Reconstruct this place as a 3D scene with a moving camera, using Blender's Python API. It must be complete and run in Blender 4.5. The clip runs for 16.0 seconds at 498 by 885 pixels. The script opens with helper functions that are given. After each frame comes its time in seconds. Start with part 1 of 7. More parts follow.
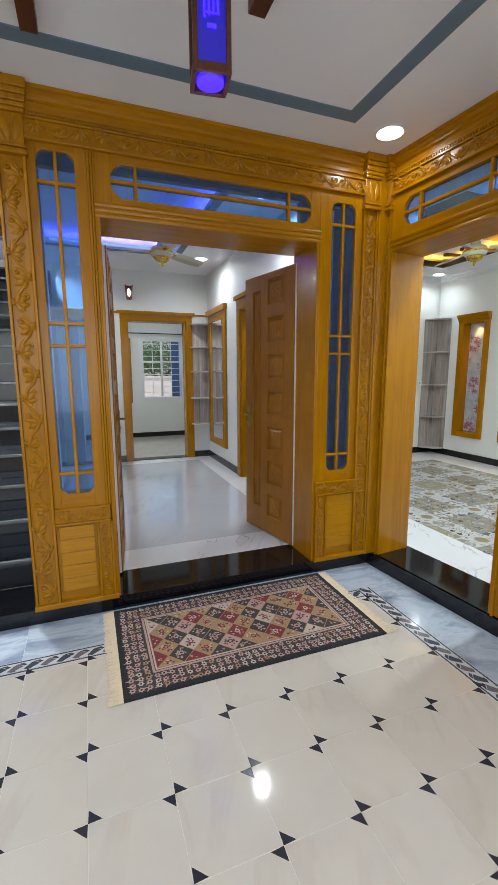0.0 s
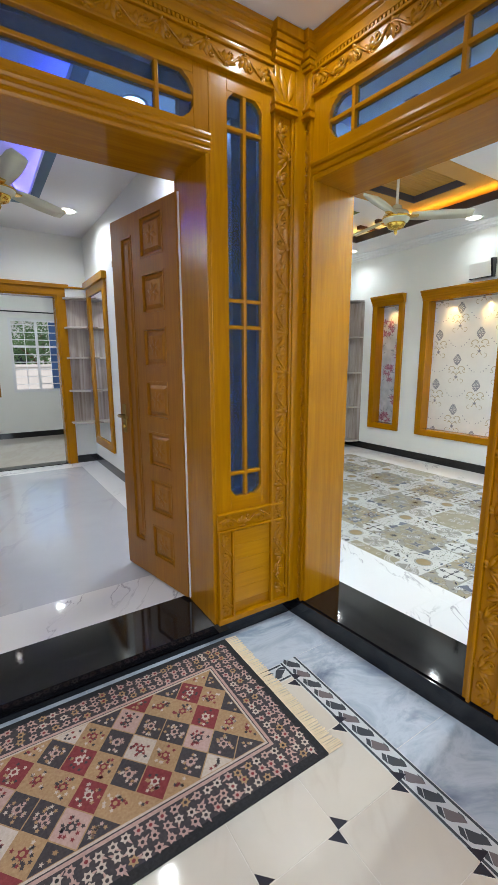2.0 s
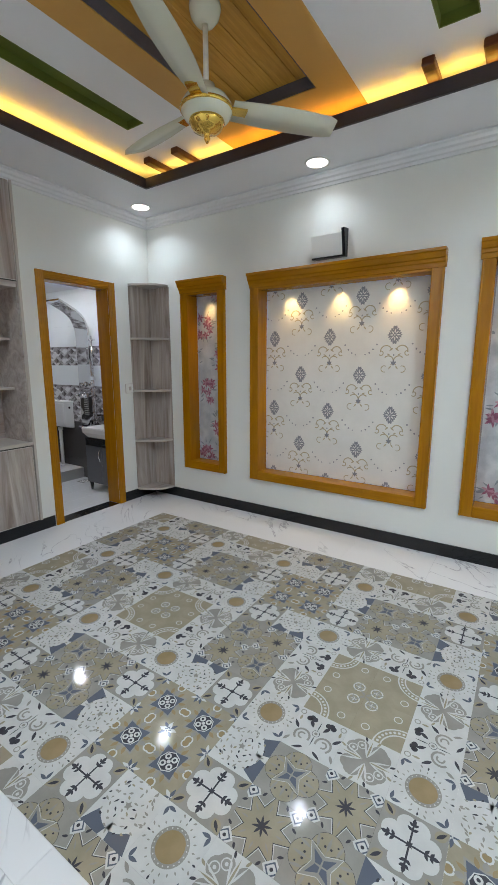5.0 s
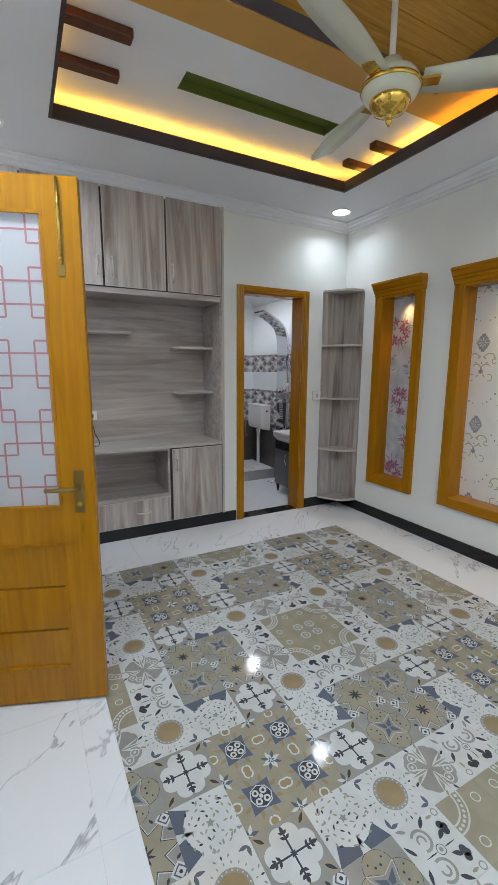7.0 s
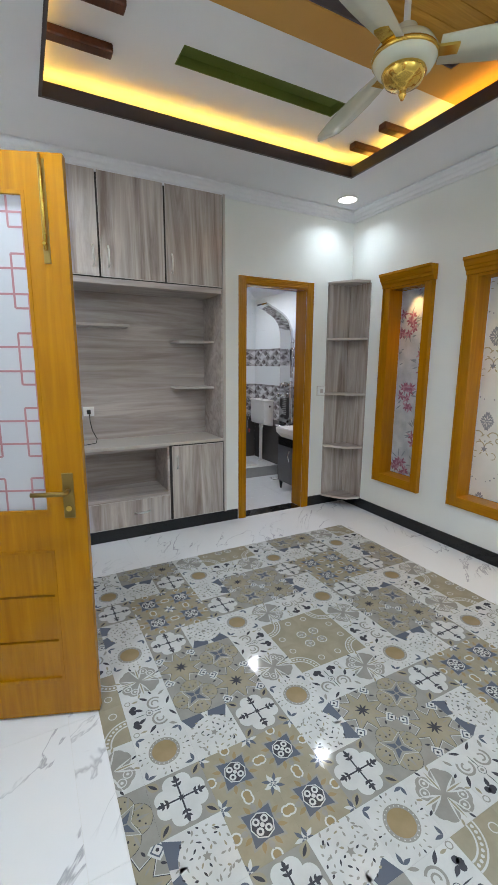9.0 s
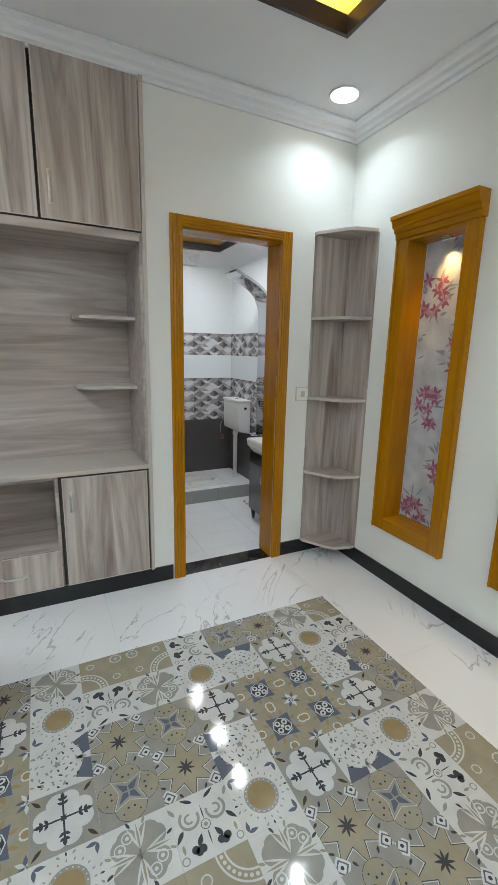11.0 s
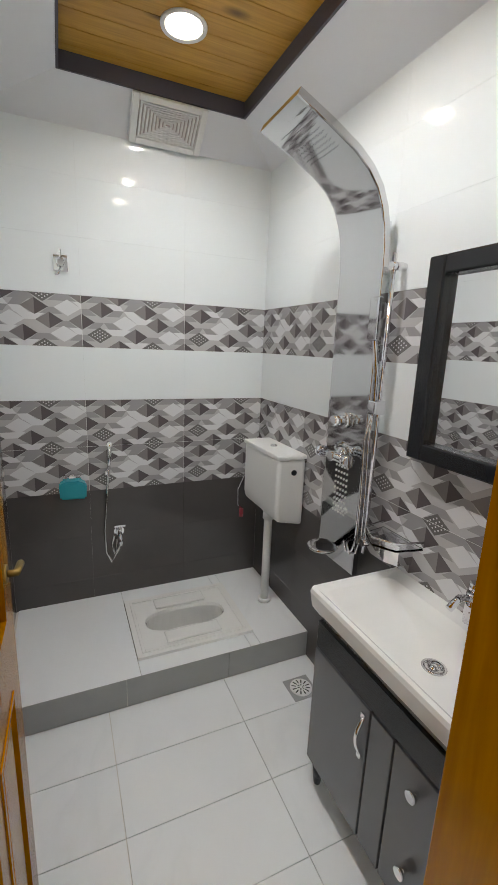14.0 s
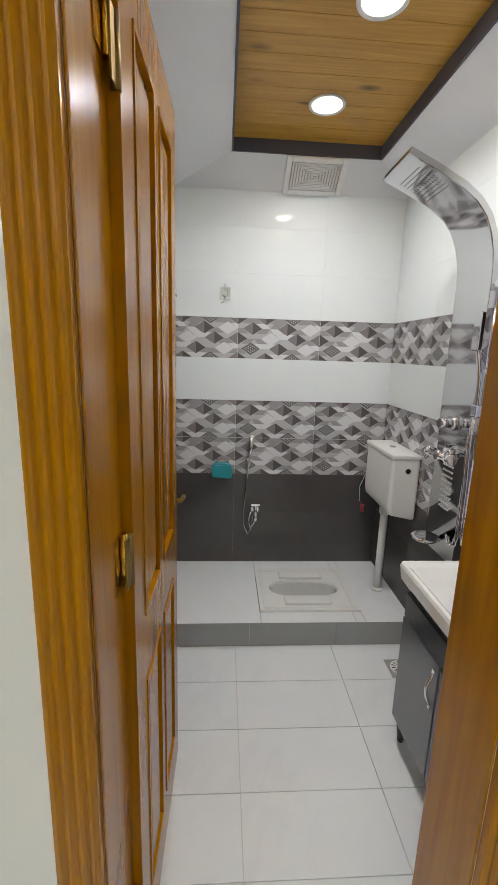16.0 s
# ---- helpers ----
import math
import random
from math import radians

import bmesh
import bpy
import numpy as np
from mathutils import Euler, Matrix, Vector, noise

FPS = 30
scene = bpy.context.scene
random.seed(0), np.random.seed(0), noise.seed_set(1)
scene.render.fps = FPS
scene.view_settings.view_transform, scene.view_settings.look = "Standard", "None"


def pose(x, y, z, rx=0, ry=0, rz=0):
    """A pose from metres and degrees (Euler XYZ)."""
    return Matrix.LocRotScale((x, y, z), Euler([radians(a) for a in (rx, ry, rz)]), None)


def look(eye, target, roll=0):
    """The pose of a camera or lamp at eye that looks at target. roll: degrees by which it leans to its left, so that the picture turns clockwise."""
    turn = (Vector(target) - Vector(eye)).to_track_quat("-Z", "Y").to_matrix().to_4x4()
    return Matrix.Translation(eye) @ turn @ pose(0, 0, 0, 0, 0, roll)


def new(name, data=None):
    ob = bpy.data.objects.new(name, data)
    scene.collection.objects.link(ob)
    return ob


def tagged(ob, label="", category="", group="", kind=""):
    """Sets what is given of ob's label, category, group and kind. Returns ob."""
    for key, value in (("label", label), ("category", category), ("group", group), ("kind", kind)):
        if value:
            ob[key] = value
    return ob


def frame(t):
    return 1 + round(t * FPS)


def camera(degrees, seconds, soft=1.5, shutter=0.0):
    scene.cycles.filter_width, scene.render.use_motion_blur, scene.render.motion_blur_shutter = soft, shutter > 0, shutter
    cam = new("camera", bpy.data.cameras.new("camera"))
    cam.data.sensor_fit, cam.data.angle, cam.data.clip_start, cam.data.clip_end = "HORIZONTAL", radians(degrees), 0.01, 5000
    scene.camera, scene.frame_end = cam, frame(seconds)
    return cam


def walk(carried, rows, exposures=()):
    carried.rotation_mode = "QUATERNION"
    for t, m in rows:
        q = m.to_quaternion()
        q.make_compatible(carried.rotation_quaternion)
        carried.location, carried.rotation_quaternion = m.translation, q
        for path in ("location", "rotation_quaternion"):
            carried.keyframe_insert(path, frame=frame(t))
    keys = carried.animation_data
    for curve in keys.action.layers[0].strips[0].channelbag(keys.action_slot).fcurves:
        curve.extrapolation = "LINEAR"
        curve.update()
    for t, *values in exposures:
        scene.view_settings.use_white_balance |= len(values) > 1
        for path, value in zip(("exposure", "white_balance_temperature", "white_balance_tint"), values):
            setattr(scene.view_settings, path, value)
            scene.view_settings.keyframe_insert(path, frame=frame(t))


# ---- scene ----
cam = camera(60.9, 16.0)
PATH = [
    (0, (0.192, -0.576, 1.365), (0.889, 1.271, 1.045), -0.2),
    (0.5, (0.169, -0.52, 1.36), (0.727, 1.373, 1.033), -0.6),
    (1, (0.311, -0.32, 1.355), (0.804, 1.588, 1.017), -0.9),
    (1.5, (0.505, -0.069, 1.344), (1.195, 1.775, 0.992), -0.4),
    (2, (0.736, 0.244, 1.337), (1.793, 1.9, 0.966), -0.2),
    (2.5, (1.073, 0.538, 1.307), (2.399, 1.988, 0.936), -0.1),
    (3, (1.421, 0.814, 1.314), (2.927, 2.08, 0.953), -0.0),
    (5.5, (2.709, 1.75, 1.485), (4.351, 2.83, 1.115), 0.0),
    (6, (2.928, 1.685, 1.488), (4.204, 3.183, 1.131), 0.1),
    (6.5, (2.9, 1.642, 1.489), (3.922, 3.324, 1.133), 0.1),
    (7, (2.744, 1.603, 1.473), (3.673, 3.34, 1.13), 0.3),
    (7.5, (2.659, 1.554, 1.482), (3.565, 3.304, 1.14), 0.5),
    (8, (2.649, 1.551, 1.471), (3.579, 3.288, 1.131), 0.4),
    (10.5, (3.516, 2.379, 1.488), (4.385, 4.13, 1.066), 0.6),
    (11, (3.818, 2.689, 1.487), (4.685, 4.441, 1.064), 1.3),
    (11.5, (4.087, 3.1, 1.485), (4.931, 4.861, 1.05), 1.8),
    (12, (4.353, 3.509, 1.454), (5.096, 5.314, 1.019), 1.6),
    (12.5, (4.527, 3.944, 1.455), (5.212, 5.768, 1.005), 1.3),
    (13, (4.642, 4.397, 1.462), (5.341, 6.217, 1.015), 1.5),
    (13.5, (4.772, 4.784, 1.471), (5.509, 6.589, 1.026), 1.9),
    (14, (4.766, 5.033, 1.466), (5.562, 6.814, 1.023), 2.3),
    (14.5, (4.751, 5.15, 1.467), (5.6, 6.906, 1.025), 2.6),
    (15, (4.765, 5.116, 1.466), (5.52, 6.915, 1.025), 2.3),
    (15.5, (4.81, 4.928, 1.478), (5.276, 6.824, 1.045), 1.8),
    (16, (4.79, 4.639, 1.47), (4.915, 6.591, 1.052), 1.8),
]

walk(cam, [(t, look(eye, target, roll)) for t, eye, target, roll in PATH], [(0.0, 0.1, 6500, 10), (1.5, 0.3, 6500, 10), (3.0, 0.15, 6700, 14), (5.5, -0.27, 6300, 14), (8.0, -0.15, 6320, 15), (11.0, 0.1, 6500, 10), (12.5, 0.12, 6700, 12), (14.0, 0.15, 7100, 12), (16.0, 0.2, 7150, 13)])

# ---- world and lamps ----
world = bpy.data.worlds.new("world")
scene.world = world
world.use_nodes = True
wn = world.node_tree
sky = wn.nodes.new("ShaderNodeTexSky")
sky.sky_type, sky.sun_disc = "NISHITA", False
sky.sun_elevation, sky.sun_rotation = radians(53), radians(213)
wn.nodes["Background"].inputs[1].default_value = 0.14
wn.links.new(sky.outputs[0], wn.nodes["Background"].inputs[0])
sun = new("sun", bpy.data.lights.new("sun", "SUN"))
sun.data.energy, sun.data.angle, sun.data.color = 4.0, radians(0.5), (1, .96, .9)
sun.matrix_world = look((-9, -14, 22), (0, 0, 0))

PZ, FZ, CZ, PC, BC = -0.10, -0.05, 2.90, 2.77, 2.49   # porch floor, bath floor, ceiling, porch ceiling, bath ceiling
N, E, W, S = 5.2, 5.8, 2.24, 0.85
YM = 2.01
EMIT = 10


# ---- materials ----
def material(name, colour=(.8, .8, .8), rough=.5, metal=0.0, spec=.5, coat=0.0):
    m = bpy.data.materials.new(name)
    m.use_nodes = True
    b = m.node_tree.nodes["Principled BSDF"]
    b.inputs["Base Color"].default_value = (*colour, 1)
    b.inputs["Roughness"].default_value = rough
    b.inputs["Metallic"].default_value = metal
    b.inputs["Specular IOR Level"].default_value = spec
    b.inputs["Coat Weight"].default_value = coat
    b.inputs["Coat Roughness"].default_value = .08
    return m


def node(m, kind, **sets):
    n = m.node_tree.nodes.new(kind)
    for k, v in sets.items():
        n.inputs[k].default_value = v
    return n


def link(m, a, b):
    m.node_tree.links.new(a, b)


def coords(m, scale=(1, 1, 1), rot=(0, 0, 0), vary=True):
    """Object coordinates, shifted by each object's own random number."""
    tc, mp = m.node_tree.nodes.new("ShaderNodeTexCoord"), m.node_tree.nodes.new("ShaderNodeMapping")
    link(m, tc.outputs["Object"], mp.inputs["Vector"])
    mp.inputs["Scale"].default_value, mp.inputs["Rotation"].default_value = scale, rot
    if vary:
        info, mul = m.node_tree.nodes.new("ShaderNodeObjectInfo"), m.node_tree.nodes.new("ShaderNodeMath")
        mul.operation, mul.inputs[1].default_value = "MULTIPLY", 37.0
        link(m, info.outputs["Random"], mul.inputs[0])
        link(m, mul.outputs[0], mp.inputs["Location"])
    return mp.outputs[0]


def ramp(m, fac, stops):
    r = m.node_tree.nodes.new("ShaderNodeValToRGB")
    while len(r.color_ramp.elements) < len(stops):
        r.color_ramp.elements.new(.5)
    for e, (p, c) in zip(r.color_ramp.elements, stops):
        e.position, e.color = p, (*c, 1)
    link(m, fac, r.inputs[0])
    return r.outputs[0]


def noise_tex(m, vec, scale, detail=4.0, rough=.5, distort=0.0):
    n = node(m, "ShaderNodeTexNoise", Scale=scale, Detail=detail, Roughness=rough, Distortion=distort)
    link(m, vec, n.inputs["Vector"])
    return n.outputs["Fac"]


def bump(m, height, strength=.2, distance=.002):
    b = node(m, "ShaderNodeBump", Strength=strength, Distance=distance)
    link(m, height, b.inputs["Height"])
    link(m, b.outputs[0], m.node_tree.nodes["Principled BSDF"].inputs["Normal"])


def paint_to(m, colour, rough=None):
    link(m, colour, m.node_tree.nodes["Principled BSDF"].inputs["Base Color"])


def mix(m, fac, a, b, how="MIX"):
    x = m.node_tree.nodes.new("ShaderNodeMix")
    x.data_type, x.blend_type = "RGBA", how
    for v, s in ((fac, 0), (a, 6), (b, 7)):
        if isinstance(v, (int, float)):
            x.inputs[s].default_value = v
        elif isinstance(v, tuple):
            x.inputs[s].default_value = (*v, 1)
        else:
            link(m, v, x.inputs[s])
    return x.outputs[2]


def wood(name, dark, light, axis, rough=.36, fine=1.0, coat=.12, knots=False, span=.25):
    m = material(name, light, rough, spec=.28, coat=coat)
    sc = [14 * fine] * 3
    sc[axis] = 0.9 * fine
    v = coords(m, tuple(sc))
    grain = noise_tex(m, v, 2.2, 6, .62, 1.4)
    sc2 = [60 * fine] * 3
    sc2[axis] = 2.0
    fibre = noise_tex(m, coords(m, tuple(sc2)), 2.0, 3)
    c = ramp(m, grain, [(.5 - span, dark), (.5, tuple((a + b) / 2 for a, b in zip(dark, light))), (.5 + span, light)])
    c = mix(m, .10, c, ramp(m, fibre, [(.35, dark), (.65, light)]))
    if knots:
        sk = [5.0] * 3
        sk[axis] = 2.2
        kn = node(m, "ShaderNodeTexVoronoi", Scale=1.0)
        link(m, coords(m, tuple(sk)), kn.inputs["Vector"])
        c = mix(m, ramp(m, kn.outputs["Distance"], [(.05, (1, 1, 1)), (.14, (0, 0, 0))]), c, tuple(d * .35 for d in dark))
    paint_to(m, c)
    bump(m, fibre, .12, .001)
    return m


def speckled(name, a, b, rough, scale=3.0, metal=0.0, coat=0.0, strength=.05):
    m = material(name, a, rough, metal, coat=coat)
    v = coords(m, vary=False)
    n = noise_tex(m, v, scale, 6, .6)
    paint_to(m, ramp(m, n, [(.3, a), (.7, b)]))
    bump(m, noise_tex(m, v, scale * 40, 2), strength, .001)
    return m


def marble(name, base, vein, rough, scale=1.0, width=.025, cloud=.15, turn=.6, coat=.0, vary=True):
    m = material(name, base, rough, coat=coat)
    v = coords(m, (1, 1, 1), (0, 0, turn), vary)
    st = m.node_tree.nodes.new("ShaderNodeMapping")
    st.inputs["Scale"].default_value = (2.2 * scale, .7 * scale, 1.5 * scale)
    link(m, v, st.inputs["Vector"])
    n = noise_tex(m, st.outputs[0], 1.3, 5, .55, .7)
    c = ramp(m, n, [(.5 - width, base), (.5, vein), (.5 + width * .6, base)])
    mask = ramp(m, noise_tex(m, v, 1.1 * scale, 2), [(.46, (0, 0, 0)), (.56, (1, 1, 1))])
    c = mix(m, mask, base, c)
    cl = ramp(m, noise_tex(m, v, 2.5 * scale, 6, .65), [(.3, tuple(x * .8 for x in base)), (.7, base)])
    c = mix(m, cloud, c, cl)
    paint_to(m, c)
    return m


TEAK_V = wood("teak_upright", (.30, .115, .0), (.45, .190, .0), 2, .24, .8, .10)
TEAK_X = wood("teak_along", (.30, .115, .0), (.45, .190, .0), 0, .24, .8, .10)
TEAK_Y = wood("teak_across", (.30, .115, .0), (.45, .190, .0), 1, .24, .8, .10)
WALNUT = wood("red_brown_door_wood", (.24, .088, .003), (.36, .145, .005), 2)
PINE = wood("pine_boards", (.36, .17, .015), (.62, .34, .06), 0, .4, 1.0, .1, True)
LAMV = wood("greige_laminate_upright", (.24, .185, .16), (.58, .52, .48), 2, .20, .30, .4, span=.16)
LAMH = wood("greige_laminate_level", (.27, .22, .195), (.52, .46, .43), 0, .30, .32, .2, span=.18)
LAM_EDGE = material("laminate_edging", (.50, .45, .41), .35)
# shade between cabinet doors, put into the colour of the bodies behind
SHADE_GAP = material("shaded_door_gap", (.045, .038, .035), .7)
NICKEL = material("satin_nickel", (.72, .71, .68), .28, 1.0)
DARKBAR = wood("dark_stained_bar", (.05, .014, .006), (.12, .035, .012), 1, .35)
WALL = speckled("white_emulsion", (.74, .75, .72), (.78, .79, .76), .55, 1.2)
CEIL = speckled("ceiling_paint", (.73, .74, .76), (.77, .77, .79), .7, 1.5)
TERRA = speckled("orange_brown_ceiling_paint", (.50, .265, .055), (.56, .30, .07), .6, 1.5)
OLIVE = speckled("olive_green_paint", (.10, .13, .015), (.13, .17, .025), .6, 2)
STRIP = material("dark_brown_band", (.035, .025, .03), .5)
SLATE = material("slate_blue_band", (.12, .19, .25), .6)
PLUM = material("grey_plum_band", (.075, .07, .09), .55)
BLACK = marble("black_granite", (.005, .005, .007), (.014, .014, .017), .07, 4, .03, .3)
BLACKG = marble("black_marble_with_gold_veins", (.006, .006, .007), (.30, .22, .12), .08, 5, .012, .2)
WHITE_M = marble("white_veined_marble_tile", (.72, .72, .735), (.34, .34, .37), .05, 1.25, .014, .10, .7)
GREY_M = material("grey_blue_marble", (.5, .55, .62), .10)
paint_to(GREY_M, ramp(GREY_M, noise_tex(GREY_M, coords(GREY_M, (1.6, 3.2, 3), (0, 0, .8)), 1.6, 6, .6, .7), [(.28, (.15, .19, .27)), (.42, (.30, .36, .45)), (.52, (.48, .54, .62)), (.62, (.36, .42, .51)), (.74, (.56, .61, .68))]))
LOUNGE_M = marble("pale_grey_marble_floor", (.56, .58, .63), (.46, .48, .54), .02, 1.0, .05, .35, .5, 1.0)
LOUNGE_M.node_tree.nodes["Principled BSDF"].inputs["Coat Roughness"].default_value = .015
CREAM_T = marble("cream_porcelain", (.62, .57, .50), (.56, .50, .43), .07, 1.4, .10, .35, .4)
INK = material("black_tile_inlay", (.03, .032, .045), .1)
GROUT = material("pale_grout", (.66, .63, .58), .6)
BATH_T = marble("white_bath_floor_tile", (.82, .84, .85), (.79, .81, .82), .06, 1.2, .08, .12, .4)
BATH_W = speckled("glossy_white_wall_tile", (.80, .84, .85), (.82, .86, .87), .05, 1.0, strength=.01)
BATH_D = speckled("charcoal_wall_tile", (.082, .076, .075), (.102, .094, .092), .14, 2.0)
GREY_T = speckled("grey_riser_tile", (.34, .345, .34), (.40, .405, .40), .12, 2.0)
CERAMIC = material("white_ceramic", (.82, .82, .80), .06, coat=.3)
PLASTIC = material("white_plastic", (.78, .78, .76), .3)
STEEL = material("polished_steel", (.62, .62, .63), .07, 1.0)
CHROME = material("chrome", (.78, .78, .80), .05, 1.0)
BRASS = material("polished_brass", (.72, .48, .10), .14, 1.0)
OLDBRASS = material("dull_brass", (.32, .22, .07), .35, 1.0)
IVORY = material("ivory_fan_enamel", (.64, .64, .52), .22)
VANITY = material("grey_gloss_lacquer", (.115, .118, .13), .16, coat=.4)
DARKP = material("near_black_panel", (.014, .015, .018), .25)
MIRROR = material("mirror_silver", (.9, .9, .9), .01, 1.0)
TEAL = material("teal_soap_block", (.01, .30, .36), .25)
FRINGE = speckled("cream_rug_fringe", (.66, .53, .36), (.74, .62, .45), .9, 60)
ALLU = material("white_window_frame", (.75, .76, .78), .4)


def emitter(name, colour, strength):
    m = material(name, colour)
    b = m.node_tree.nodes["Principled BSDF"]
    b.inputs["Emission Color"].default_value = (*colour, 1)
    b.inputs["Emission Strength"].default_value = strength
    return m


LAMP_W = emitter("lit_white_diffuser", (1, .98, .94), EMIT)
LAMP_N = emitter("lit_cream_diffuser", (1, .90, .74), 16)
LAMP_Y = emitter("lit_warm_diffuser", (1, .72, .38), EMIT)
LED_Y = emitter("amber_led_strip", (1, .58, .06), 8)
LED_B = emitter("blue_led_strip", (.10, .08, 1), 9)
BLUE_L = emitter("blue_lit_lamp_glass", (.03, .01, 1), 2.5)


def glass(name, tint, rough=.0, alpha=1.0):
    m = material(name, tint, rough)
    b = m.node_tree.nodes["Principled BSDF"]
    b.inputs["Transmission Weight"].default_value = alpha
    b.inputs["IOR"].default_value = 1.45
    return m


BLUEGLASS = glass("blue_reflective_glass", (.24, .50, 1.0), .0, .93)
FROST = glass("frosted_glass", (.56, .56, .60), .45, .25)
CLEAR = glass("clear_glass", (.95, .97, 1))


# ---- mesh helpers ----
def box(bm, x0, y0, z0, x1, y1, z1, mi=0):
    """A box with its material slot."""
    vs = [bm.verts.new((x, y, z)) for z in (z0, z1) for y in (y0, y1) for x in (x0, x1)]
    for f in ((0, 2, 3, 1), (4, 5, 7, 6), (0, 1, 5, 4), (2, 6, 7, 3), (0, 4, 6, 2), (1, 3, 7, 5)):
        bm.faces.new([vs[i] for i in f]).material_index = mi


def cyl(bm, c, r, h, axis=2, n=24, r2=None, mi=0, smooth=True):
    """A round bar or cone frustum from c along an axis."""
    r2 = r if r2 is None else r2
    rings = []
    for rr, d in ((r, 0), (r2, h)):
        ring = []
        for k in range(n):
            a = 2 * math.pi * k / n
            p = [0, 0, 0]
            p[axis], p[(axis + 1) % 3], p[(axis + 2) % 3] = d, rr * math.cos(a), rr * math.sin(a)
            ring.append(bm.verts.new([c[i] + p[i] for i in range(3)]))
        rings.append(ring)
    for k in range(n):
        f = bm.faces.new((rings[0][k], rings[0][(k + 1) % n], rings[1][(k + 1) % n], rings[1][k]))
        f.smooth, f.material_index = smooth, mi
    bm.faces.new(rings[0][::-1]).material_index = mi
    bm.faces.new(rings[1]).material_index = mi


def lathe(bm, c, profile, n=28, mi=0):
    """A turned shape about a vertical axis: (radius, height) pairs."""
    rings = [[bm.verts.new((c[0] + r * math.cos(2 * math.pi * k / n), c[1] + r * math.sin(2 * math.pi * k / n), c[2] + z)) for k in range(n)] for r, z in profile]
    for a, b in zip(rings, rings[1:]):
        for k in range(n):
            f = bm.faces.new((a[k], a[(k + 1) % n], b[(k + 1) % n], b[k]))
            f.smooth, f.material_index = True, mi
    bm.faces.new(rings[0][::-1]).material_index = mi
    bm.faces.new(rings[-1]).material_index = mi


def prism(bm, pts, axis, a, b, mi=0):
    """An outline in the plane across the axis, pushed from a to b. Points are in the order of the two other axes (x before y before z)."""
    def place(p, d):
        q = list(p)
        q.insert(axis, d)
        return q
    lo, hi = [bm.verts.new(place(p, a)) for p in pts], [bm.verts.new(place(p, b)) for p in pts]
    bm.faces.new(lo).material_index = mi
    bm.faces.new(hi[::-1]).material_index = mi
    for k in range(len(pts)):
        j = (k + 1) % len(pts)
        bm.faces.new((lo[k], hi[k], hi[j], lo[j])).material_index = mi


def tube(bm, path, r, n=8, mi=0):
    """A round pipe along a list of places."""
    path = [Vector(p) for p in path]
    rings = []
    for k, p in enumerate(path):
        d = (path[min(k + 1, len(path) - 1)] - path[max(k - 1, 0)]).normalized()
        u = d.orthogonal().normalized() if not rings else (u - d * u.dot(d)).normalized()
        w = d.cross(u)
        rings.append([bm.verts.new(p + r * (math.cos(2 * math.pi * j / n) * u + math.sin(2 * math.pi * j / n) * w)) for j in range(n)])
    for a, b in zip(rings, rings[1:]):
        for j in range(n):
            f = bm.faces.new((a[j], a[(j + 1) % n], b[(j + 1) % n], b[j]))
            f.smooth, f.material_index = True, mi
    bm.faces.new(rings[0][::-1]).material_index = mi
    bm.faces.new(rings[-1]).material_index = mi


def part(name, bm, mat, parent=None, label="", bevel=0.0, kind="", at=None):
    """Links a bmesh as one mesh object, under a thing or a part."""
    bmesh.ops.recalc_face_normals(bm, faces=bm.faces)
    me = bpy.data.meshes.new(name)
    bm.to_mesh(me)
    bm.free()
    for m in (mat if isinstance(mat, (list, tuple)) else (mat,)):
        me.materials.append(m)
    ob = new(name, me)
    if parent:
        ob.parent = parent
    if at:
        ob.location = at
    if bevel:
        b = ob.modifiers.new("bevel", "BEVEL")
        b.width, b.segments, b.limit_method = bevel, 2, "ANGLE"
    return tagged(ob, label, kind=kind)


def thing(name, label, category, at=(0, 0, 0), turn=0.0, group="", kind=""):
    """An Empty at the base of a thing."""
    ob = new(name)
    ob.matrix_world = pose(*at, 0, 0, turn)
    ob.empty_display_size = .1
    return tagged(ob, label, category, group, kind)


def simple(name, mat, boxes, parent=None, label="", bevel=0.0, kind="structure"):
    bm = bmesh.new()
    for b in boxes:
        box(bm, *b)
    return part(name, bm, mat, parent, label, bevel, kind)


def wall_boxes(a, b, z0, z1, holes):
    """Pieces (a0, z0, a1, z1) of a wall from a to b with holes (a0, z0, a1, z1), in order."""
    out, at = [], a
    for h0, hz0, h1, hz1 in sorted(holes):
        if h0 > at:
            out.append((at, z0, h0, z1))
        if hz0 > z0:
            out.append((h0, z0, h1, hz0))
        if hz1 < z1:
            out.append((h0, hz1, h1, z1))
        at = h1
    if at < b:
        out.append((at, z0, b, z1))
    return out


def wall_x(name, y0, y1, x0, x1, z0, z1, holes=(), mat=None, label=""):
    return simple(name, mat or WALL, [(a, y0, c, b, y1, d) for a, c, b, d in wall_boxes(x0, x1, z0, z1, holes)], label=label)


def wall_y(name, x0, x1, y0, y1, z0, z1, holes=(), mat=None, label=""):
    return simple(name, mat or WALL, [(x0, a, c, x1, b, d) for a, c, b, d in wall_boxes(y0, y1, z0, z1, holes)], label=label)


# the wall between porch and bedroom stands 5.7 degrees off square: u runs south along it, v into the bedroom
SKEW = 5.7
OX, OY = 2.165, 2.055
SW = pose(OX, OY, 0, 0, 0, SKEW - 90)      # local x = along the wall (south), local y = v, into the bedroom


def sk(u, v):
    p = SW @ Vector((u, v, 0))
    return p.x, p.y

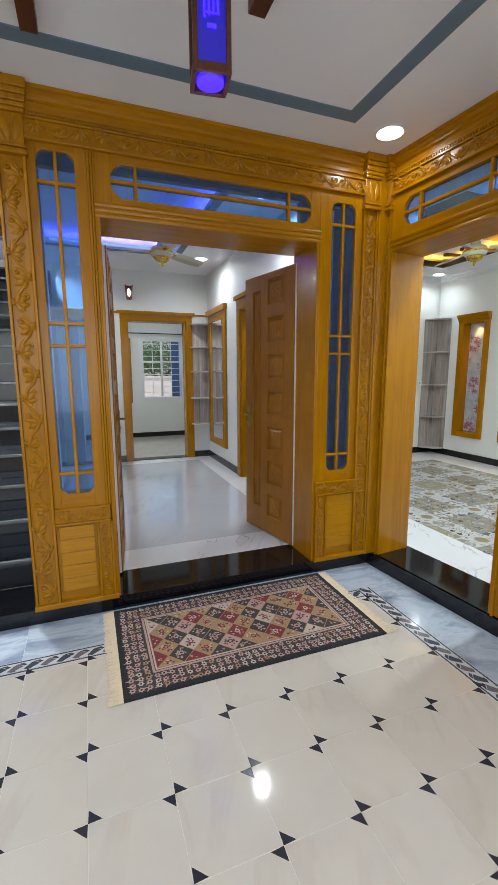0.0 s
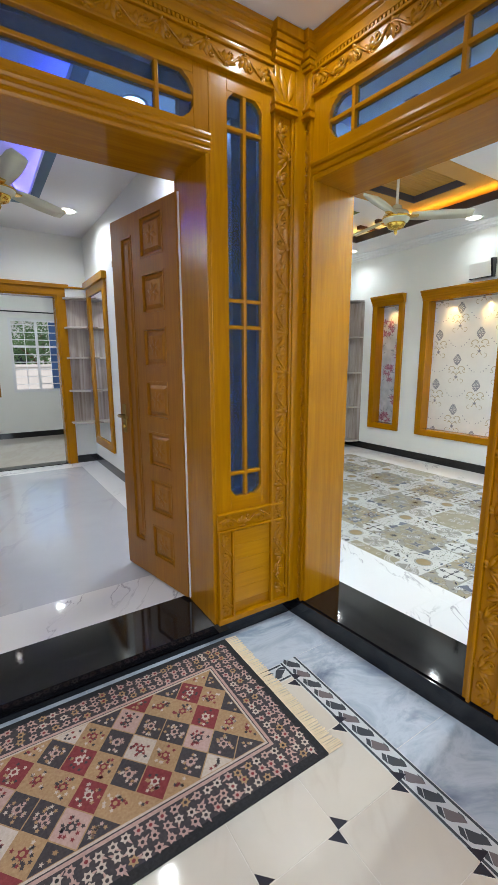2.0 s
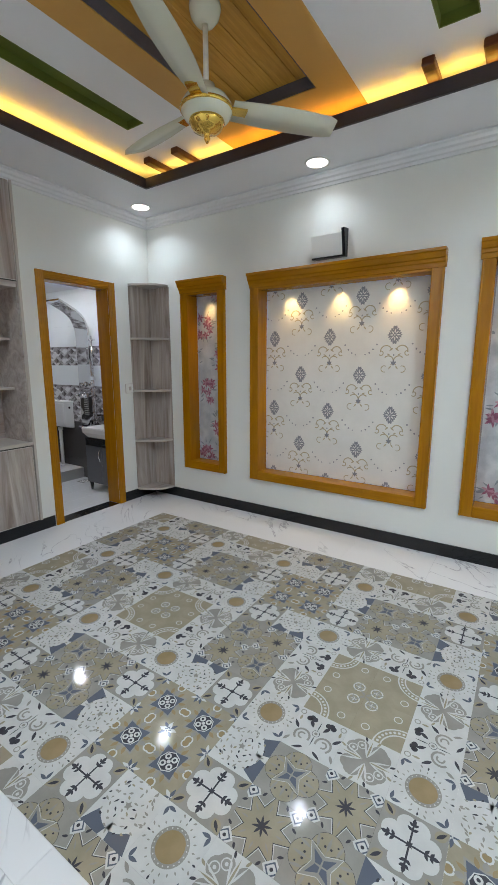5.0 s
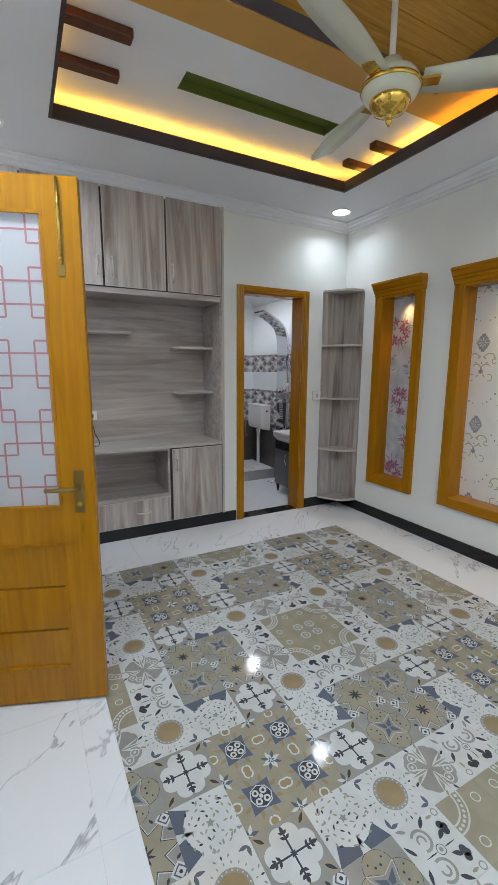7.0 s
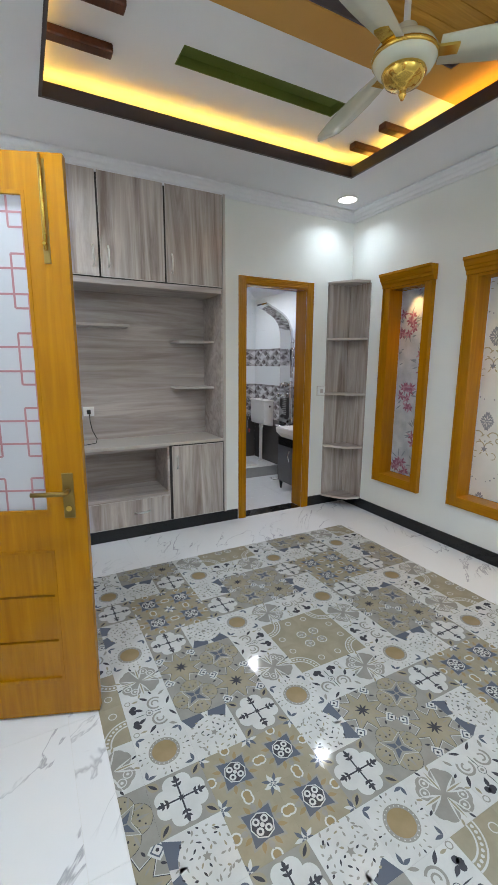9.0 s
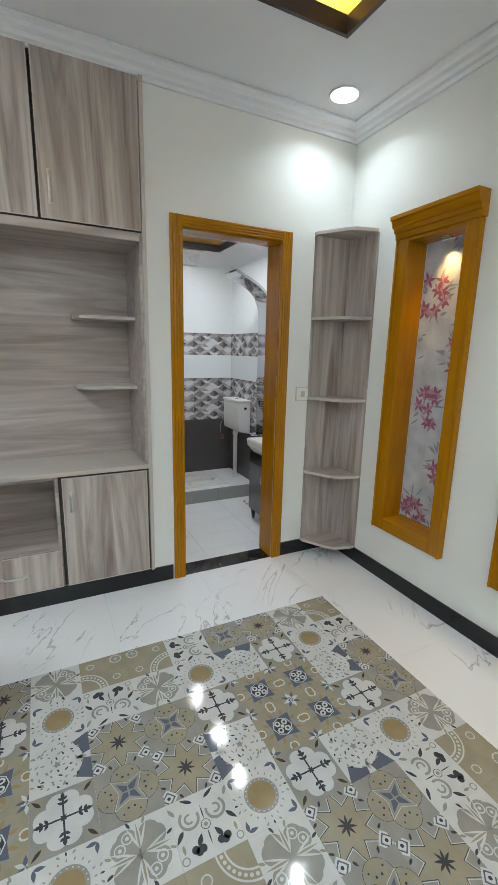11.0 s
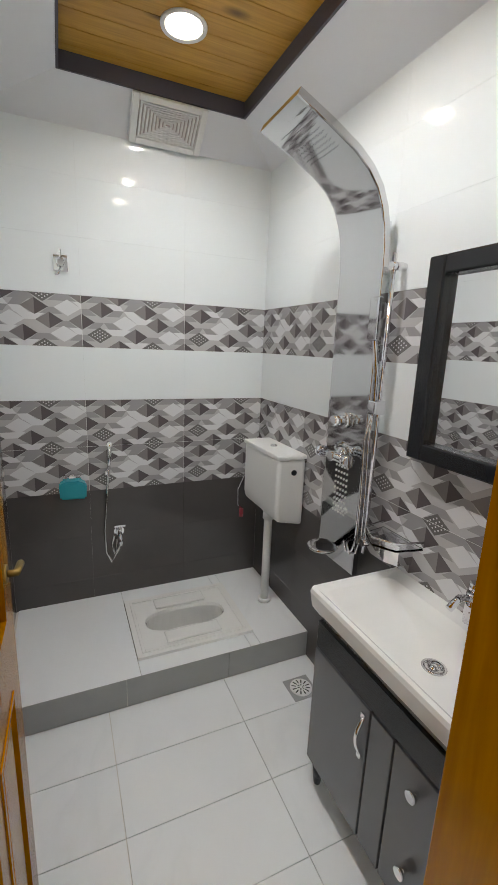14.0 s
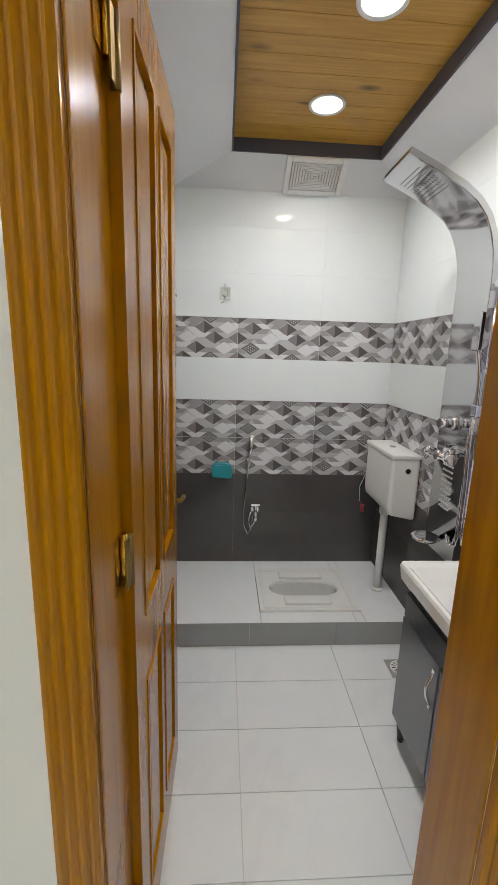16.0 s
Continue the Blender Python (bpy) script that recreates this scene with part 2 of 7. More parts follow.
# ---- the large structure: bedroom ----
DOOR = (4.605, -.06, 5.258, 2.165)
NICHES = [(4.27, .44, 4.64, 2.12), (2.36, .44, 3.80, 2.10), (1.54, .44, 1.96, 2.12)]
UP = 3.05
wall_x("wall_north", N, N + .15, W, E + .25, -.06, CZ, [DOOR, (2.30, .10, 4.38, 2.86)])
wall_y("wall_east", E, E + .14, S - .15, N, -.06, CZ, [(a - .012, b - .012, c + .012, d + .012) for a, b, c, d in NICHES])
wall_x("wall_south", S - .15, S, W + .45, E, -.06, CZ)
wall_y("wall_west", 2.06, W, 2.38, 6.26, -.06, CZ, [(3.73, 0, 4.65, 2.17)])
LP = simple("wall_porch", WALL, [(a, .062, c, b, .30, d) for a, c, b, d in wall_boxes(-.36, 1.4, -.06, CZ, [(.10, -.06, 1.034, 2.50)])])
LP.matrix_world = SW
simple("ceiling", CEIL, [(2.06, S - .15, CZ, 3.0, N + .15, CZ + .065), (5.2, S - .15, CZ, E + .14, N + .15, CZ + .065),
                         (3.0, 4.56, CZ, 5.2, N + .15, CZ + .065), (3.0, S - .15, CZ, 5.2, 1.62, CZ + .065)])
# raised ceiling over the tray: white ends with olive slots, a painted band with a pine recess
simple("ceiling_raised", CEIL, [(2.6, 3.74, UP, 3.66, 4.96, UP + .05), (4.71, 3.74, UP, 5.6, 4.96, UP + .05), (3.66, 3.74, UP, 4.71, 4.05, UP + .05), (3.66, 4.21, UP, 4.71, 4.96, UP + .05),
                                (2.6, 1.2, UP, 3.78, 2.72, UP + .05), (4.92, 1.2, UP, 5.6, 2.72, UP + .05), (3.78, 1.2, UP, 4.92, 2.06, UP + .05), (3.78, 2.24, UP, 4.92, 2.72, UP + .05),
                                (2.58, 1.18, CZ + .065, 2.6, 4.98, UP + .05), (5.6, 1.18, CZ + .065, 5.62, 4.98, UP + .05), (2.6, 4.96, CZ + .065, 5.6, 4.98, UP + .05), (2.6, 1.18, CZ + .065, 5.6, 1.2, UP + .05)])
simple("ceiling_band", TERRA, [(2.6, 2.72, UP - .004, 3.40, 3.74, UP + .05), (5.0, 2.72, UP - .004, 5.6, 3.74, UP + .05), (3.40, 2.72, UP - .004, 5.0, 2.92, UP + .05), (3.40, 3.54, UP - .004, 5.0, 3.74, UP + .05)])
simple("ceiling_recess", PINE, [(3.40, y0, UP + .07, 5.0, y0 + .12, UP + .09) for y0 in (2.92, 3.044, 3.168, 3.292, 3.416)])
simple("ceiling_recess_edge", PLUM, [(3.40, 2.92, UP + .002, 3.41, 3.54, UP + .07), (4.99, 2.92, UP + .002, 5.0, 3.54, UP + .07), (3.41, 2.92, UP + .002, 4.99, 2.93, UP + .07), (3.41, 3.53, UP + .002, 4.99, 3.54, UP + .07)])
for x0, x1, y0, y1 in ((3.66, 4.71, 4.05, 4.21), (3.78, 4.92, 2.06, 2.24)):
    simple("ceiling_slot", OLIVE, [(x0, y0, UP + .05, x1, y1, UP + .07), (x0, y0, UP - .001, x0 + .006, y1, UP + .05), (x1 - .006, y0, UP - .001, x1, y1, UP + .05),
                                   (x0, y0, UP - .001, x1, y0 + .006, UP + .05), (x0, y1 - .006, UP - .001, x1, y1, UP + .05)])
simple("tray_edge", STRIP, [(3.0, 1.62, CZ - .006, 3.018, 4.56, CZ + .07), (5.182, 1.62, CZ - .006, 5.2, 4.56, CZ + .07), (3.018, 1.62, CZ - .006, 5.182, 1.638, CZ + .07), (3.018, 4.542, CZ - .006, 5.182, 4.56, CZ + .07)])


def cove(name, x0, y0, x1, y1, z, prof, mat=CEIL):
    """A moulding round the inside of a rectangular room; the profile is (out from wall, down from ceiling)."""
    for axis, a, b, at, s in ((0, x0, x1, y1, -1), (0, x0, x1, y0, 1), (1, y0, y1, x1, -1), (1, y0, y1, x0, 1)):
        bm = bmesh.new()
        prism(bm, [(at + s * o, z - d) for o, d in prof], axis, a, b)
        part(name, bm, mat, kind="structure")


cove("cornice", W + .004, S + .002, E - .002, N - .002, CZ - .002, [(0, 0), (.10, 0), (.10, .012), (.082, .018), (.07, .034), (.048, .040), (.036, .056), (.018, .060), (.012, .078), (0, .078)])

# ---- the large structure: porch ----
simple("porch_bed", material("pale_porch_grout", (.66, .62, .56), .5), [(-2.5, -3.0, PZ - .06, 2.6, 2.06, PZ - .0012)])
wall_x("wall_main", YM + .10, YM + .34, -4.0, 2.16, -.06, CZ, [(-3.0, -.06, -.16, 2.19), (-.16, -.06, 2.16, PC)])
wall_y("porch_wall_west", -2.6, -2.5, -3.0, YM + .1, PZ, PC)
# unseen south wall: its opening is guessed, with an area lamp added for sky light
wall_x("porch_wall_south", -3.1, -3.0, -2.6, 3.2, PZ, PC, [(-2.2, .7, 1.9, 2.5)])
sky_fill = new("daylight_fill", bpy.data.lights.new("daylight_fill", "AREA"))
sky_fill.data.shape, sky_fill.data.size, sky_fill.data.size_y, sky_fill.data.energy, sky_fill.data.color = "RECTANGLE", 4.0, 1.7, 42, (.78, .88, 1)
sky_fill.matrix_world = look((-.15, -3.05, 1.6), (-.15, 0, 1.5))
wall_y("porch_wall_east", 2.6, 2.75, -3.0, S - .15, PZ, PC)
simple("porch_ceiling", CEIL, [(-2.6, -3.1, PC, 2.60, YM + .10, CZ + .05)])
simple("porch_strip", SLATE, [(-2.2, 1.61, PC - .006, 1.70, 1.695, PC), (1.615, -2.6, PC - .006, 1.70, 1.61, PC)])
simple("porch_bar", DARKBAR, [(.85, .73, PC - .05, .918, 1.16, PC)] + [(x, .96, PC - .05, x + .066, 1.55, PC) for x in (-.217, .024)])
bm = bmesh.new()
box(bm, -3.0, 2.03, PZ, 2.16, 2.36, -.001)
box(bm, -3.0, 2.012, -.03, 2.15, 2.03, -.001)
part("plinth", bm, BLACK, kind="structure")
PL = simple("plinth_side", BLACK, [(-.03, -.015, PZ, 2.8, .0, -.003), (.0, .0, PZ, 2.8, .335, .004)])
PL.matrix_world = SW

# ---- the large structure: lounge and the rooms behind ----
simple("lounge_floor", LOUNGE_M, [(-1.6, 2.70, -.06, 1.80, 6.0, 0)])
simple("lounge_floor_border", WHITE_M, [(-2.0, 2.36, -.06, 2.06, 2.70, 0), (-2.0, 6.0, -.06, 2.06, 6.26, 0), (1.80, 2.70, -.06, 2.06, 6.0, 0), (-2.0, 2.7, -.06, -1.6, 6.0, 0)])
wall_x("lounge_wall_north", 6.26, 6.44, -2.1, 2.24, 0, CZ, [(-.42, 0, .28, 2.17), (.80, 0, 1.70, 2.18)])
wall_y("lounge_wall_west", -2.1, -2.0, 2.34, 6.3, 0, CZ)
simple("lounge_ceiling", CEIL, [(-2.1, 2.11, CZ, -1.0, 6.3, CZ + .05), (1.35, 2.11, CZ, 2.06, 6.3, CZ + .05), (-1.0, 2.11, CZ, 1.35, 2.9, CZ + .05), (-1.0, 5.3, CZ, 1.35, 6.3, CZ + .05),
                                (-1.3, 2.6, CZ + .17, 1.65, 5.6, CZ + .2)])
simple("lounge_tray_edge", SLATE, [(-1.0, 5.22, CZ - .006, 1.35, 5.3, CZ), (1.35, 2.9, CZ - .006, 1.43, 5.3, CZ)])
simple("lounge_skirting", BLACK, [(.28 + .1, 6.248, 0, .70, 6.26, .10), (1.80, 6.248, 0, 2.06, 6.26, .10), (2.048, 4.77, 0, 2.06, 6.248, .10)])
wall_x("far_room_wall", 8.9, 9.05, -2.5, 3.4, -.06, CZ, [(1.30, .82, 2.18, 2.12)])
simple("far_room_sides", WALL, [(3.3, 6.44, -.06, 3.4, 8.9, CZ), (-2.6, 6.44, -.06, -2.5, 8.9, CZ), (-2.5, 6.44, CZ, 3.3, 9.05, CZ + .1), (-.02, 6.44, -.06, .10, 8.9, CZ)])
simple("far_room_floor", CREAM_T, [(-2.5, 6.26, -.06, 3.3, 8.9, -.001)])
simple("far_room_skirting", BLACK, [(.1, 8.888, 0, 3.3, 8.9, .10)])
simple("far_threshold", BLACK, [(.80, 6.26, 0, 1.70, 6.44, .012), (-.42, 6.26, 0, .28, 6.44, .012)])
simple("ground", speckled("outside_paving", (.3, .3, .3), (.36, .35, .34), .8), [(-60, 9.1, -.4, 60, 90, -.3)])
simple("boundary_wall", speckled("boundary_render", (.62, .58, .54), (.70, .66, .62), .8), [(-6, 11.6, -.3, 8, 11.75, 1.25), (-6, 11.58, 1.25, 8, 11.78, 1.31)])

# ---- the large structure: bathroom ----
BX0, BX1, BY0, BY1 = 4.49, 5.83, N + .15, 7.27
simple("bath_bed", GROUT, [(BX0 - .05, BY0, FZ - .06, BX1 + .05, BY1, FZ - .006)])
simple("bath_wall_north_core", WALL, [(BX0 - .1, BY1 + .012, FZ, BX1 + .1, BY1 + .12, BC + .2)])
simple("bath_wall_east_core", WALL, [(BX1 + .012, BY0, FZ, BX1 + .1, BY1 + .012, BC + .2)])
simple("bath_wall_west_core", WALL, [(BX0 - .1, BY0, FZ, BX0 - .012, BY1 + .012, BC + .2)])
wall_x("bath_wall_south", BY0 - .004, BY0 + .02, BX0 - .1, BX1 + .1, FZ, BC + .2, [(4.605, FZ, 5.258, 2.165)], BATH_W)
bm = bmesh.new()
prism(bm, [(BX0, 2.36), (4.81, BC), (4.81, BC + .05), (BX0, BC + .05)], 1, BY0, BY1)
prism(bm, [(5.61, BC), (BX1, 2.36), (BX1, BC + .05), (5.61, BC + .05)], 1, BY0, BY1)
prism(bm, [(7.11, BC), (BY1, 2.36), (BY1, BC + .05), (7.11, BC + .05)], 0, BX0, BX1)
box(bm, 4.81, BY0, BC, 5.61, 5.60, BC + .05)
part("bath_ceiling", bm, CEIL, kind="structure")
tray = thing("bath_tray", "pine boarded tray in the bathroom ceiling", "ceiling", (0, 0, 0), kind="structure")
for k in range(16):
    simple("board", PINE, [(4.78, 5.56 + .1 * k, BC + .06, 5.64, 5.657 + .1 * k, BC + .075)], tray, kind="")
simple("bath_tray_edge", PLUM, [(4.81, 5.60, BC - .004, 4.82, 7.10, BC + .06), (5.60, 5.60, BC - .004, 5.61, 7.10, BC + .06), (4.81, 7.10, BC - .004, 5.61, 7.11, BC + .06), (4.81, 5.59, BC - .004, 5.61, 5.60, BC + .06)])
simple("threshold", BLACKG, [(4.605, N + .002, FZ, 5.258, N + .158, -.002)])


# ---- lamps ----
def disk_light(x, y, z, power, colour=(.87, .95, 1), size=.11, spread=118):
    l = new("lamp", bpy.data.lights.new("lamp", "AREA"))
    l.data.shape, l.data.size, l.data.energy, l.data.color = "DISK", size, power, colour
    l.data.spread = radians(spread)
    l.location = (x, y, z)
    return l


def strip_light(x, y, z, lx, ly, power, colour):
    l = new("led", bpy.data.lights.new("led", "AREA"))
    l.data.shape, l.data.size, l.data.size_y, l.data.energy, l.data.color = "RECTANGLE", lx, ly, power, colour
    l.matrix_world = pose(x, y, z, 180)
    return l


def downlight(x, y, z, power, colour=(.87, .95, 1), r=.075, mat=LAMP_W, spread=150):
    th = thing("downlight", "round recessed white ceiling downlight, lit, in the painted ceiling, some unseen", "ceiling light", (x, y, z), group="downlights")
    bm = bmesh.new()
    lathe(bm, (0, 0, 0), [(r, -.004), (r + .016, -.008), (r + .018, -.001), (r, 0)])
    part("rim", bm, PLASTIC, th)
    bm = bmesh.new()
    cyl(bm, (0, 0, -.005), r, .004)
    part("diffuser", bm, mat, th)
    disk_light(x, y, z - .02, power, colour, .055, spread)


# west and south lamps are unseen, added strong to fill the bedroom
for x, y, p in ((5.47, 4.92, 3.0), (5.55, 3.16, 1.6), (5.55, 1.35, 4), (2.68, 4.75, 13), (2.72, 3.0, 22), (2.95, 1.2, 21), (4.1, 1.2, 21)):
    downlight(x, y, CZ, p, (.80, .94, 1), spread=135 if x > 5.3 else 165)
# only the corner lamp is known; the other three are added porch fill
for x, y in ((1.955, 1.715), (-1.2, 1.3), (-.6, -.3), (1.5, -.9)):
    downlight(x, y, PC, 1.8 if x > 1.9 else 17, spread=165)
# lounge lamps stand at guessed places, added to brighten the room
for x, y, p in ((1.72, 5.3, 9), (-.4, 5.7, 34), (1.72, 3.1, 12), (-.5, 2.7, 44)):
    downlight(x, y, CZ, p, spread=160)
for x, y, p in ((5.225, 6.76, 3.6), (5.262, 6.18, 5.8), (5.27, 5.68, 2.2)):
    downlight(x, y, BC + .06, p, (.87, .925, 1), .065, LAMP_N, 150)
# unseen far-room lamps, added so the doorways don't look into darkness
downlight(1.6, 7.8, CZ, 14)
downlight(-1.2, 7.8, CZ, 8)
for x, y, lx, ly in ((4.1, 4.62, 2.2, .02), (4.1, 1.56, 2.2, .02), (5.26, 3.09, .02, 3.0), (2.94, 3.09, .02, 3.0)):
    simple("led_strip", LED_Y, [(x - lx / 2, y - ly / 2, CZ + .066, x + lx / 2, y + ly / 2, CZ + .072)])
    strip_light(x, y, CZ + .08, lx, ly, .9 * max(lx, ly), (1, .56, .09))
for x, y, lx, ly in ((.17, 5.42, 2.3, .02), (1.5, 4.1, .02, 2.4)):
    simple("led_strip_blue", LED_B, [(x - lx / 2, y - ly / 2, CZ + .05, x + lx / 2, y + ly / 2, CZ + .06)])
    strip_light(x, y, CZ + .07, lx, ly, 5.0 * max(lx, ly), (.12, .10, 1))


# ---- bedroom: wall niches ----
class Draw:
    """Flat shapes in a plane: at(a, b, height) gives a place, and each shape carries a material slot and a layer."""

    def __init__(self, bm, at, step=.0006):
        self.bm, self.at, self.step = bm, at, step

    def poly(self, pts, mi, layer=1):
        self.bm.faces.new([self.bm.verts.new(self.at(a, b, layer * self.step)) for a, b in pts]).material_index = mi

    def disc(self, a, b, r, mi, layer=1, n=18, squash=1.0, turn=0.0):
        c, s = math.cos(turn), math.sin(turn)
        pts = [(r * math.cos(2 * math.pi * k / n), r * squash * math.sin(2 * math.pi * k / n)) for k in range(n)]
        self.poly([(a + x * c - y * s, b + x * s + y * c) for x, y in pts], mi, layer)

    def ring(self, a, b, r0, r1, mi, layer=1, n=24, start=0.0, end=360.0):
        k0, k1 = radians(start), radians(end)
        for k in range(n):
            t0, t1 = k0 + (k1 - k0) * k / n, k0 + (k1 - k0) * (k + 1) / n
            self.poly([(a + r0 * math.cos(t0), b + r0 * math.sin(t0)), (a + r1 * math.cos(t0), b + r1 * math.sin(t0)),
                       (a + r1 * math.cos(t1), b + r1 * math.sin(t1)), (a + r0 * math.cos(t1), b + r0 * math.sin(t1))], mi, layer)

    def petal(self, a, b, length, width, turn, mi, layer=1, n=6):
        """A pointed leaf from (a, b), turned in degrees."""
        c, s = math.cos(radians(turn)), math.sin(radians(turn))
        edge = [(length * k / n, width / 2 * math.sin(math.pi * (k / n) ** .8)) for k in range(n + 1)]
        pts = edge + [(x, -y) for x, y in edge[-2:0:-1]]
        self.poly([(a + x * c - y * s, b + x * s + y * c) for x, y in pts], mi, layer)

    def star(self, a, b, r0, r1, n, turn, mi, layer=1):
        pts = []
        for k in range(2 * n):
            t, r = radians(turn) + math.pi * k / n, r0 if k % 2 == 0 else r1
            pts.append((a + r * math.cos(t), b + r * math.sin(t)))
        self.poly(pts, mi, layer)

    def rect(self, a, b, w, h, mi, layer=1, turn=0.0):
        c, s = math.cos(radians(turn)), math.sin(radians(turn))
        self.poly([(a + x * c - y * s, b + x * s + y * c) for x, y in ((-w / 2, -h / 2), (w / 2, -h / 2), (w / 2, h / 2), (-w / 2, h / 2))], mi, layer)


WP_CREAM = speckled("cream_wallpaper", (.74, .72, .68), (.80, .78, .74), .6, 6)
WP_SLATE = material("slate_damask_print", (.25, .25, .28), .5)
WP_GOLD = material("gold_scroll_print", (.46, .39, .26), .45)
WP_GREY = speckled("grey_blue_watercolour_wallpaper", (.36, .39, .44), (.66, .67, .70), .6, 7)
WP_PINK = material("magenta_petal_print", (.30, .10, .17), .6)
WP_ROSE = material("dusky_rose_petal_print", (.46, .25, .32), .6)
WP_LEAF = material("grey_leaf_print", (.25, .28, .32), .6)


def damask(d, a, b):
    """One damask motif: a feathered slate medallion, gold scrolls under it with a small slate bud, a dotted swag to both sides."""
    pts = []
    for k in range(36):
        t = 10 * k
        c, q = math.cos(radians(t)), math.sin(radians(t))
        r = 1 / ((abs(c) / .060) ** 1.25 + (abs(q) / .082) ** 1.25) ** .8 * (1 if k % 2 == 0 else .80)
        pts.append((a + r * c, b + r * q))
    d.poly(pts, 1, 1)
    for t in range(0, 360, 45):
        d.petal(a + .010 * math.cos(radians(t)), b + .013 * math.sin(radians(t)), .036 if t % 90 == 0 else .030, .009, t, 0, 2)
    for t in range(22, 360, 45):
        d.petal(a + .032 * math.cos(radians(t)), b + .042 * math.sin(radians(t)), .014, .004, t, 0, 2)
    d.disc(a, b, .011, 1, 3, 10, 1.2)
    d.disc(a, b, .005, 0, 4, 6, 1.2)
    for s in (-1, 1):
        d.ring(a + s * .062, b - .125, .040, .0485, 2, 1, 14, 90 - s * 100, 90 + s * 70)
        d.ring(a + s * .040, b - .200, .034, .0425, 2, 1, 14, 90 - s * 50, 90 + s * 150)
        d.ring(a + s * .102, b - .140, .014, .0215, 2, 1, 10, 90, 90 + s * 230)
        d.ring(a + s * .070, b - .265, .022, .0285, 2, 1, 10, 90 - s * 200, 90 + s * 30)
        d.petal(a + s * .008, b - .10, .040, .012, -90 + s * 50, 2, 1)
        d.petal(a + s * .016, b - .24, .036, .011, -90 + s * 40, 2, 1)
        d.petal(a + s * .030, b - .155, .030, .010, 90 - s * 70, 2, 2)
        for k in range(3):
            d.disc(a + s * (.138 + .030 * k), b - .07 - .045 * k + .006 * k * k, .0070, 1, 1, 7)
        d.disc(a + s * .232, b - .15, .0055, 1, 1, 7)
    for t, l in ((90, .034), (35, .028), (145, .028), (0, .016), (180, .016), (-90, .018)):
        d.petal(a, b - .222, l, .014, t, 1, 2)
    d.disc(a, b - .155, .005, 1, 1, 8, 1.6)


def blossom(d, a, b, r, rng):
    """A spray of lily-like flowers with narrow grey leaves round it."""
    for k in range(14):
        t = rng.uniform(0, 360)
        d.petal(a + r * .5 * math.cos(radians(t)), b + r * .6 * math.sin(radians(t)), r * rng.uniform(.35, .6), r * .09, t + rng.uniform(-40, 40), 3, 1 + k % 2)
    for n in range(8):
        u, v = rng.uniform(-.55, .55) * r, rng.uniform(-.75, .75) * r
        t0 = rng.uniform(0, 60)
        for k in range(6):
            d.petal(a + u, b + v, rng.uniform(.28, .42) * r, rng.uniform(.11, .16) * r, t0 + 60 * k + rng.uniform(-10, 10), 1 if (n + k) % 3 else 2, 3 + (n + k) % 5)
        d.disc(a + u, b + v, .05 * r, 2, 9, 7)


def clip_inside(bm, lo, hi):
    """Cuts the drawing off at the edges of its field (planes across y and z)."""
    for axis, v, sgn in ((1, lo[0], -1), (1, hi[0], 1), (2, lo[1], -1), (2, hi[1], 1)):
        co, no = [0, 0, 0], [0, 0, 0]
        co[axis], no[axis] = v, sgn
        bmesh.ops.bisect_plane(bm, geom=bm.verts[:] + bm.edges[:] + bm.faces[:], plane_co=co, plane_no=no, clear_outer=True)


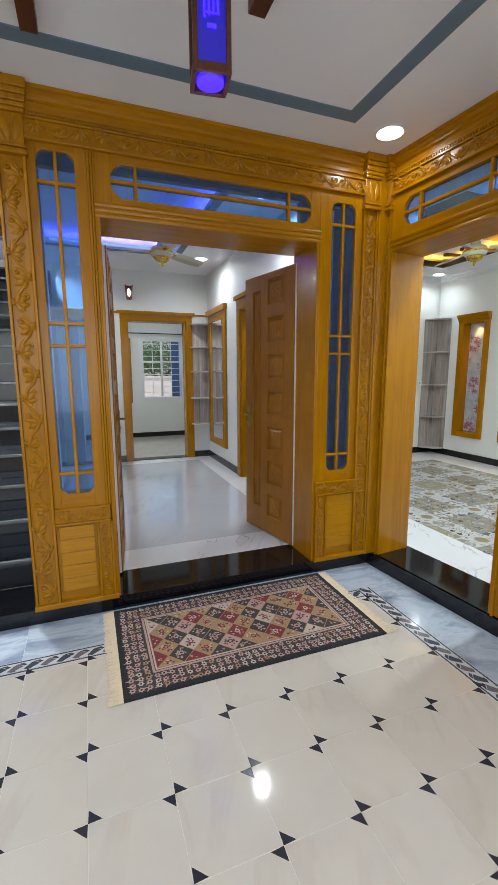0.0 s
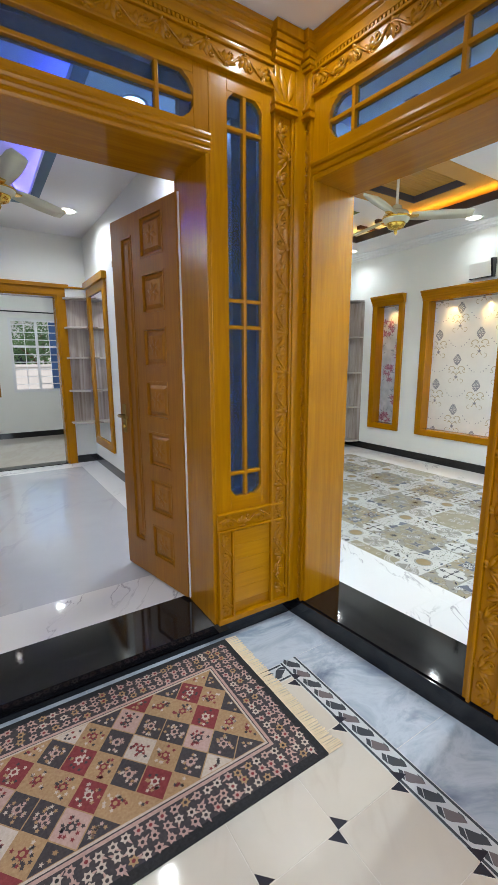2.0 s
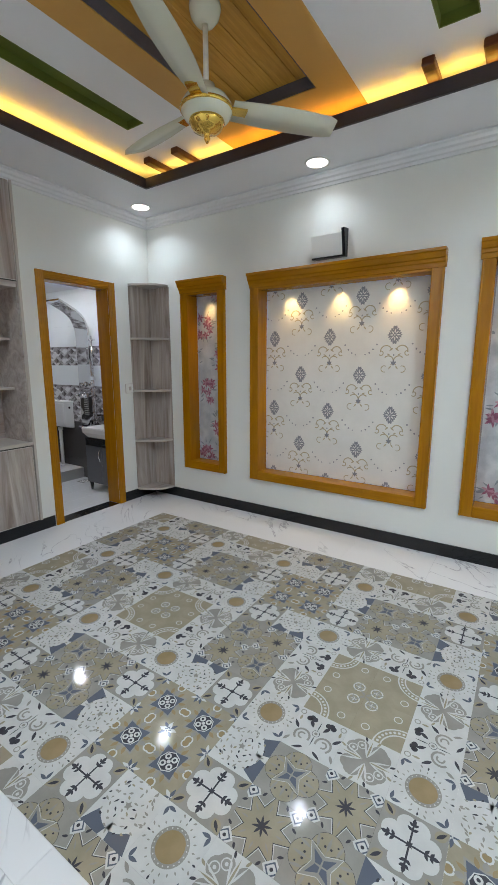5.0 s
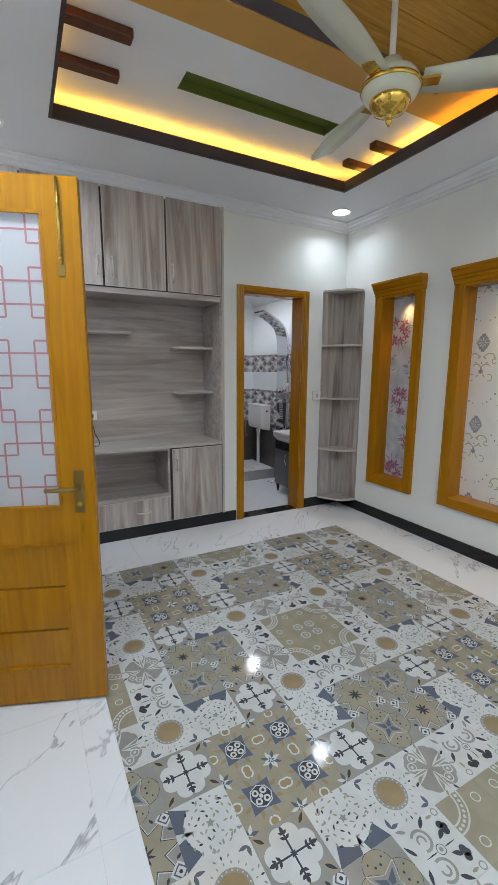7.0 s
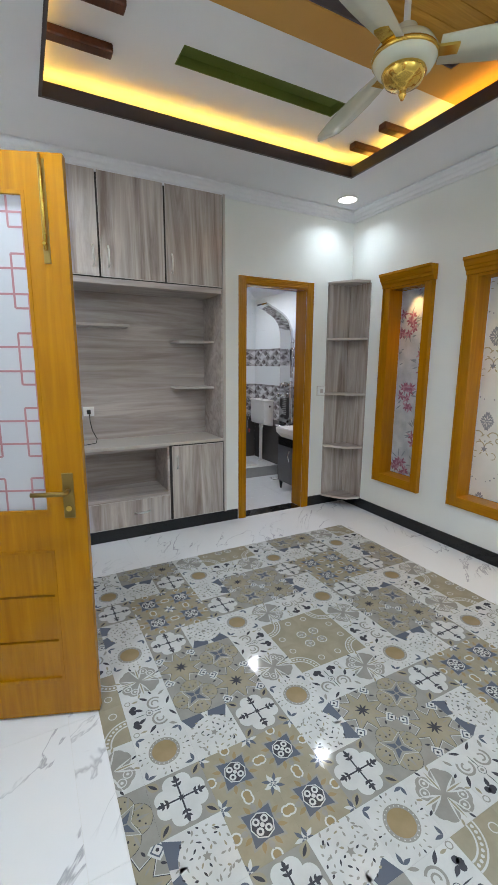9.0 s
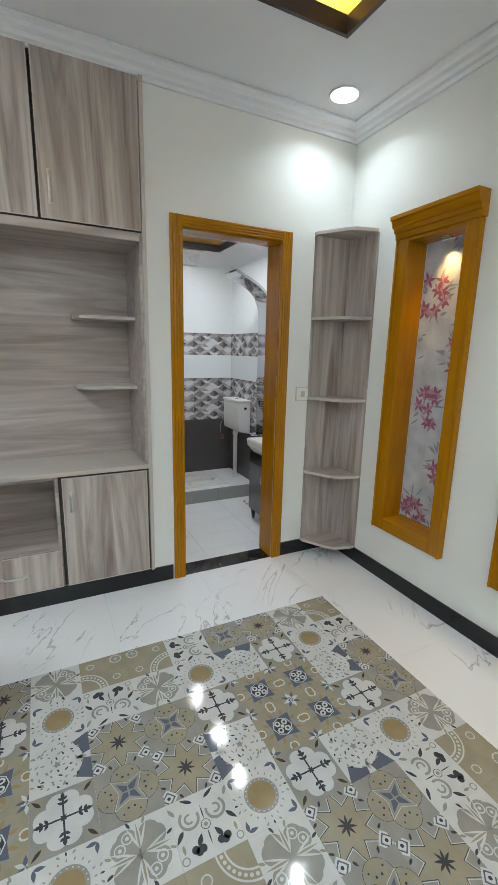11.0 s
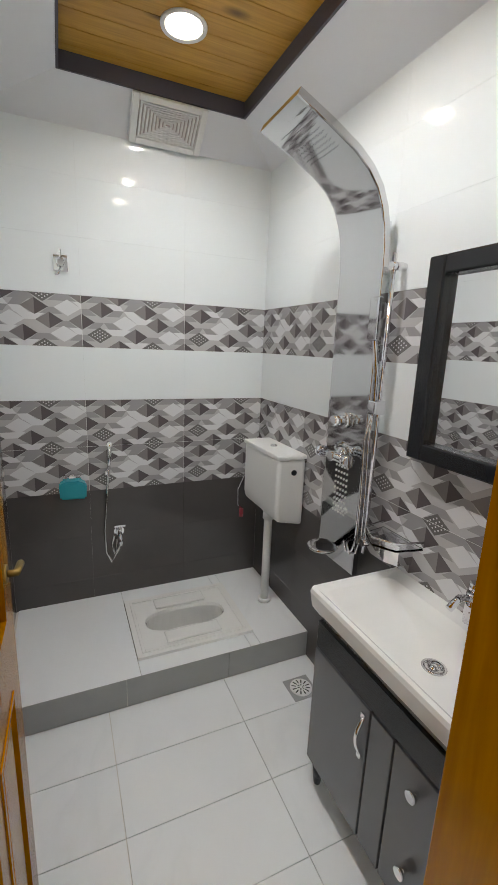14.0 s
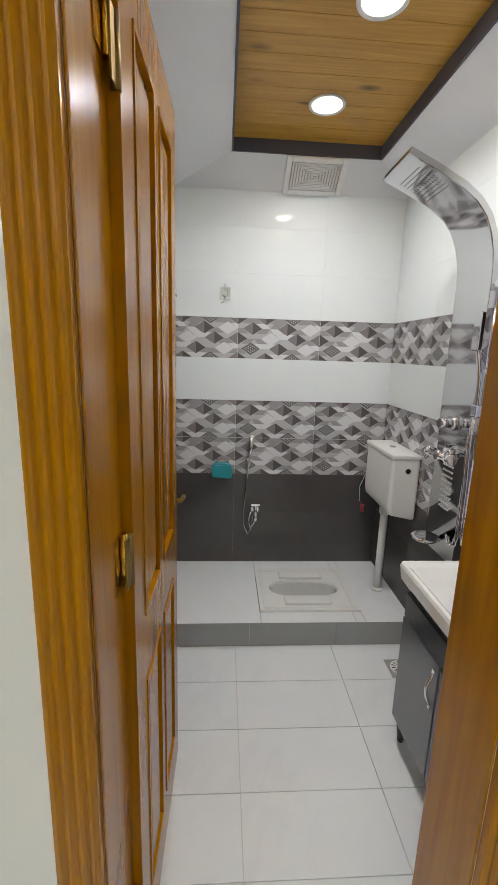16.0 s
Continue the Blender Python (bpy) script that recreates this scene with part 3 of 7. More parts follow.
def niche(k, y0, z0, y1, z1):
    wide = y1 - y0 > 1
    th = thing("wall_niche", "wide teak framed wall niche with cream damask paper and three spots" if wide else "narrow teak framed wall niche with floral paper under one spot",
               "wall niche", (E, (y0 + y1) / 2, 0), kind="structure")
    yc = (y0 + y1) / 2
    back = .125
    bm = bmesh.new()
    d = Draw(bm, lambda a, b, h: (back - h, a, b))
    if wide:
        for i in range(-3, 4):
            for j in range(-1, 6):
                if (i + j) % 2:
                    damask(d, .272 * i + .09, 1.68 + .3175 * (j - 3))
        mats = [WP_CREAM, WP_SLATE, WP_GOLD]
    else:
        rng = random.Random(5 + k)
        for j in range(6):
            blossom(d, (.08 if j % 2 == 0 else -.10), .52 + .325 * j - (.03 if k else 0), .145, rng)
        for j in range(14):
            d.petal(rng.uniform(-.2, .2), rng.uniform(z0, z1), rng.uniform(.03, .07), rng.uniform(.008, .02), rng.uniform(0, 360), 3, 1)
        mats = [WP_GREY, WP_PINK, WP_ROSE, WP_LEAF]
    clip_inside(bm, (y0 - yc + .002, z0 + .002), (y1 - yc - .002, z1 - .002))
    box(bm, back, y0 - yc, z0, back + .012, y1 - yc, z1)
    part("wallpaper", bm, mats, th, "cream damask wallpaper" if wide else "grey floral wallpaper")
    w = .085
    for nm, b, m in (("stile", (-.032, y0 - w, z0 - w, back, y0, z1 + .02), TEAK_V), ("stile", (-.032, y1, z0 - w, back, y1 + w, z1 + .02), TEAK_V),
                     ("sill", (-.032, y0, z0 - w, back, y1, z0), TEAK_Y), ("head", (-.032, y0, z1, back, y1, z1 + .02), TEAK_Y)):
        bm = bmesh.new()
        box(bm, b[0], b[1] - yc, b[2], b[3], b[4] - yc, b[5])
        part(nm, bm, m, th, bevel=.006)
    for nm, a, b, m in (("outer_bead", y0 - w, y0 - w + .014, TEAK_V), ("outer_bead", y1 + w - .014, y1 + w, TEAK_V)):
        bm = bmesh.new()
        box(bm, -.042, a - yc, z0 - w + .002, -.031, b - yc, z1 + .018)
        part(nm, bm, m, th, bevel=.004)
    bm = bmesh.new()
    prism(bm, [(-.030, z1 + .02), (-.036, z1 + .02), (-.040, z1 + .05), (-.052, z1 + .055), (-.055, z1 + .075), (-.068, z1 + .08), (-.078, z1 + .115), (-.090, z1 + .12), (-.090, z1 + .14), (0, z1 + .14), (0, z1 + .02)],
          1, y0 - w - .01 - yc, y1 + w + .01 - yc)
    part("cornice", bm, TEAK_Y, th)
    spots = (.1, .5, .9) if wide else (.5,)
    for s in spots:
        y = y0 - yc + (y1 - y0) * (.18 + .64 * (s - .1) / .8 if wide else .5)
        bm = bmesh.new()
        lathe(bm, (.055, y, z1 - .008), [(.026, 0), (.034, .002), (.034, .008), (.026, .008)])
        part("spot_rim", bm, BRASS, th)
        bm = bmesh.new()
        cyl(bm, (.055, y, z1 - .006), .026, .004)
        part("spot_lens", bm, LAMP_Y, th)
        l = new("niche_lamp", bpy.data.lights.new("niche_lamp", "SPOT"))
        l.data.energy, l.data.color, l.data.spot_size, l.data.spot_blend, l.data.shadow_soft_size = 10, (1, .62, .22), radians(82), .7, .02
        l.matrix_world = look((E + .07, yc + y, z1 - .012), (E + .12, yc + y, z1 - .4))


for k, (a, c, b, dd) in enumerate(NICHES):
    niche(k, a, c, b, dd)


# ---- bedroom: bathroom door frame and leaf ----
def fluted(bm, x0, x1, y0, y1, z0, z1, axis):
    """A casing with four rounded flutes on its front (towards -y), running along the axis."""
    a, b = (x0, x1) if axis == 2 else (z0, z1)
    w, pts = b - a, []
    for k in range(4):
        for q in range(5):
            t = (k + q / 4) / 4
            pts.append((a + w * t, y0 - .0045 * math.sin(math.pi * q / 4)))
    if axis == 2:
        prism(bm, [(p, q) for p, q in pts] + [(b, y1), (a, y1)], 2, z0, z1)
    else:
        prism(bm, [(q, p) for p, q in pts] + [(y1, b), (y1, a)], 0, x0, x1)


def door_frame(name, x0, x1, z1, yf, yb, w, label):
    th = thing(name, label, "door frame", ((x0 + x1) / 2, yf, 0), kind="structure")
    c = (x0 + x1) / 2
    for s in (-1, 1):
        xi = (x1 if s > 0 else x0) - c
        bm = bmesh.new()
        fluted(bm, *(sorted((xi, xi + s * (w + .013)))), -.016, 0, 0, z1 + w, 2)
        part("casing", bm, TEAK_V, th)
        bm = bmesh.new()
        box(bm, *(min(xi, xi - s * .005),), 0, 0, max(xi, xi - s * .005), yb - yf, z1)
        part("jamb", bm, TEAK_V, th, bevel=.003)
    bm = bmesh.new()
    fluted(bm, x0 - c, x1 - c, -.016, 0, z1, z1 + w, 0)
    part("head_casing", bm, TEAK_X, th)
    bm = bmesh.new()
    box(bm, x0 - c, 0, z1 - .008, x1 - c, yb - yf - .05, z1)
    part("head_jamb", bm, TEAK_X, th)
    return th


door_frame("door_frame_bath", 4.605, 5.258, 2.165, N, N + .172, .060, "golden teak fluted door frame of the bathroom doorway")


def panel_leaf(th, w, h, t, panels, mat, mat_x, raised=True, sink=.010):
    """A framed leaf in x-z from (0, 0), its face towards -y; panels are (x0, z0, x1, z1)."""
    bm = bmesh.new()
    xs = sorted({0, w, *[p[0] for p in panels], *[p[2] for p in panels]})
    zs = sorted({0, h, *[p[1] for p in panels], *[p[3] for p in panels]})
    for xa, xb in zip(xs, xs[1:]):
        for za, zb in zip(zs, zs[1:]):
            cx, cz = (xa + xb) / 2, (za + zb) / 2
            if not any(p[0] < cx < p[2] and p[1] < cz < p[3] for p in panels):
                box(bm, xa, -t / 2, za, xb, t / 2, zb)
    bmesh.ops.remove_doubles(bm, verts=bm.verts, dist=1e-5)
    part("leaf_frame", bm, mat, th)
    for x0, z0, x1, z1 in panels:
        bm = bmesh.new()
        box(bm, x0, -t / 2 + sink, z0, x1, t / 2 - sink, z1)
        if raised:
            m = .022
            for s in (-1, 1):
                ya, yb = s * (t / 2 - sink), s * (t / 2 - .002)
                lo = [bm.verts.new((x, ya, z)) for x, z in ((x0 + m, z0 + m), (x1 - m, z0 + m), (x1 - m, z1 - m), (x0 + m, z1 - m))]
                m2 = m + .02
                hi = [bm.verts.new((x, yb, z)) for x, z in ((x0 + m2, z0 + m2), (x1 - m2, z0 + m2), (x1 - m2, z1 - m2), (x0 + m2, z1 - m2))]
                bm.faces.new(hi)
                for k in range(4):
                    bm.faces.new((lo[k], lo[(k + 1) % 4], hi[(k + 1) % 4], hi[k]))
        part("panel", bm, mat, th)
        bm = bmesh.new()
        for s in (-1, 1):
            ya, yb = sorted((s * (t / 2 - sink), s * (t / 2 + .003)))
            q = .010
            box(bm, x0, ya, z0, x0 + q, yb, z1)
            box(bm, x1 - q, ya, z0, x1, yb, z1)
            box(bm, x0 + q, ya, z0, x1 - q, yb, z0 + q)
            box(bm, x0 + q, ya, z1 - q, x1 - q, yb, z1)
        part("bead", bm, mat_x, th)


def handle(th, x, z, y, s, mat=OLDBRASS, towards=-1):
    """A lever on a tall back plate; s: the side of the leaf, towards: the way that the lever points."""
    hd = part("back_plate", *(lambda bm: (box(bm, x - .021, *sorted((y, y + s * .006))[:1], z - .11, x + .021, sorted((y, y + s * .006))[1], z + .07), (bm, mat))[1])(bmesh.new()), th, "dull brass lock plate", .003)
    bm = bmesh.new()
    tube(bm, [(x, y, z), (x, y + s * .045, z), (x + towards * .02, y + s * .052, z), (x + towards * .12, y + s * .052, z)], .009)
    part("lever", bm, mat, hd)
    bm = bmesh.new()
    cyl(bm, (x, y + (0 if s > 0 else -.012), z - .07), .011, .012, 1)
    part("key_cylinder", bm, BRASS, hd)


def hinge(th, x, y, z, mat=OLDBRASS):
    bm = bmesh.new()
    cyl(bm, (x, y, z - .05), .008, .10, 2, 10)
    box(bm, x - .03, y - .002, z - .048, x + .03, y + .001, z + .048)
    part("hinge", bm, mat, th)


bath_door = thing("bathroom_door", "golden teak panelled bathroom door, swung open inward against the tiled wall", "door", (4.612, 5.37, FZ + .02), 89)
panel_leaf(bath_door, .62, 2.14, .036, [(.09, .16, .28, .78), (.34, .16, .53, .78), (.09, .94, .28, 2.02), (.34, .94, .53, 2.02)], TEAK_V, TEAK_V)
bm = bmesh.new()
tube(bm, [(.56, -.018, 1.03), (.56, -.04, 1.03), (.60, -.044, 1.03)], .008)
cyl(bm, (.56, -.024, 1.03), .02, .006, 1, 16)
part("handle", bm, OLDBRASS, bath_door)
for z in (.25, 1.12, 1.92):
    hinge(bath_door, 0, -.012, z)

for z in (.28, 1.10, 1.92):
    bm = bmesh.new()
    box(bm, 4.6095, N + .105, z - .05, 4.6125, N + .142, z + .05)
    cyl(bm, (4.618, N + .148, z - .05), .007, .10, 2, 10)
    part("hinge", bm, BRASS, None, "brass butt hinge", kind="structure")

# ---- bedroom: the glazed door from the lounge ----
gd = thing("glazed_door", "golden teak door with frosted lattice-patterned glass, standing open into the bedroom", "door", (2.20, 3.705, .012), -20.5)
LW, LH = .84, 2.15
bm = bmesh.new()
for b in ((0, 0, .13, LH), (LW - .13, 0, LW, LH), (.13, 0, LW - .13, .16), (.13, .74, LW - .13, .89), (.13, 2.03, LW - .13, LH)):
    box(bm, b[0], -.018, b[1], b[2], .018, b[3])
part("leaf_frame", bm, TEAK_V, gd)
for z0, z1 in ((.16, .335), (.345, .535), (.545, .74)):
    bm = bmesh.new()
    box(bm, .13, -.010, z0, LW - .13, .010, z1)
    part("panel", bm, TEAK_V, gd)
bm = bmesh.new()
for x0, z0, x1, z1 in ((.13, .16, .142, .74), (LW - .142, .16, LW - .13, .74), (.142, .728, LW - .142, .74), (.142, .16, LW - .142, .172),
                       (.13, .89, .142, 2.03), (LW - .142, .89, LW - .13, 2.03), (.142, 2.018, LW - .142, 2.03), (.142, .89, LW - .142, .902)):
    box(bm, x0, -.021, z0, x1, -.008, z1)
part("bead", bm, TEAK_V, gd)
ROSE = material("dusty_rose_lattice_print", (.42, .19, .21), .6)
bm = bmesh.new()
box(bm, .135, -.003, .895, LW - .135, .003, 2.025)
d = Draw(bm, lambda a, b, h: (a, -.0035 - h, b))
LX, LZ, LQ, LT = .142, .134, .024, .0075
for i in range(6):
    for j in range(11):
        cx, cz = .10 + LX * i, .87 + LZ * j
        for a in ((0, -LQ, 2 * LQ, LT), (0, LQ, 2 * LQ, LT), (-LQ, 0, LT, 2 * LQ), (LQ, 0, LT, 2 * LQ)):
            d.rect(cx + a[0], cz + a[1], a[2], a[3], 1, 1)
        q = LQ if (i + j) % 2 else -LQ
        d.rect(cx + LX / 2, cz + q, LX - 2 * LQ, LT, 1, 2)
        d.rect(cx + q, cz + LZ / 2, LT, LZ - 2 * LQ, 1, 2)
for axis, v, sgn in ((0, .142, -1), (0, LW - .142, 1), (2, .902, -1), (2, 2.018, 1)):
    co, no = [0, 0, 0], [0, 0, 0]
    co[axis], no[axis] = v, sgn
    bmesh.ops.bisect_plane(bm, geom=bm.verts[:] + bm.edges[:] + bm.faces[:], plane_co=co, plane_no=no, clear_outer=True)
part("glass_pane", bm, [FROST, ROSE], gd, "frosted pane with a rose lattice print")
handle(gd, LW - .06, .98, -.018, -1)
bm = bmesh.new()
box(bm, LW - .081, -.022, 1.80, LW - .059, -.018, 2.13)
part("bolt_plate", bm, OLDBRASS, gd, "dull brass tower bolt")
bm = bmesh.new()
tube(bm, [(LW - .07, -.03, 1.84), (LW - .07, -.03, 2.14)], .006)
tube(bm, [(LW - .07, -.03, 1.86), (LW - .07, -.045, 1.86)], .006)
part("bolt", bm, BRASS, gd)
for z in (.25, 1.1, 1.95):
    hinge(gd, 0, -.012, z)

# door casing of that doorway, lounge side and bedroom side
for xx, s in ((2.06, -1), (W, 1)):
    for y0, y1 in ((3.61, 3.73), (4.65, 4.77)):
        simple("casing", TEAK_V, [(min(xx, xx + s * .02), y0, 0, max(xx, xx + s * .02), y1, 2.29)], label="golden teak door casing", kind="structure")
    simple("casing_head", TEAK_Y, [(min(xx, xx + s * .02), 3.73, 2.17, max(xx, xx + s * .02), 4.65, 2.29), (min(xx, xx + s * .05), 3.58, 2.29, max(xx, xx + s * .05), 4.80, 2.34)], label="golden teak door head", kind="structure")
simple("door_jamb", TEAK_V, [(2.06, 3.73, 0, W, 3.755, 2.17), (2.06, 4.625, 0, W, 4.65, 2.17), (2.06, 3.755, 2.145, W, 4.625, 2.17)])


# ---- bedroom: corner shelf ----
shelf = thing("corner_shelf", "tall greige laminate open corner shelf, fixed above the black skirting", "shelf", (E, N, .10))
bm = bmesh.new()
box(bm, -.29, -.014, 0, -.001, -.002, 2.13)
part("back_panel", bm, LAMV, shelf)
bm = bmesh.new()
box(bm, -.014, -.29, 0, -.002, -.014, 2.13)
part("back_panel", bm, LAMV, shelf)
for z in (0, .53, 1.065, 1.60, 2.13):
    bm = bmesh.new()
    prism(bm, [(-.016, -.016), (-.30, -.016), (-.30, -.05), (-.20, -.22), (-.16, -.26), (-.05, -.29), (-.016, -.29)], 2, z, z + .017)
    part("shelf_board", bm, LAMH, shelf, bevel=.002)
    bm = bmesh.new()
    pts = [(-.302, -.016), (-.302, -.05), (-.202, -.222), (-.162, -.262), (-.05, -.292), (-.016, -.292)]
    for a, b in zip(pts, pts[1:]):
        v = [bm.verts.new((*p, h)) for p, h in ((a, z - .001), (b, z - .001), (b, z + .018), (a, z + .018))]
        bm.faces.new(v)
    part("edging", bm, LAM_EDGE, shelf)

# ---- bedroom: cabinet wall ----
CX0, CX1, CD = 2.302, 4.378, .42


def pull(th, x, z, length=.11, axis=2, y=-.022):
    bm = bmesh.new()
    pts = []
    for k in range(9):
        t = k / 8 - .5
        bow = .022 * (1 - (2 * t) ** 2) ** .5 if abs(t) < .5 else 0
        p = (x, y - bow, z + t * length) if axis == 2 else (x + t * length, y - bow, z)
        pts.append(p)
    tube(bm, pts, .007, 8)
    for s in (-.5, .5):
        q = (x, y, z + s * length) if axis == 2 else (x + s * length, y, z)
        cyl(bm, (q[0], y - .004, q[2]), .009, .022, 1, 10)
    part("handle", bm, NICKEL, th, "curved chrome pull handle")


def board(th, name, x0, y0, z0, x1, y1, z1, mat=LAMH, label="", bev=.0015):
    bm = bmesh.new()
    box(bm, x0, y0, z0, x1, y1, z1)
    return part(name, bm, mat, th, label, bev)


def facing(th, name, x0, z0, x1, z1):
    """A laminate door or drawer front with pale edging."""
    f = board(th, name, x0 + .004, -.018, z0 + .004, x1 - .004, -.001, z1 - .004, LAMV)
    bm = bmesh.new()
    for b in ((x0 + .001, z0 + .001, x0 + .006, z1 - .001), (x1 - .006, z0 + .001, x1 - .001, z1 - .001), (x0 + .006, z0 + .001, x1 - .006, z0 + .006), (x0 + .006, z1 - .006, x1 - .006, z1 - .001)):
        box(bm, b[0], -.0185, b[1], b[2], -.0165, b[3])
    part("edging", bm, LAM_EDGE, f)
    return f


def upper(x0, x1, handle_x):
    th = thing("upper_cabinet", "closed greige laminate wall cabinet, hung over the open media bay", "cabinet", (0, N, 0), group="upper cabinets")
    board(th, "body", x0, .002, 2.10, x1, CD, 2.85, SHADE_GAP)
    n = len(handle_x)
    for k, hx in enumerate(handle_x):
        a, b = x0 + (x1 - x0) * k / n, x0 + (x1 - x0) * (k + 1) / n
        facing(th, "door", a + .006, 2.105, b - .006, 2.845)
        pull(th, hx, 2.25, .14)


upper(2.302, 2.84, [2.37])
upper(2.84, 3.375, [3.33])
upper(3.375, 4.378, [3.44, 3.93])
bay = thing("media_bay", "open laminate media bay with small side shelves over low cabinets", "wall unit", (0, N, 0))
board(bay, "back_panel", CX0, CD - .02, .80, CX1, CD, 2.10, LAMH)
board(bay, "side_panel", CX1 - .018, -.004, .80, CX1, CD - .02, 2.10, LAMH)
board(bay, "side_panel", CX0, -.004, .80, CX0 + .018, CD - .02, 2.10, LAMH)
board(bay, "lintel", CX0 + .018, -.012, 2.055, CX1 - .018, CD - .02, 2.098, LAMH)
board(bay, "edge_trim", CX1 - .002, -.022, .10, CX1 + .02, .0, 2.85, LAM_EDGE)
for z in (1.24, 1.65):
    bm = bmesh.new()
    prism(bm, [(4.36, .40), (4.02, .40), (4.02, .25), (4.05, .20), (4.12, .17), (4.36, .16)], 2, z, z + .018)
    part("small_shelf", bm, LAM_EDGE, bay)
board(bay, "long_shelf", 2.6, .20, 1.765, 3.62, .40, 1.785, LAM_EDGE)
top = thing("worktop", "greige laminate worktop along the low cabinets, bare", "worktop", (0, N, 0))
board(top, "top_board", CX0, -.02, .775, CX1, CD - .022, .80, LAM_EDGE)
low = thing("low_cabinet", "closed laminate low cabinet beside the open media slot", "cabinet", (0, N, 0))
board(low, "body", 3.87, .002, .102, CX1, CD - .02, .772, SHADE_GAP)
facing(low, "door", 3.885, .105, CX1 - .012, .765)
pull(low, 3.93, .62)
slot = thing("media_slot", "empty open laminate slot unit with closed drawers under it", "cabinet", (0, N, 0))
for b in ((CX0, 0, .34, 3.868, CD - .03, .362), (3.85, 0, .362, 3.868, CD - .03, .772), (CX0, CD - .03, .34, 3.868, CD - .01, .772), (CX0, 0, .362, CX0 + .018, CD - .03, .772), (CX0 + .018, 0, .754, 3.85, CD - .03, .772), (CX0, .002, .102, 3.868, CD - .03, .34)):
    board(slot, "carcass_board", *b)
for x0, x1 in ((2.31, 2.84), (2.84, 3.36), (3.36, 3.86)):
    facing(slot, "drawer", x0, .105, x1, .338)
    pull(slot, (x0 + x1) / 2, .22, .12, 0)
out = thing("wall_socket", "white plastic wall socket with black plug on laminate panel", "socket", (3.28, N + CD - .022, 1.055))
board(out, "face_plate", -.045, -.008, -.04, .045, 0, .04, PLASTIC, "", .003)
board(out, "plug", -.018, -.045, -.02, .012, -.008, .015, DARKP, "black plug", .004)
bm = bmesh.new()
tube(bm, [(0, -.04, -.02), (0, -.05, -.08), (.012, -.07, -.16), (.04, -.12, -.225), (.02, -.2, -.248), (-.06, -.24, -.250), (-.16, -.22, -.250), (-.24, -.26, -.250)], .0035, 6)
part("cable", bm, DARKP, out, "thin dark cable")

# ---- bedroom: ceiling fan ----
def fan(name, at, turn, z_top, drop, cream=False):
    th = thing(name, "ivory and brass three-bladed ceiling fan, still, hung from the recessed ceiling", "ceiling fan", (at[0], at[1], z_top), turn)
    m, g = IVORY, BRASS
    bm = bmesh.new()
    lathe(bm, (0, 0, 0), [(.075, 0), (.075, -.02), (.066, -.05), (.045, -.075), (.018, -.08)])
    part("canopy", bm, m, th)
    bm = bmesh.new()
    cyl(bm, (0, 0, -drop + .05), .013, drop - .12, 2, 14)
    part("rod", bm, PLASTIC, th)
    h = -drop
    bm = bmesh.new()
    lathe(bm, (0, 0, h), [(.02, .13), (.042, .12), (.05, .085), (.075, .075), (.105, .06), (.125, .03), (.125, 0), (.11, -.025), (.085, -.035)])
    part("motor", bm, m, th)
    bm = bmesh.new()
    lathe(bm, (0, 0, h), [(.127, .022), (.131, .016), (.131, .008), (.127, .002)])
    part("motor_band", bm, g, th, "polished brass band")
    bm = bmesh.new()
    lathe(bm, (0, 0, h), [(.085, -.030), (.088, -.045), (.070, -.075), (.040, -.088), (.018, -.092), (.013, -.105), (.016, -.115), (.006, -.135)])
    part("bottom_cap", bm, g, th, "polished brass bottom cap")
    for k in range(3):
        a = radians(120 * k)
        bm = bmesh.new()
        box(bm, .10, -.035, h + .018, .20, .035, h + .028)
        bmesh.ops.rotate(bm, verts=bm.verts, cent=(0, 0, 0), matrix=Matrix.Rotation(a, 3, "Z"))
        iron = part("blade_iron", bm, g, th, "brass blade holder")
        bm = bmesh.new()
        n, top_, bot = 12, [], []
        for i in range(n + 1):
            t = i / n
            x = .13 + .56 * t
            w = .052 + .022 * math.sin(math.pi * min(1, t * .9)) if t < .95 else .04
            tilt = .022
            for lst, dz in ((top_, .004), (bot, -.002)):
                lst.append((bm.verts.new((x, -w, h + .022 + dz + tilt)), bm.verts.new((x, w, h + .022 + dz - tilt * .6))))
        for lst in (top_, bot):
            for (p, q), (r, s) in zip(lst, lst[1:]):
                bm.faces.new((p, q, s, r)).smooth = True
        for (p, q), (r, s), (p2, q2), (r2, s2) in zip(top_, top_[1:], bot, bot[1:]):
            bm.faces.new((p, r, r2, p2))
            bm.faces.new((q, s, s2, q2))
        bm.faces.new((*top_[-1], *bot[-1][::-1]))
        bm.faces.new((*top_[0], *bot[0][::-1]))
        bmesh.ops.rotate(bm, verts=bm.verts, cent=(0, 0, 0), matrix=Matrix.Rotation(a, 3, "Z"))
        part("blade", bm, m, th)
    return th


fan("ceiling_fan", (4.27, 3.16), 80, UP + .07, .45)

# dark bars across the lit edge of the tray
for x0, x1, y in ((5.05, 5.5, 4.39), (5.05, 5.5, 4.10), (2.85, 3.34, 3.92), (2.85, 3.34, 4.24), (5.08, 5.55, 2.32), (5.10, 5.55, 2.03), (2.85, 3.34, 2.3), (2.85, 3.34, 2.0)):
    th = thing("ceiling_bar", "dark stained wooden bar fixed across the lit ceiling edge", "ceiling bar", (x0, y, UP), group="ceiling bars")
    bm = bmesh.new()
    box(bm, 0, -.033, -.045, x1 - x0, .033, -.001)
    part("bar", bm, DARKBAR, th, bevel=.008)

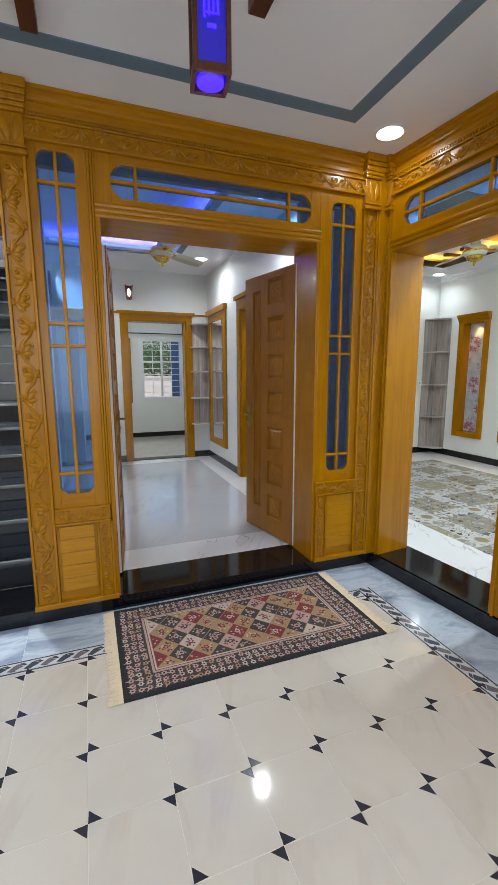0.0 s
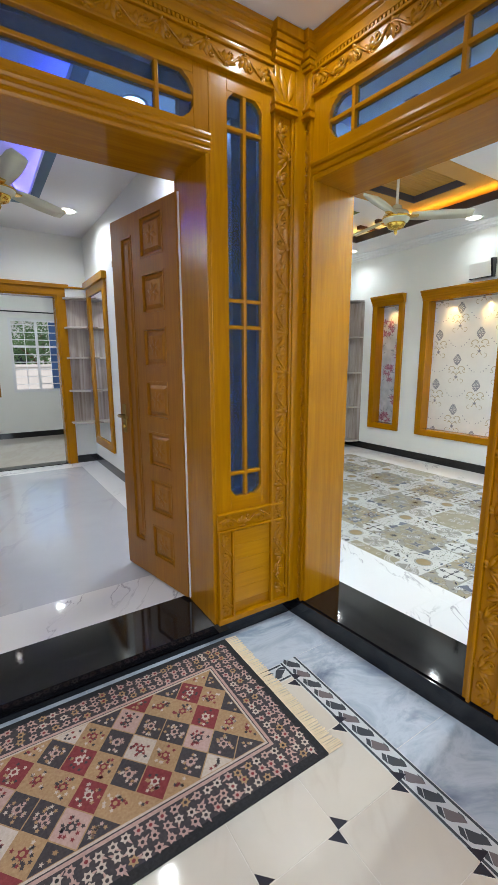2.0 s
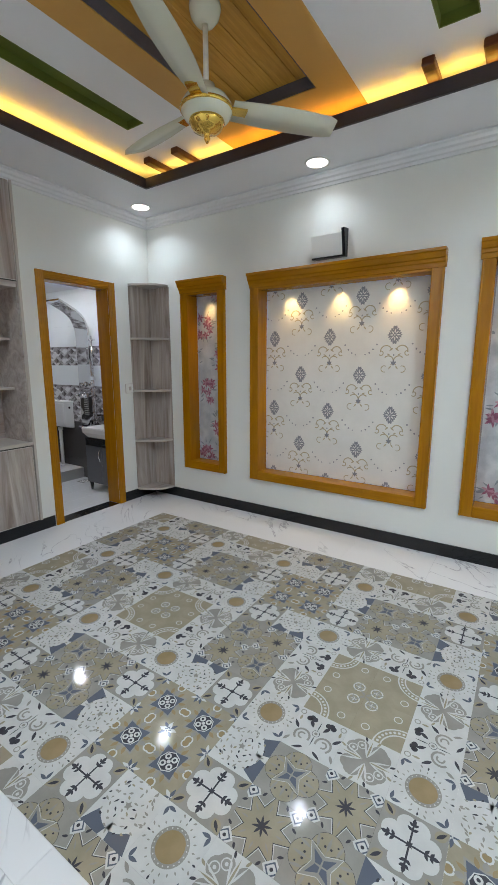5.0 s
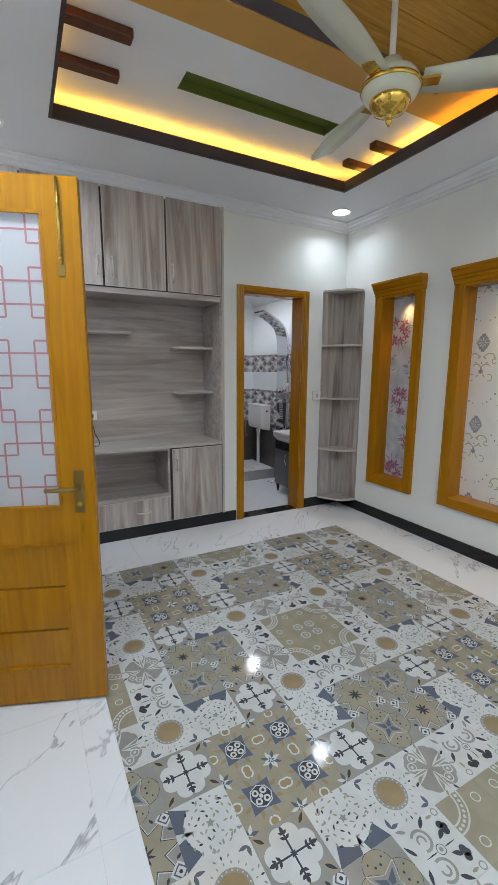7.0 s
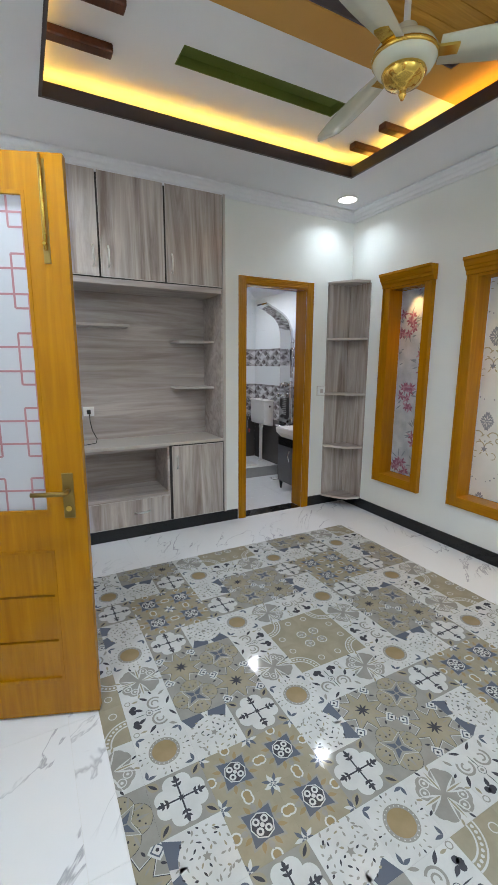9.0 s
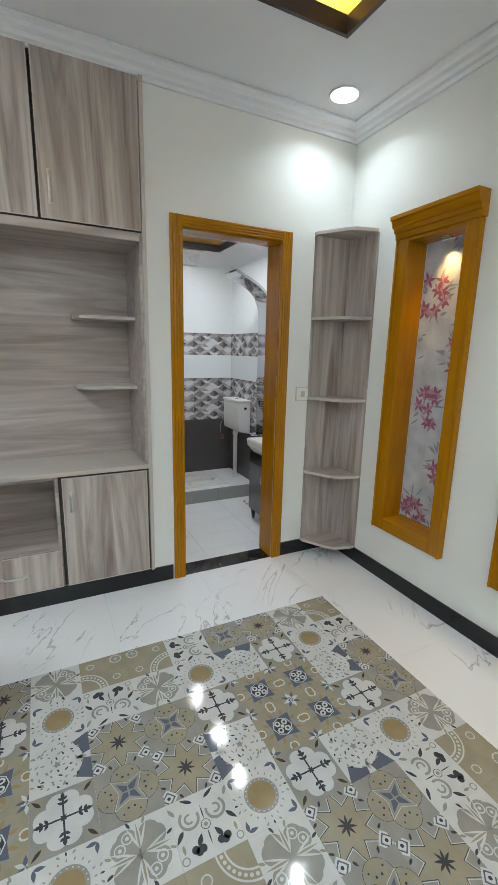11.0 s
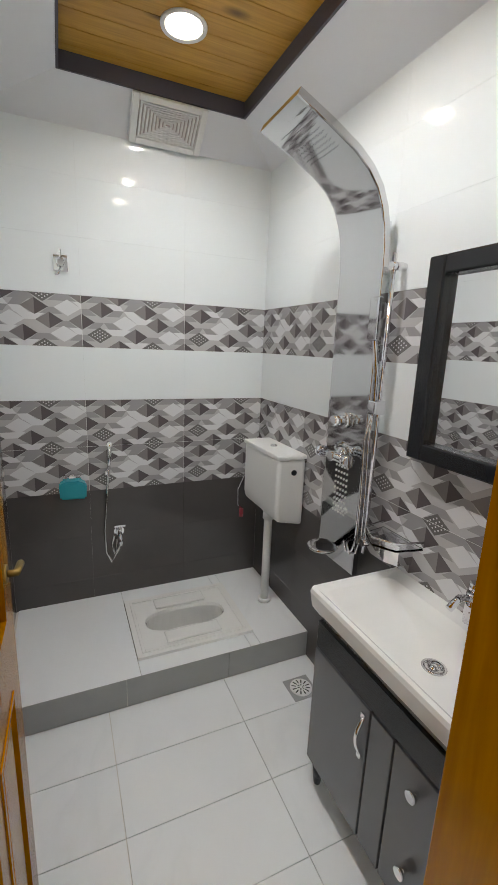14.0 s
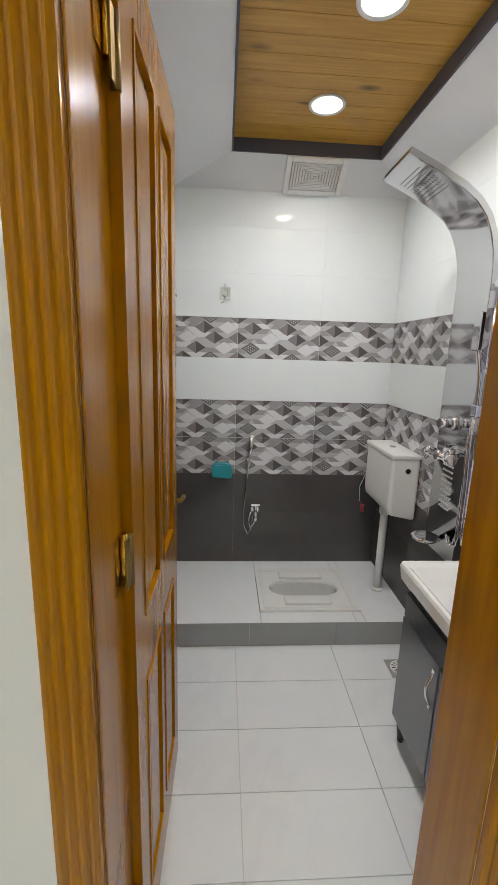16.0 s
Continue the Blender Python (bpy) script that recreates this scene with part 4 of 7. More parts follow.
# ---- bedroom: wall unit over the niche, switches ----
th = thing("wall_speaker", "small silver and black wall unit, tilted, fixed above the damask niche", "wall unit", (E, 3.15, 2.38))
bm = bmesh.new()
prism(bm, [(-.001, -.085), (-.001, .085), (-.07, .07), (-.035, -.085)], 1, -.13, .13)
part("body", bm, PLASTIC, th, "silver grey face")
bm = bmesh.new()
prism(bm, [(-.001, -.10), (-.001, .11), (-.09, .095), (-.045, -.10)], 1, -.155, -.131)
box(bm, -.045, -.13, -.10, -.001, .13, -.087)
part("end_cap", bm, DARKP, th, "black end cap")


def switch(x, y, z, turn, name="light_switch", label="white plastic light switch on the painted wall"):
    th = thing(name, label, "switch", (x, y, z), turn)
    # thin grey layer round the plate stands for its shadow on the wall
    board(th, "backing", -.050, -.003, -.049, .050, 0, .049, LAM_EDGE, "grey rim for the plate's shadow", 0)
    board(th, "plate", -.046, -.014, -.045, .046, -.003, .045, PLASTIC, "", .004)
    board(th, "rocker", -.016, -.018, -.02, .016, -.014, .02, LAM_EDGE, "", .002)


switch(5.463, N, 1.20, 0)
# skirting, end to end
simple("skirting", BLACK, [(W, N - .012, 0, 4.52, N - .001, .10), (5.334, N - .012, 0, E - .012, N - .001, .10), (E - .012, S, 0, E - .001, N - .012, .10), (W + .001, 4.78, 0, W + .012, N - .012, .10), (W + .001, 2.5, 0, W + .012, 3.6, .10)])


# ---- porch: carved teak surround ----
def leaf3(bm, at, a, b, length, width, turn, rise=.007):
    """A carved leaf with a raised rib."""
    c, s = math.cos(radians(turn)), math.sin(radians(turn))
    n = 5
    rows = []
    for k in range(n + 1):
        t = k / n
        w = width / 2 * math.sin(math.pi * min(1, t * .92 + .04)) if 0 < k < n else .0006
        x = length * t
        bend = .25 * length * t * t
        row = []
        for y, h in ((-w, 0), (0, rise * math.sin(math.pi * (t * .8 + .15))), (w, 0)):
            px, py = x, y + bend
            row.append(bm.verts.new(at(a + px * c - py * s, b + px * s + py * c, h)))
        rows.append(row)
    for p, q in zip(rows, rows[1:]):
        for k in range(2):
            bm.faces.new((p[k], p[k + 1], q[k + 1], q[k])).smooth = True


def vine(bm, at, length, width, seed=0):
    """A running scroll along b, from 0 to length, with leaves to both sides."""
    rng = random.Random(seed)
    wave = width * 2.3
    n = max(2, round(length / wave * 2))
    half = length / n
    pts = []
    for k in range(n * 8 + 1):
        b = length * k / (n * 8)
        pts.append(at(.30 * width * math.sin(math.pi * b / half), b, .004))
    tube(bm, pts, width * .06, 6)
    for k in range(n):
        b, s = half * (k + .5), (1 if k % 2 == 0 else -1)
        x = .30 * width * s
        for t, l, w in ((90 + s * 60, .70, .34), (90 + s * 100, .58, .32), (90 + s * 24, .68, .30), (90 + s * 140, .50, .26), (90 - s * 30, .46, .22), (90 - s * 70, .34, .18)):
            leaf3(bm, at, x, b - half * .1, width * l * rng.uniform(.85, 1.1), width * w, t, width * .19)
        q = []
        for j in range(9):
            r, t = width * .17 * (1 - j / 11), radians(90 - s * 90 + s * 42 * j)
            q.append(at(-x * .55 + r * math.cos(t), b + half * .22 + r * math.sin(t), .004))
        tube(bm, q, width * .06, 5)


def wboard(th, name, x0, y0, z0, x1, y1, z1, mat=TEAK_V, bev=.003, label=""):
    bm = bmesh.new()
    box(bm, x0, y0, z0, x1, y1, z1)
    return part(name, bm, mat, th, label, bev)


def carved_post(th, x0, x1, z0, z1, y=0.0, seed=0, mat=TEAK_V):
    """A post with a sunk field that carries a vine."""
    w = x1 - x0
    e = min(.014, w * .14)
    wboard(th, "post", x0 + e, y - .008, z0, x1 - e, y + .06, z1, mat)
    wboard(th, "edge_bead", x0, y - .022, z0, x0 + e, y + .06, z1, mat)
    wboard(th, "edge_bead", x1 - e, y - .022, z0, x1, y + .06, z1, mat)
    bm = bmesh.new()
    xc = (x0 + x1) / 2
    vine(bm, lambda a, b, h: (xc + a, y - .008 - h, z0 + .02 + b), z1 - z0 - .04, w - 2 * e, seed)
    part("carving", bm, mat, th)


def carved_rail(th, x0, x1, z0, z1, y=0.0, seed=0):
    e = min(.012, (z1 - z0) * .16)
    wboard(th, "rail", x0, y - .008, z0 + e, x1, y + .06, z1 - e, TEAK_X)
    wboard(th, "rail_bead", x0, y - .02, z0, x1, y + .06, z0 + e, TEAK_X)
    wboard(th, "rail_bead", x0, y - .02, z1 - e, x1, y + .06, z1, TEAK_X)
    bm = bmesh.new()
    zc = (z0 + z1) / 2
    vine(bm, lambda a, b, h: (x0 + .01 + b, y - .008 - h, zc + a), x1 - x0 - .02, z1 - z0 - 2 * e, seed)
    part("carving", bm, TEAK_X, th)


def lights_panel(th, x0, x1, z0, z1, g0, g1, h0, h1, xs, zs, clip=.035, y=0.0):
    """A teak panel with a glazed field g0..g1 by h0..h1, cut by bars, its outer corners clipped."""
    for b, m in (((x0, z0, g0, z1), TEAK_V), ((g1, z0, x1, z1), TEAK_V), ((g0, z0, g1, h0), TEAK_X), ((g0, h1, g1, z1), TEAK_X)):
        wboard(th, "panel_board", b[0], y, b[1], b[2], y + .05, b[3], m, .0025)
    for x in xs:
        wboard(th, "glazing_bar", x - .009, y + .002, h0, x + .009, y + .04, h1, TEAK_V, .004)
    for z in zs:
        wboard(th, "glazing_bar", g0, y + .004, z - .009, g1, y + .038, z + .009, TEAK_X, .004)
    bm = bmesh.new()
    for sx, cx in ((1, g0), (-1, g1)):
        for sz, cz in ((1, h0), (-1, h1)):
            prism(bm, [(cx, cz), (cx + sx * clip, cz), (cx + sx * clip * .35, cz + sz * clip * .5), (cx, cz + sz * clip * 1.1)], 1, y + .001, y + .045)
    part("corner_piece", bm, TEAK_V, th)
    xb, zb = [g0, *xs, g1], [h0, *zs, h1]
    for a, b in zip(xb, xb[1:]):
        for c, e in zip(zb, zb[1:]):
            wboard(th, "glass_pane", a, y + .022, c, b, y + .027, e, BLUEGLASS, 0, "blue tinted reflective glass")


def moulding(th, name, x0, x1, prof, mat=TEAK_X):
    bm = bmesh.new()
    prism(bm, prof, 0, x0, x1)
    part(name, bm, mat, th)


def crown(y, z0, z1):
    """Cornice profile: stepped out towards the porch."""
    d = z1 - z0
    steps = ((.006, .0), (.008, .10), (.018, .13), (.018, .30), (.010, .34), (.010, .46), (.024, .52), (.026, .60), (.036, .66), (.036, .82), (.046, .86), (.046, 1))
    return [(y + .06, z0)] + [(y - o, z0 + d * t) for o, t in steps] + [(y + .06, z1)]


def flutes(y, z0, z1, n=3, out=.02):
    pts = [(y + .05, z0)]
    for k in range(n):
        a, b = z0 + (z1 - z0) * k / n, z0 + (z1 - z0) * (k + 1) / n
        pts += [(y - out * (k + .6) / n, a + .002), (y - out * (k + 1) / n, (a + b) / 2), (y - out * (k + .6) / n, b - .002)]
    return pts + [(y + .05, z1)]


def capital(th, x0, x1, y=0.0):
    """The carved block and stepped head on a post."""
    w = x1 - x0
    for z0, z1, o in ((2.445, 2.462, .020), (2.462, 2.475, .008), (2.475, 2.49, .016), (2.49, 2.635, .002), (2.635, 2.652, .018), (2.652, 2.672, .026), (2.672, 2.70, .036), (2.70, 2.725, .046), (2.725, PC - .001, .056)):
        wboard(th, "capital_step", x0 - o * .5, y - .024 - o, z0, x1 + o * .5, y + .06, z1, TEAK_V, .004)
    bm = bmesh.new()
    xc = (x0 + x1) / 2
    for s in (-1, 0, 1):
        leaf3(bm, lambda a, b, h: (a, y - .027 - h, b), xc + s * w * .16, 2.50, .12, w * .34, 90 - s * 22, .012)
    part("carving", bm, TEAK_V, th)


PINE_R = wood("knotty_teak_board", (.38, .155, .001), (.52, .235, .003), 0, .32, .8, .2, True)
main = thing("door_surround_main", "carved teak entrance surround with blue glazed sidelights over a black sill", "door surround", (0, YM, 0), kind="structure")
# side pier by the stairs
carved_post(main, -.165, -.03, .03, 2.445, 0, 1)
lights_panel(main, -.03, .255, .60, 2.53, .012, .195, .68, 2.50, [.104], [.80, 1.52, 1.64, 2.35])
carved_rail(main, -.03, .275, .50, .60, -.004, 2)
carved_post(main, .195, .285, .03, .50, -.004, 3)
wboard(main, "lower_board", -.03, .004, .03, .195, .05, .50, TEAK_X)
for z in (.09, .17, .25, .33, .41):
    wboard(main, "lower_lath", -.012, -.004, z, .18, .01, z + .078, PINE_R, .003)
for k in range(3):
    wboard(main, "reed", .255 + .014 * k, -.012 + .004 * k, .60, .268 + .014 * k, .05, 2.53, TEAK_V, .005)
wboard(main, "base_block", -.17, -.026, 0, .30, .06, .03, TEAK_X)
# pier in the corner
lights_panel(main, 1.668, 1.99, .60, 2.53, 1.757, 1.937, .672, 2.47, [1.847], [.79, 1.50, 1.62, 2.335])
carved_post(main, 1.99, 2.105, .03, 2.445, 0, 4)
carved_rail(main, 1.668, 2.07, .50, .60, -.004, 5)
carved_post(main, 1.668, 1.76, .03, .50, -.004, 6)
wboard(main, "lower_board", 1.76, .004, .03, 1.99, .05, .50, TEAK_X)
for z in (.09, .17, .25, .33, .41):
    wboard(main, "lower_lath", 1.762, -.004, z, 1.988, .01, z + .079, PINE_R, .002)
wboard(main, "corner_post", 2.105, -.03, 0, 2.175, .06, PC - .001, TEAK_V)
wboard(main, "base_block", 1.664, -.026, 0, 2.11, .06, .03, TEAK_X)
# jamb linings and head of the entrance
for x0, x1 in ((.285, .31), (1.65, 1.668)):
    wboard(main, "jamb", x0, .0, 0, x1, .34, 2.235)
    for a, b, c, e in (((-.155, 0, .285, .62), (-.155, .62, -.0, 2.54), (.21, .62, .285, 2.54), (-.155, 2.54, .285, PC - .05)) if x0 < 1 else ((1.668, 0, 2.16, .62), (1.668, .62, 1.75, 2.54), (1.945, .62, 2.16, 2.54), (1.668, 2.54, 2.16, PC - .05))):
        wboard(main, "pier_back", a, .29, b, c, .34, e)
wboard(main, "head", .285, .0, 2.205, 1.668, .34, 2.235, TEAK_X)
wboard(main, "head_back", .285, .29, 2.235, 1.668, .34, 2.30, TEAK_X)
wboard(main, "top_back", -.155, .29, 2.56, 2.16, .34, PC - .001, TEAK_X)
moulding(main, "head_moulding", .285, 1.668, flutes(0, 2.205, 2.28))
lights_panel(main, .295, 1.668, 2.25, 2.53, .375, 1.60, 2.315, 2.485, [.505, 1.445], [2.40], .05)
carved_rail(main, .30, 1.99, 2.53, 2.635, -.004, 7)
carved_rail(main, -.03, .30, 2.53, 2.635, -.004, 8)
bm = bmesh.new()
for k in range(92):
    box(bm, -.02 + k * .018, -.018, 2.640, -.02 + k * .018 + .011, 0, 2.654)
part("dentils", bm, TEAK_X, main)
moulding(main, "cornice", -4.0, 2.165, crown(0, 2.64, PC - .001))
capital(main, 1.99, 2.105)
capital(main, -.165, -.03)
# over the stair opening
lights_panel(main, -1.6, -.165, 2.25, 2.53, -1.5, -.25, 2.31, 2.475, [-1.36, -.38], [2.395], .05)
moulding(main, "head_moulding", -1.6, -.165, flutes(0, 2.17, 2.25))
wboard(main, "head", -1.6, 0, 2.15, -.165, .34, 2.17, TEAK_X)
carved_rail(main, -1.6, -.165, 2.53, 2.635, -.004, 9)
wboard(main, "outer_pier", -1.75, -.02, 0, -1.6, .34, 2.64)

side = thing("door_surround_bedroom", "carved teak surround of the bedroom doorway with blue glazed transom", "door surround", (0, 0, 0), kind="structure")
side.matrix_world = SW @ pose(0, .010, 0)
carved_post(side, .018, .114, .0, 2.445, 0, 11)
wboard(side, "jamb", .114, -.01, 0, .128, .295, 2.20)
wboard(side, "jamb", 1.015, -.01, 0, 1.035, .295, 2.20)
wboard(side, "head", .128, -.01, 2.18, 1.015, .295, 2.20, TEAK_X)
moulding(side, "head_moulding", .116, 1.035, flutes(-.002, 2.18, 2.265))
lights_panel(side, .114, 1.035, 2.265, 2.53, .21, .95, 2.315, 2.485, [.34, .81], [2.40], .05, -.004)
carved_post(side, 1.035, 1.155, .0, 2.445, 0, 12)
carved_rail(side, .114, 1.035, 2.53, 2.635, -.006, 13)
wboard(side, "frieze_back", .0, .03, 2.54, 1.155, .06, PC - .001, TEAK_X)
bm = bmesh.new()
for k in range(54):
    box(bm, .02 + k * .0185, -.018, 2.640, .02 + k * .0185 + .011, 0, 2.654)
part("dentils", bm, TEAK_X, side)
moulding(side, "cornice", .0, 2.6, crown(0, 2.64, PC - .001))
capital(side, .018, .114)
capital(side, 1.035, 1.155)
for k, z in enumerate([.0, .24, .50, .76, 1.02, 1.28, 1.54, 1.80, 2.06, 2.32]):
    wboard(side, "lath", 1.155, .0, z, 2.6, .05, z + (.238 if k == 0 else .258), PINE_R, .006)
wboard(side, "frieze_board", 1.155, 0, 2.58, 2.6, .05, PC - .001, TEAK_X)
wboard(side, "door_head_lining", .128, .28, 2.20, 1.015, .295, 2.28, TEAK_X)

# entrance door leaves
LEAF_PANELS = [(.12, .14 + .29 * k, .34, .35 + .29 * k) for k in range(7)]
for nm, at, turn, k in (("entrance_door", (1.655, 2.31, .015), 102, 0), ("entrance_door", (.325, 2.31, .015), 84, 1)):
    th = thing(nm, "reddish-brown teak entrance door leaf with seven carved square panels, standing open", "door", at, turn, group="entrance door leaves")
    panel_leaf(th, .66, 2.13, .044, LEAF_PANELS + [(.43, .20, .55, 2.02)], WALNUT, WALNUT, True, .014)
    bm = bmesh.new()
    for x0, z0, x1, z1 in LEAF_PANELS:
        for s in (-1, 1):
            for t in range(0, 360, 60):
                leaf3(bm, lambda a, b, h, s=s: (a, s * (.021 + h), b), (x0 + x1) / 2, (z0 + z1) / 2, .055, .03, t, .006)
    part("carving", bm, WALNUT, th)
    handle(th, .61, 1.0, .022, 1)
    handle(th, .61, 1.0, -.022, -1)
    for z in (.25, .8, 1.75, 1.95):
        hinge(th, 0, 0, z)
    # white strip added for the bright wall that shows through the hinge gap
    wboard(th, "weather_strip", -.012, -.014, 0, -.004, .014, 2.13, PLASTIC, 0, "white strip for light showing in the hinge gap")

# ---- porch: rug ----
R_NAVY, R_WINE, R_TAN, R_CREAM, R_ROSE, R_BLK = (speckled(n, a, b, .95, 90, strength=.3) for n, a, b in (
    ("navy_wool", (.035, .030, .036), (.065, .055, .06)), ("wine_wool", (.16, .02, .025), (.24, .045, .05)), ("tan_wool", (.30, .18, .09), (.42, .27, .15)),
    ("cream_wool", (.44, .36, .30), (.56, .47, .40)), ("dusty_rose_wool", (.38, .24, .21), (.50, .34, .30)), ("black_wool", (.012, .012, .014), (.025, .025, .03))))
rug = thing("rug", "small oriental rug with diamond lattice lying before the black sill", "rug", (.98, 1.604, PZ))
RX, RY = .72, .393
bm = bmesh.new()
box(bm, -RX, -RY, 0, RX, RY, .009, 5)
d = Draw(bm, lambda a, b, h: (a, b, .009 + h), .0005)
d.poly([(-RX + .03, -RY + .03), (RX - .03, -RY + .03), (RX - .03, RY - .03), (-RX + .03, RY - .03)], 0, 1)
rng = random.Random(8)
ix, iy = RX - .150, RY - .140
for r0, r1, mi in ((0, 0, 4), (.012, .012, 0), (.016, .016, 3), (.024, .024, 2)):
    d.poly([(-ix + r0, -iy + r1), (ix - r0, -iy + r1), (ix - r0, iy - r1), (-ix + r0, iy - r1)], mi, 2 + (mi == 0) + 2 * (mi == 3) + 3 * (mi == 2))
nx, ny = 34, 19
for i in range(nx + 1):
    for j in range(ny + 1):
        x, y = -RX + .045 + i * (2 * RX - .09) / nx, -RY + .045 + j * (2 * RY - .09) / ny
        if abs(x) > ix + .01 or abs(y) > iy + .01:
            x, y = x + rng.uniform(-.004, .004), y + rng.uniform(-.004, .004)
            d.star(x, y, .0175, .011, 6, rng.uniform(0, 60), rng.choice((4, 4, 2, 4, 3)), 3)
            d.disc(x, y, .006, rng.choice((0, 1, 5)), 4, 8)
            d.petal(x, y, .03, .008, rng.uniform(0, 360), 4, 2, 4)
fx, fy = ix - .026, iy - .026
dw, dh = 2 * fx / 8, 2 * fy / 3


def clipped(pts, fx, fy):
    """A convex outline cut to a centred rectangle."""
    for axis, v, s in ((0, fx, 1), (0, -fx, -1), (1, fy, 1), (1, -fy, -1)):
        out = []
        for k in range(len(pts)):
            p, q = pts[k], pts[(k + 1) % len(pts)]
            ip, iq = s * (p[axis] - v) <= 0, s * (q[axis] - v) <= 0
            if ip:
                out.append(p)
            if ip != iq:
                t = (v - p[axis]) / (q[axis] - p[axis])
                out.append((p[0] + t * (q[0] - p[0]), p[1] + t * (q[1] - p[1])))
        pts = out
        if not pts:
            return []
    return pts


for i in range(-8, 9):
    for j in range(-4, 5):
        if (i + j) % 2:
            continue
        x, y = i * dw / 2, j * dh / 2
        mi = [(2, 0, 4, 1), (0, 3, 0, 2), (1, 2, 0, 2)][((i - j) // 2) % 3][((i + j) // 2) % 4]
        pts = clipped([(x - dw / 2 + .003, y), (x, y - dh / 2 + .003), (x + dw / 2 - .003, y), (x, y + dh / 2 - .003)], fx, fy)
        if len(pts) < 3:
            continue
        d.poly(pts, mi, 6)
        for k in range(16):
            t, r = rng.uniform(0, 6.3), rng.choice((.35, .62, .8, 1.0))
            px, py = x + r * dw * .26 * math.cos(t), y + r * dh * .26 * math.sin(t)
            if abs(px) < fx - .012 and abs(py) < fy - .012:
                d.star(px, py, .0085, .004, 5, rng.uniform(0, 70), {0: rng.choice((3, 4, 2)), 3: rng.choice((1, 0)), 2: rng.choice((0, 3, 1)), 1: rng.choice((3, 2, 0)), 4: rng.choice((0, 1))}[mi], 7)
        if abs(x) < fx - .02 and abs(y) < fy - .02:
            d.star(x, y, .020, .012, 6, 0, {0: 4, 3: 1, 2: 1, 1: 3, 4: 0}[mi], 8)
            d.disc(x, y, .008, mi, 9, 8)
part("woven_field", bm, [R_NAVY, R_WINE, R_TAN, R_CREAM, R_ROSE, R_BLK], rug)
for s in (-1, 1):
    bm = bmesh.new()
    for k in range(130):
        y = -RY + 2 * RY * k / 129
        l = .062 + rng.uniform(-.004, .006) + .012 * (1 if k < 6 else 0)
        x0, x1 = s * RX, s * (RX + l)
        dy = rng.uniform(-.004, .004)
        v = [bm.verts.new(p) for p in ((x0, y - .0028, .007), (x0, y + .0028, .007), (x1, y + dy + .0026, .003), (x1, y + dy - .0026, .003), (x0, y, .010), (x1, y + dy, .006))]
        for f in ((0, 4, 5, 3), (4, 1, 2, 5), (0, 3, 2, 1), (3, 5, 2)):
            bm.faces.new([v[i] for i in f])
    part("fringe", bm, FRINGE, rug, "cream cotton fringe")

# ---- porch: hanging lantern ----
lan = thing("hanging_lantern", "dark wooden hanging lantern with blue lit panels under the ceiling", "lantern", (.62, .90, 2.285), -8)
for x in (-1, 1):
    for y in (-1, 1):
        wboard(lan, "post", x * .052 - .008, y * .052 - .008, 0, x * .052 + .008, y * .052 + .008, .40, DARKBAR)
for z in (0, .375):
    for a in (-1, 1):
        wboard(lan, "rail", -.045, a * .054 - .007, z, .045, a * .054 + .007, z + .03, DARKBAR)
        wboard(lan, "rail", a * .054 - .007, -.045, z, a * .054 + .007, .045, z + .03, DARKBAR)
BLUE_D = emitter("deep_blue_lit_panel", (.015, .008, .40), .28)
for a in (-1, 1):
    wboard(lan, "pane", -.044, a * .048 - .002, .03, .044, a * .048 + .002, .375, BLUE_D, 0)
    wboard(lan, "pane", a * .048 - .002, -.044, .03, a * .048 + .002, .044, .375, BLUE_D, 0)
bm = bmesh.new()
cyl(bm, (0, 0, .002), .044, .012, 2, 28)
part("lit_disc", bm, BLUE_L, lan)
bm = bmesh.new()
for a, b, w, h in ((-.022, .20, .006, .10), (-.008, .20, .006, .085), (.006, .21, .006, .10), (.020, .20, .006, .075), (0, .165, .05, .006), (.0, .265, .012, .02), (0, .13, .028, .012), (-.03, .24, .01, .01), (.03, .25, .01, .01)):
    box(bm, a - w / 2, -.0535, b - h / 2, a + w / 2, -.0505, b + h / 2)
part("ornament_bars", bm, BLUE_L, lan)
wboard(lan, "top_plate", -.06, -.06, .40, .06, .06, .42, DARKBAR)
bm = bmesh.new()
tube(bm, [(0, 0, .42), (0, 0, PC - 2.285)], .006)
part("stem", bm, DARKBAR, lan)
bl = new("lantern_light", bpy.data.lights.new("lantern_light", "POINT"))
bl.data.energy, bl.data.color, bl.data.shadow_soft_size, bl.location = .6, (.15, .1, 1), .03, (.62, .90, 2.22)

# ---- stairs behind the left opening ----
st = thing("staircase", "black granite staircase with pale grey nosings, rising behind the carved pier", "staircase", (-.9, 2.36, 0), kind="structure")
TREADM = material("grey_tread_top", (.11, .115, .12), .25)
for k in range(15):
    z, y = .185 * k, .27 * k + .0
    bm = bmesh.new()
    box(bm, -.7, y, z, .70, y + .31, z + .183)
    part("step", bm, BLACK, st)
    bm = bmesh.new()
    box(bm, -.7, y - .018, z + .165, .70, y + .01, z + .187)
    part("nosing", bm, TREADM, st, "pale grey nosing", .004)
simple("stair_wall", WALL, [(-1.75, 2.35, 0, -1.6, 7, CZ + 1.5), (-.20, 2.36, 0, -.16, 5.0, CZ + 1.5), (-1.75, 6.6, 0, -.2, 6.75, 4.4), (-1.6, 2.36, 2.3, -.2, 2.5, 4.4), (-1.75, 2.35, 4.4, -.15, 6.75, 4.5)])

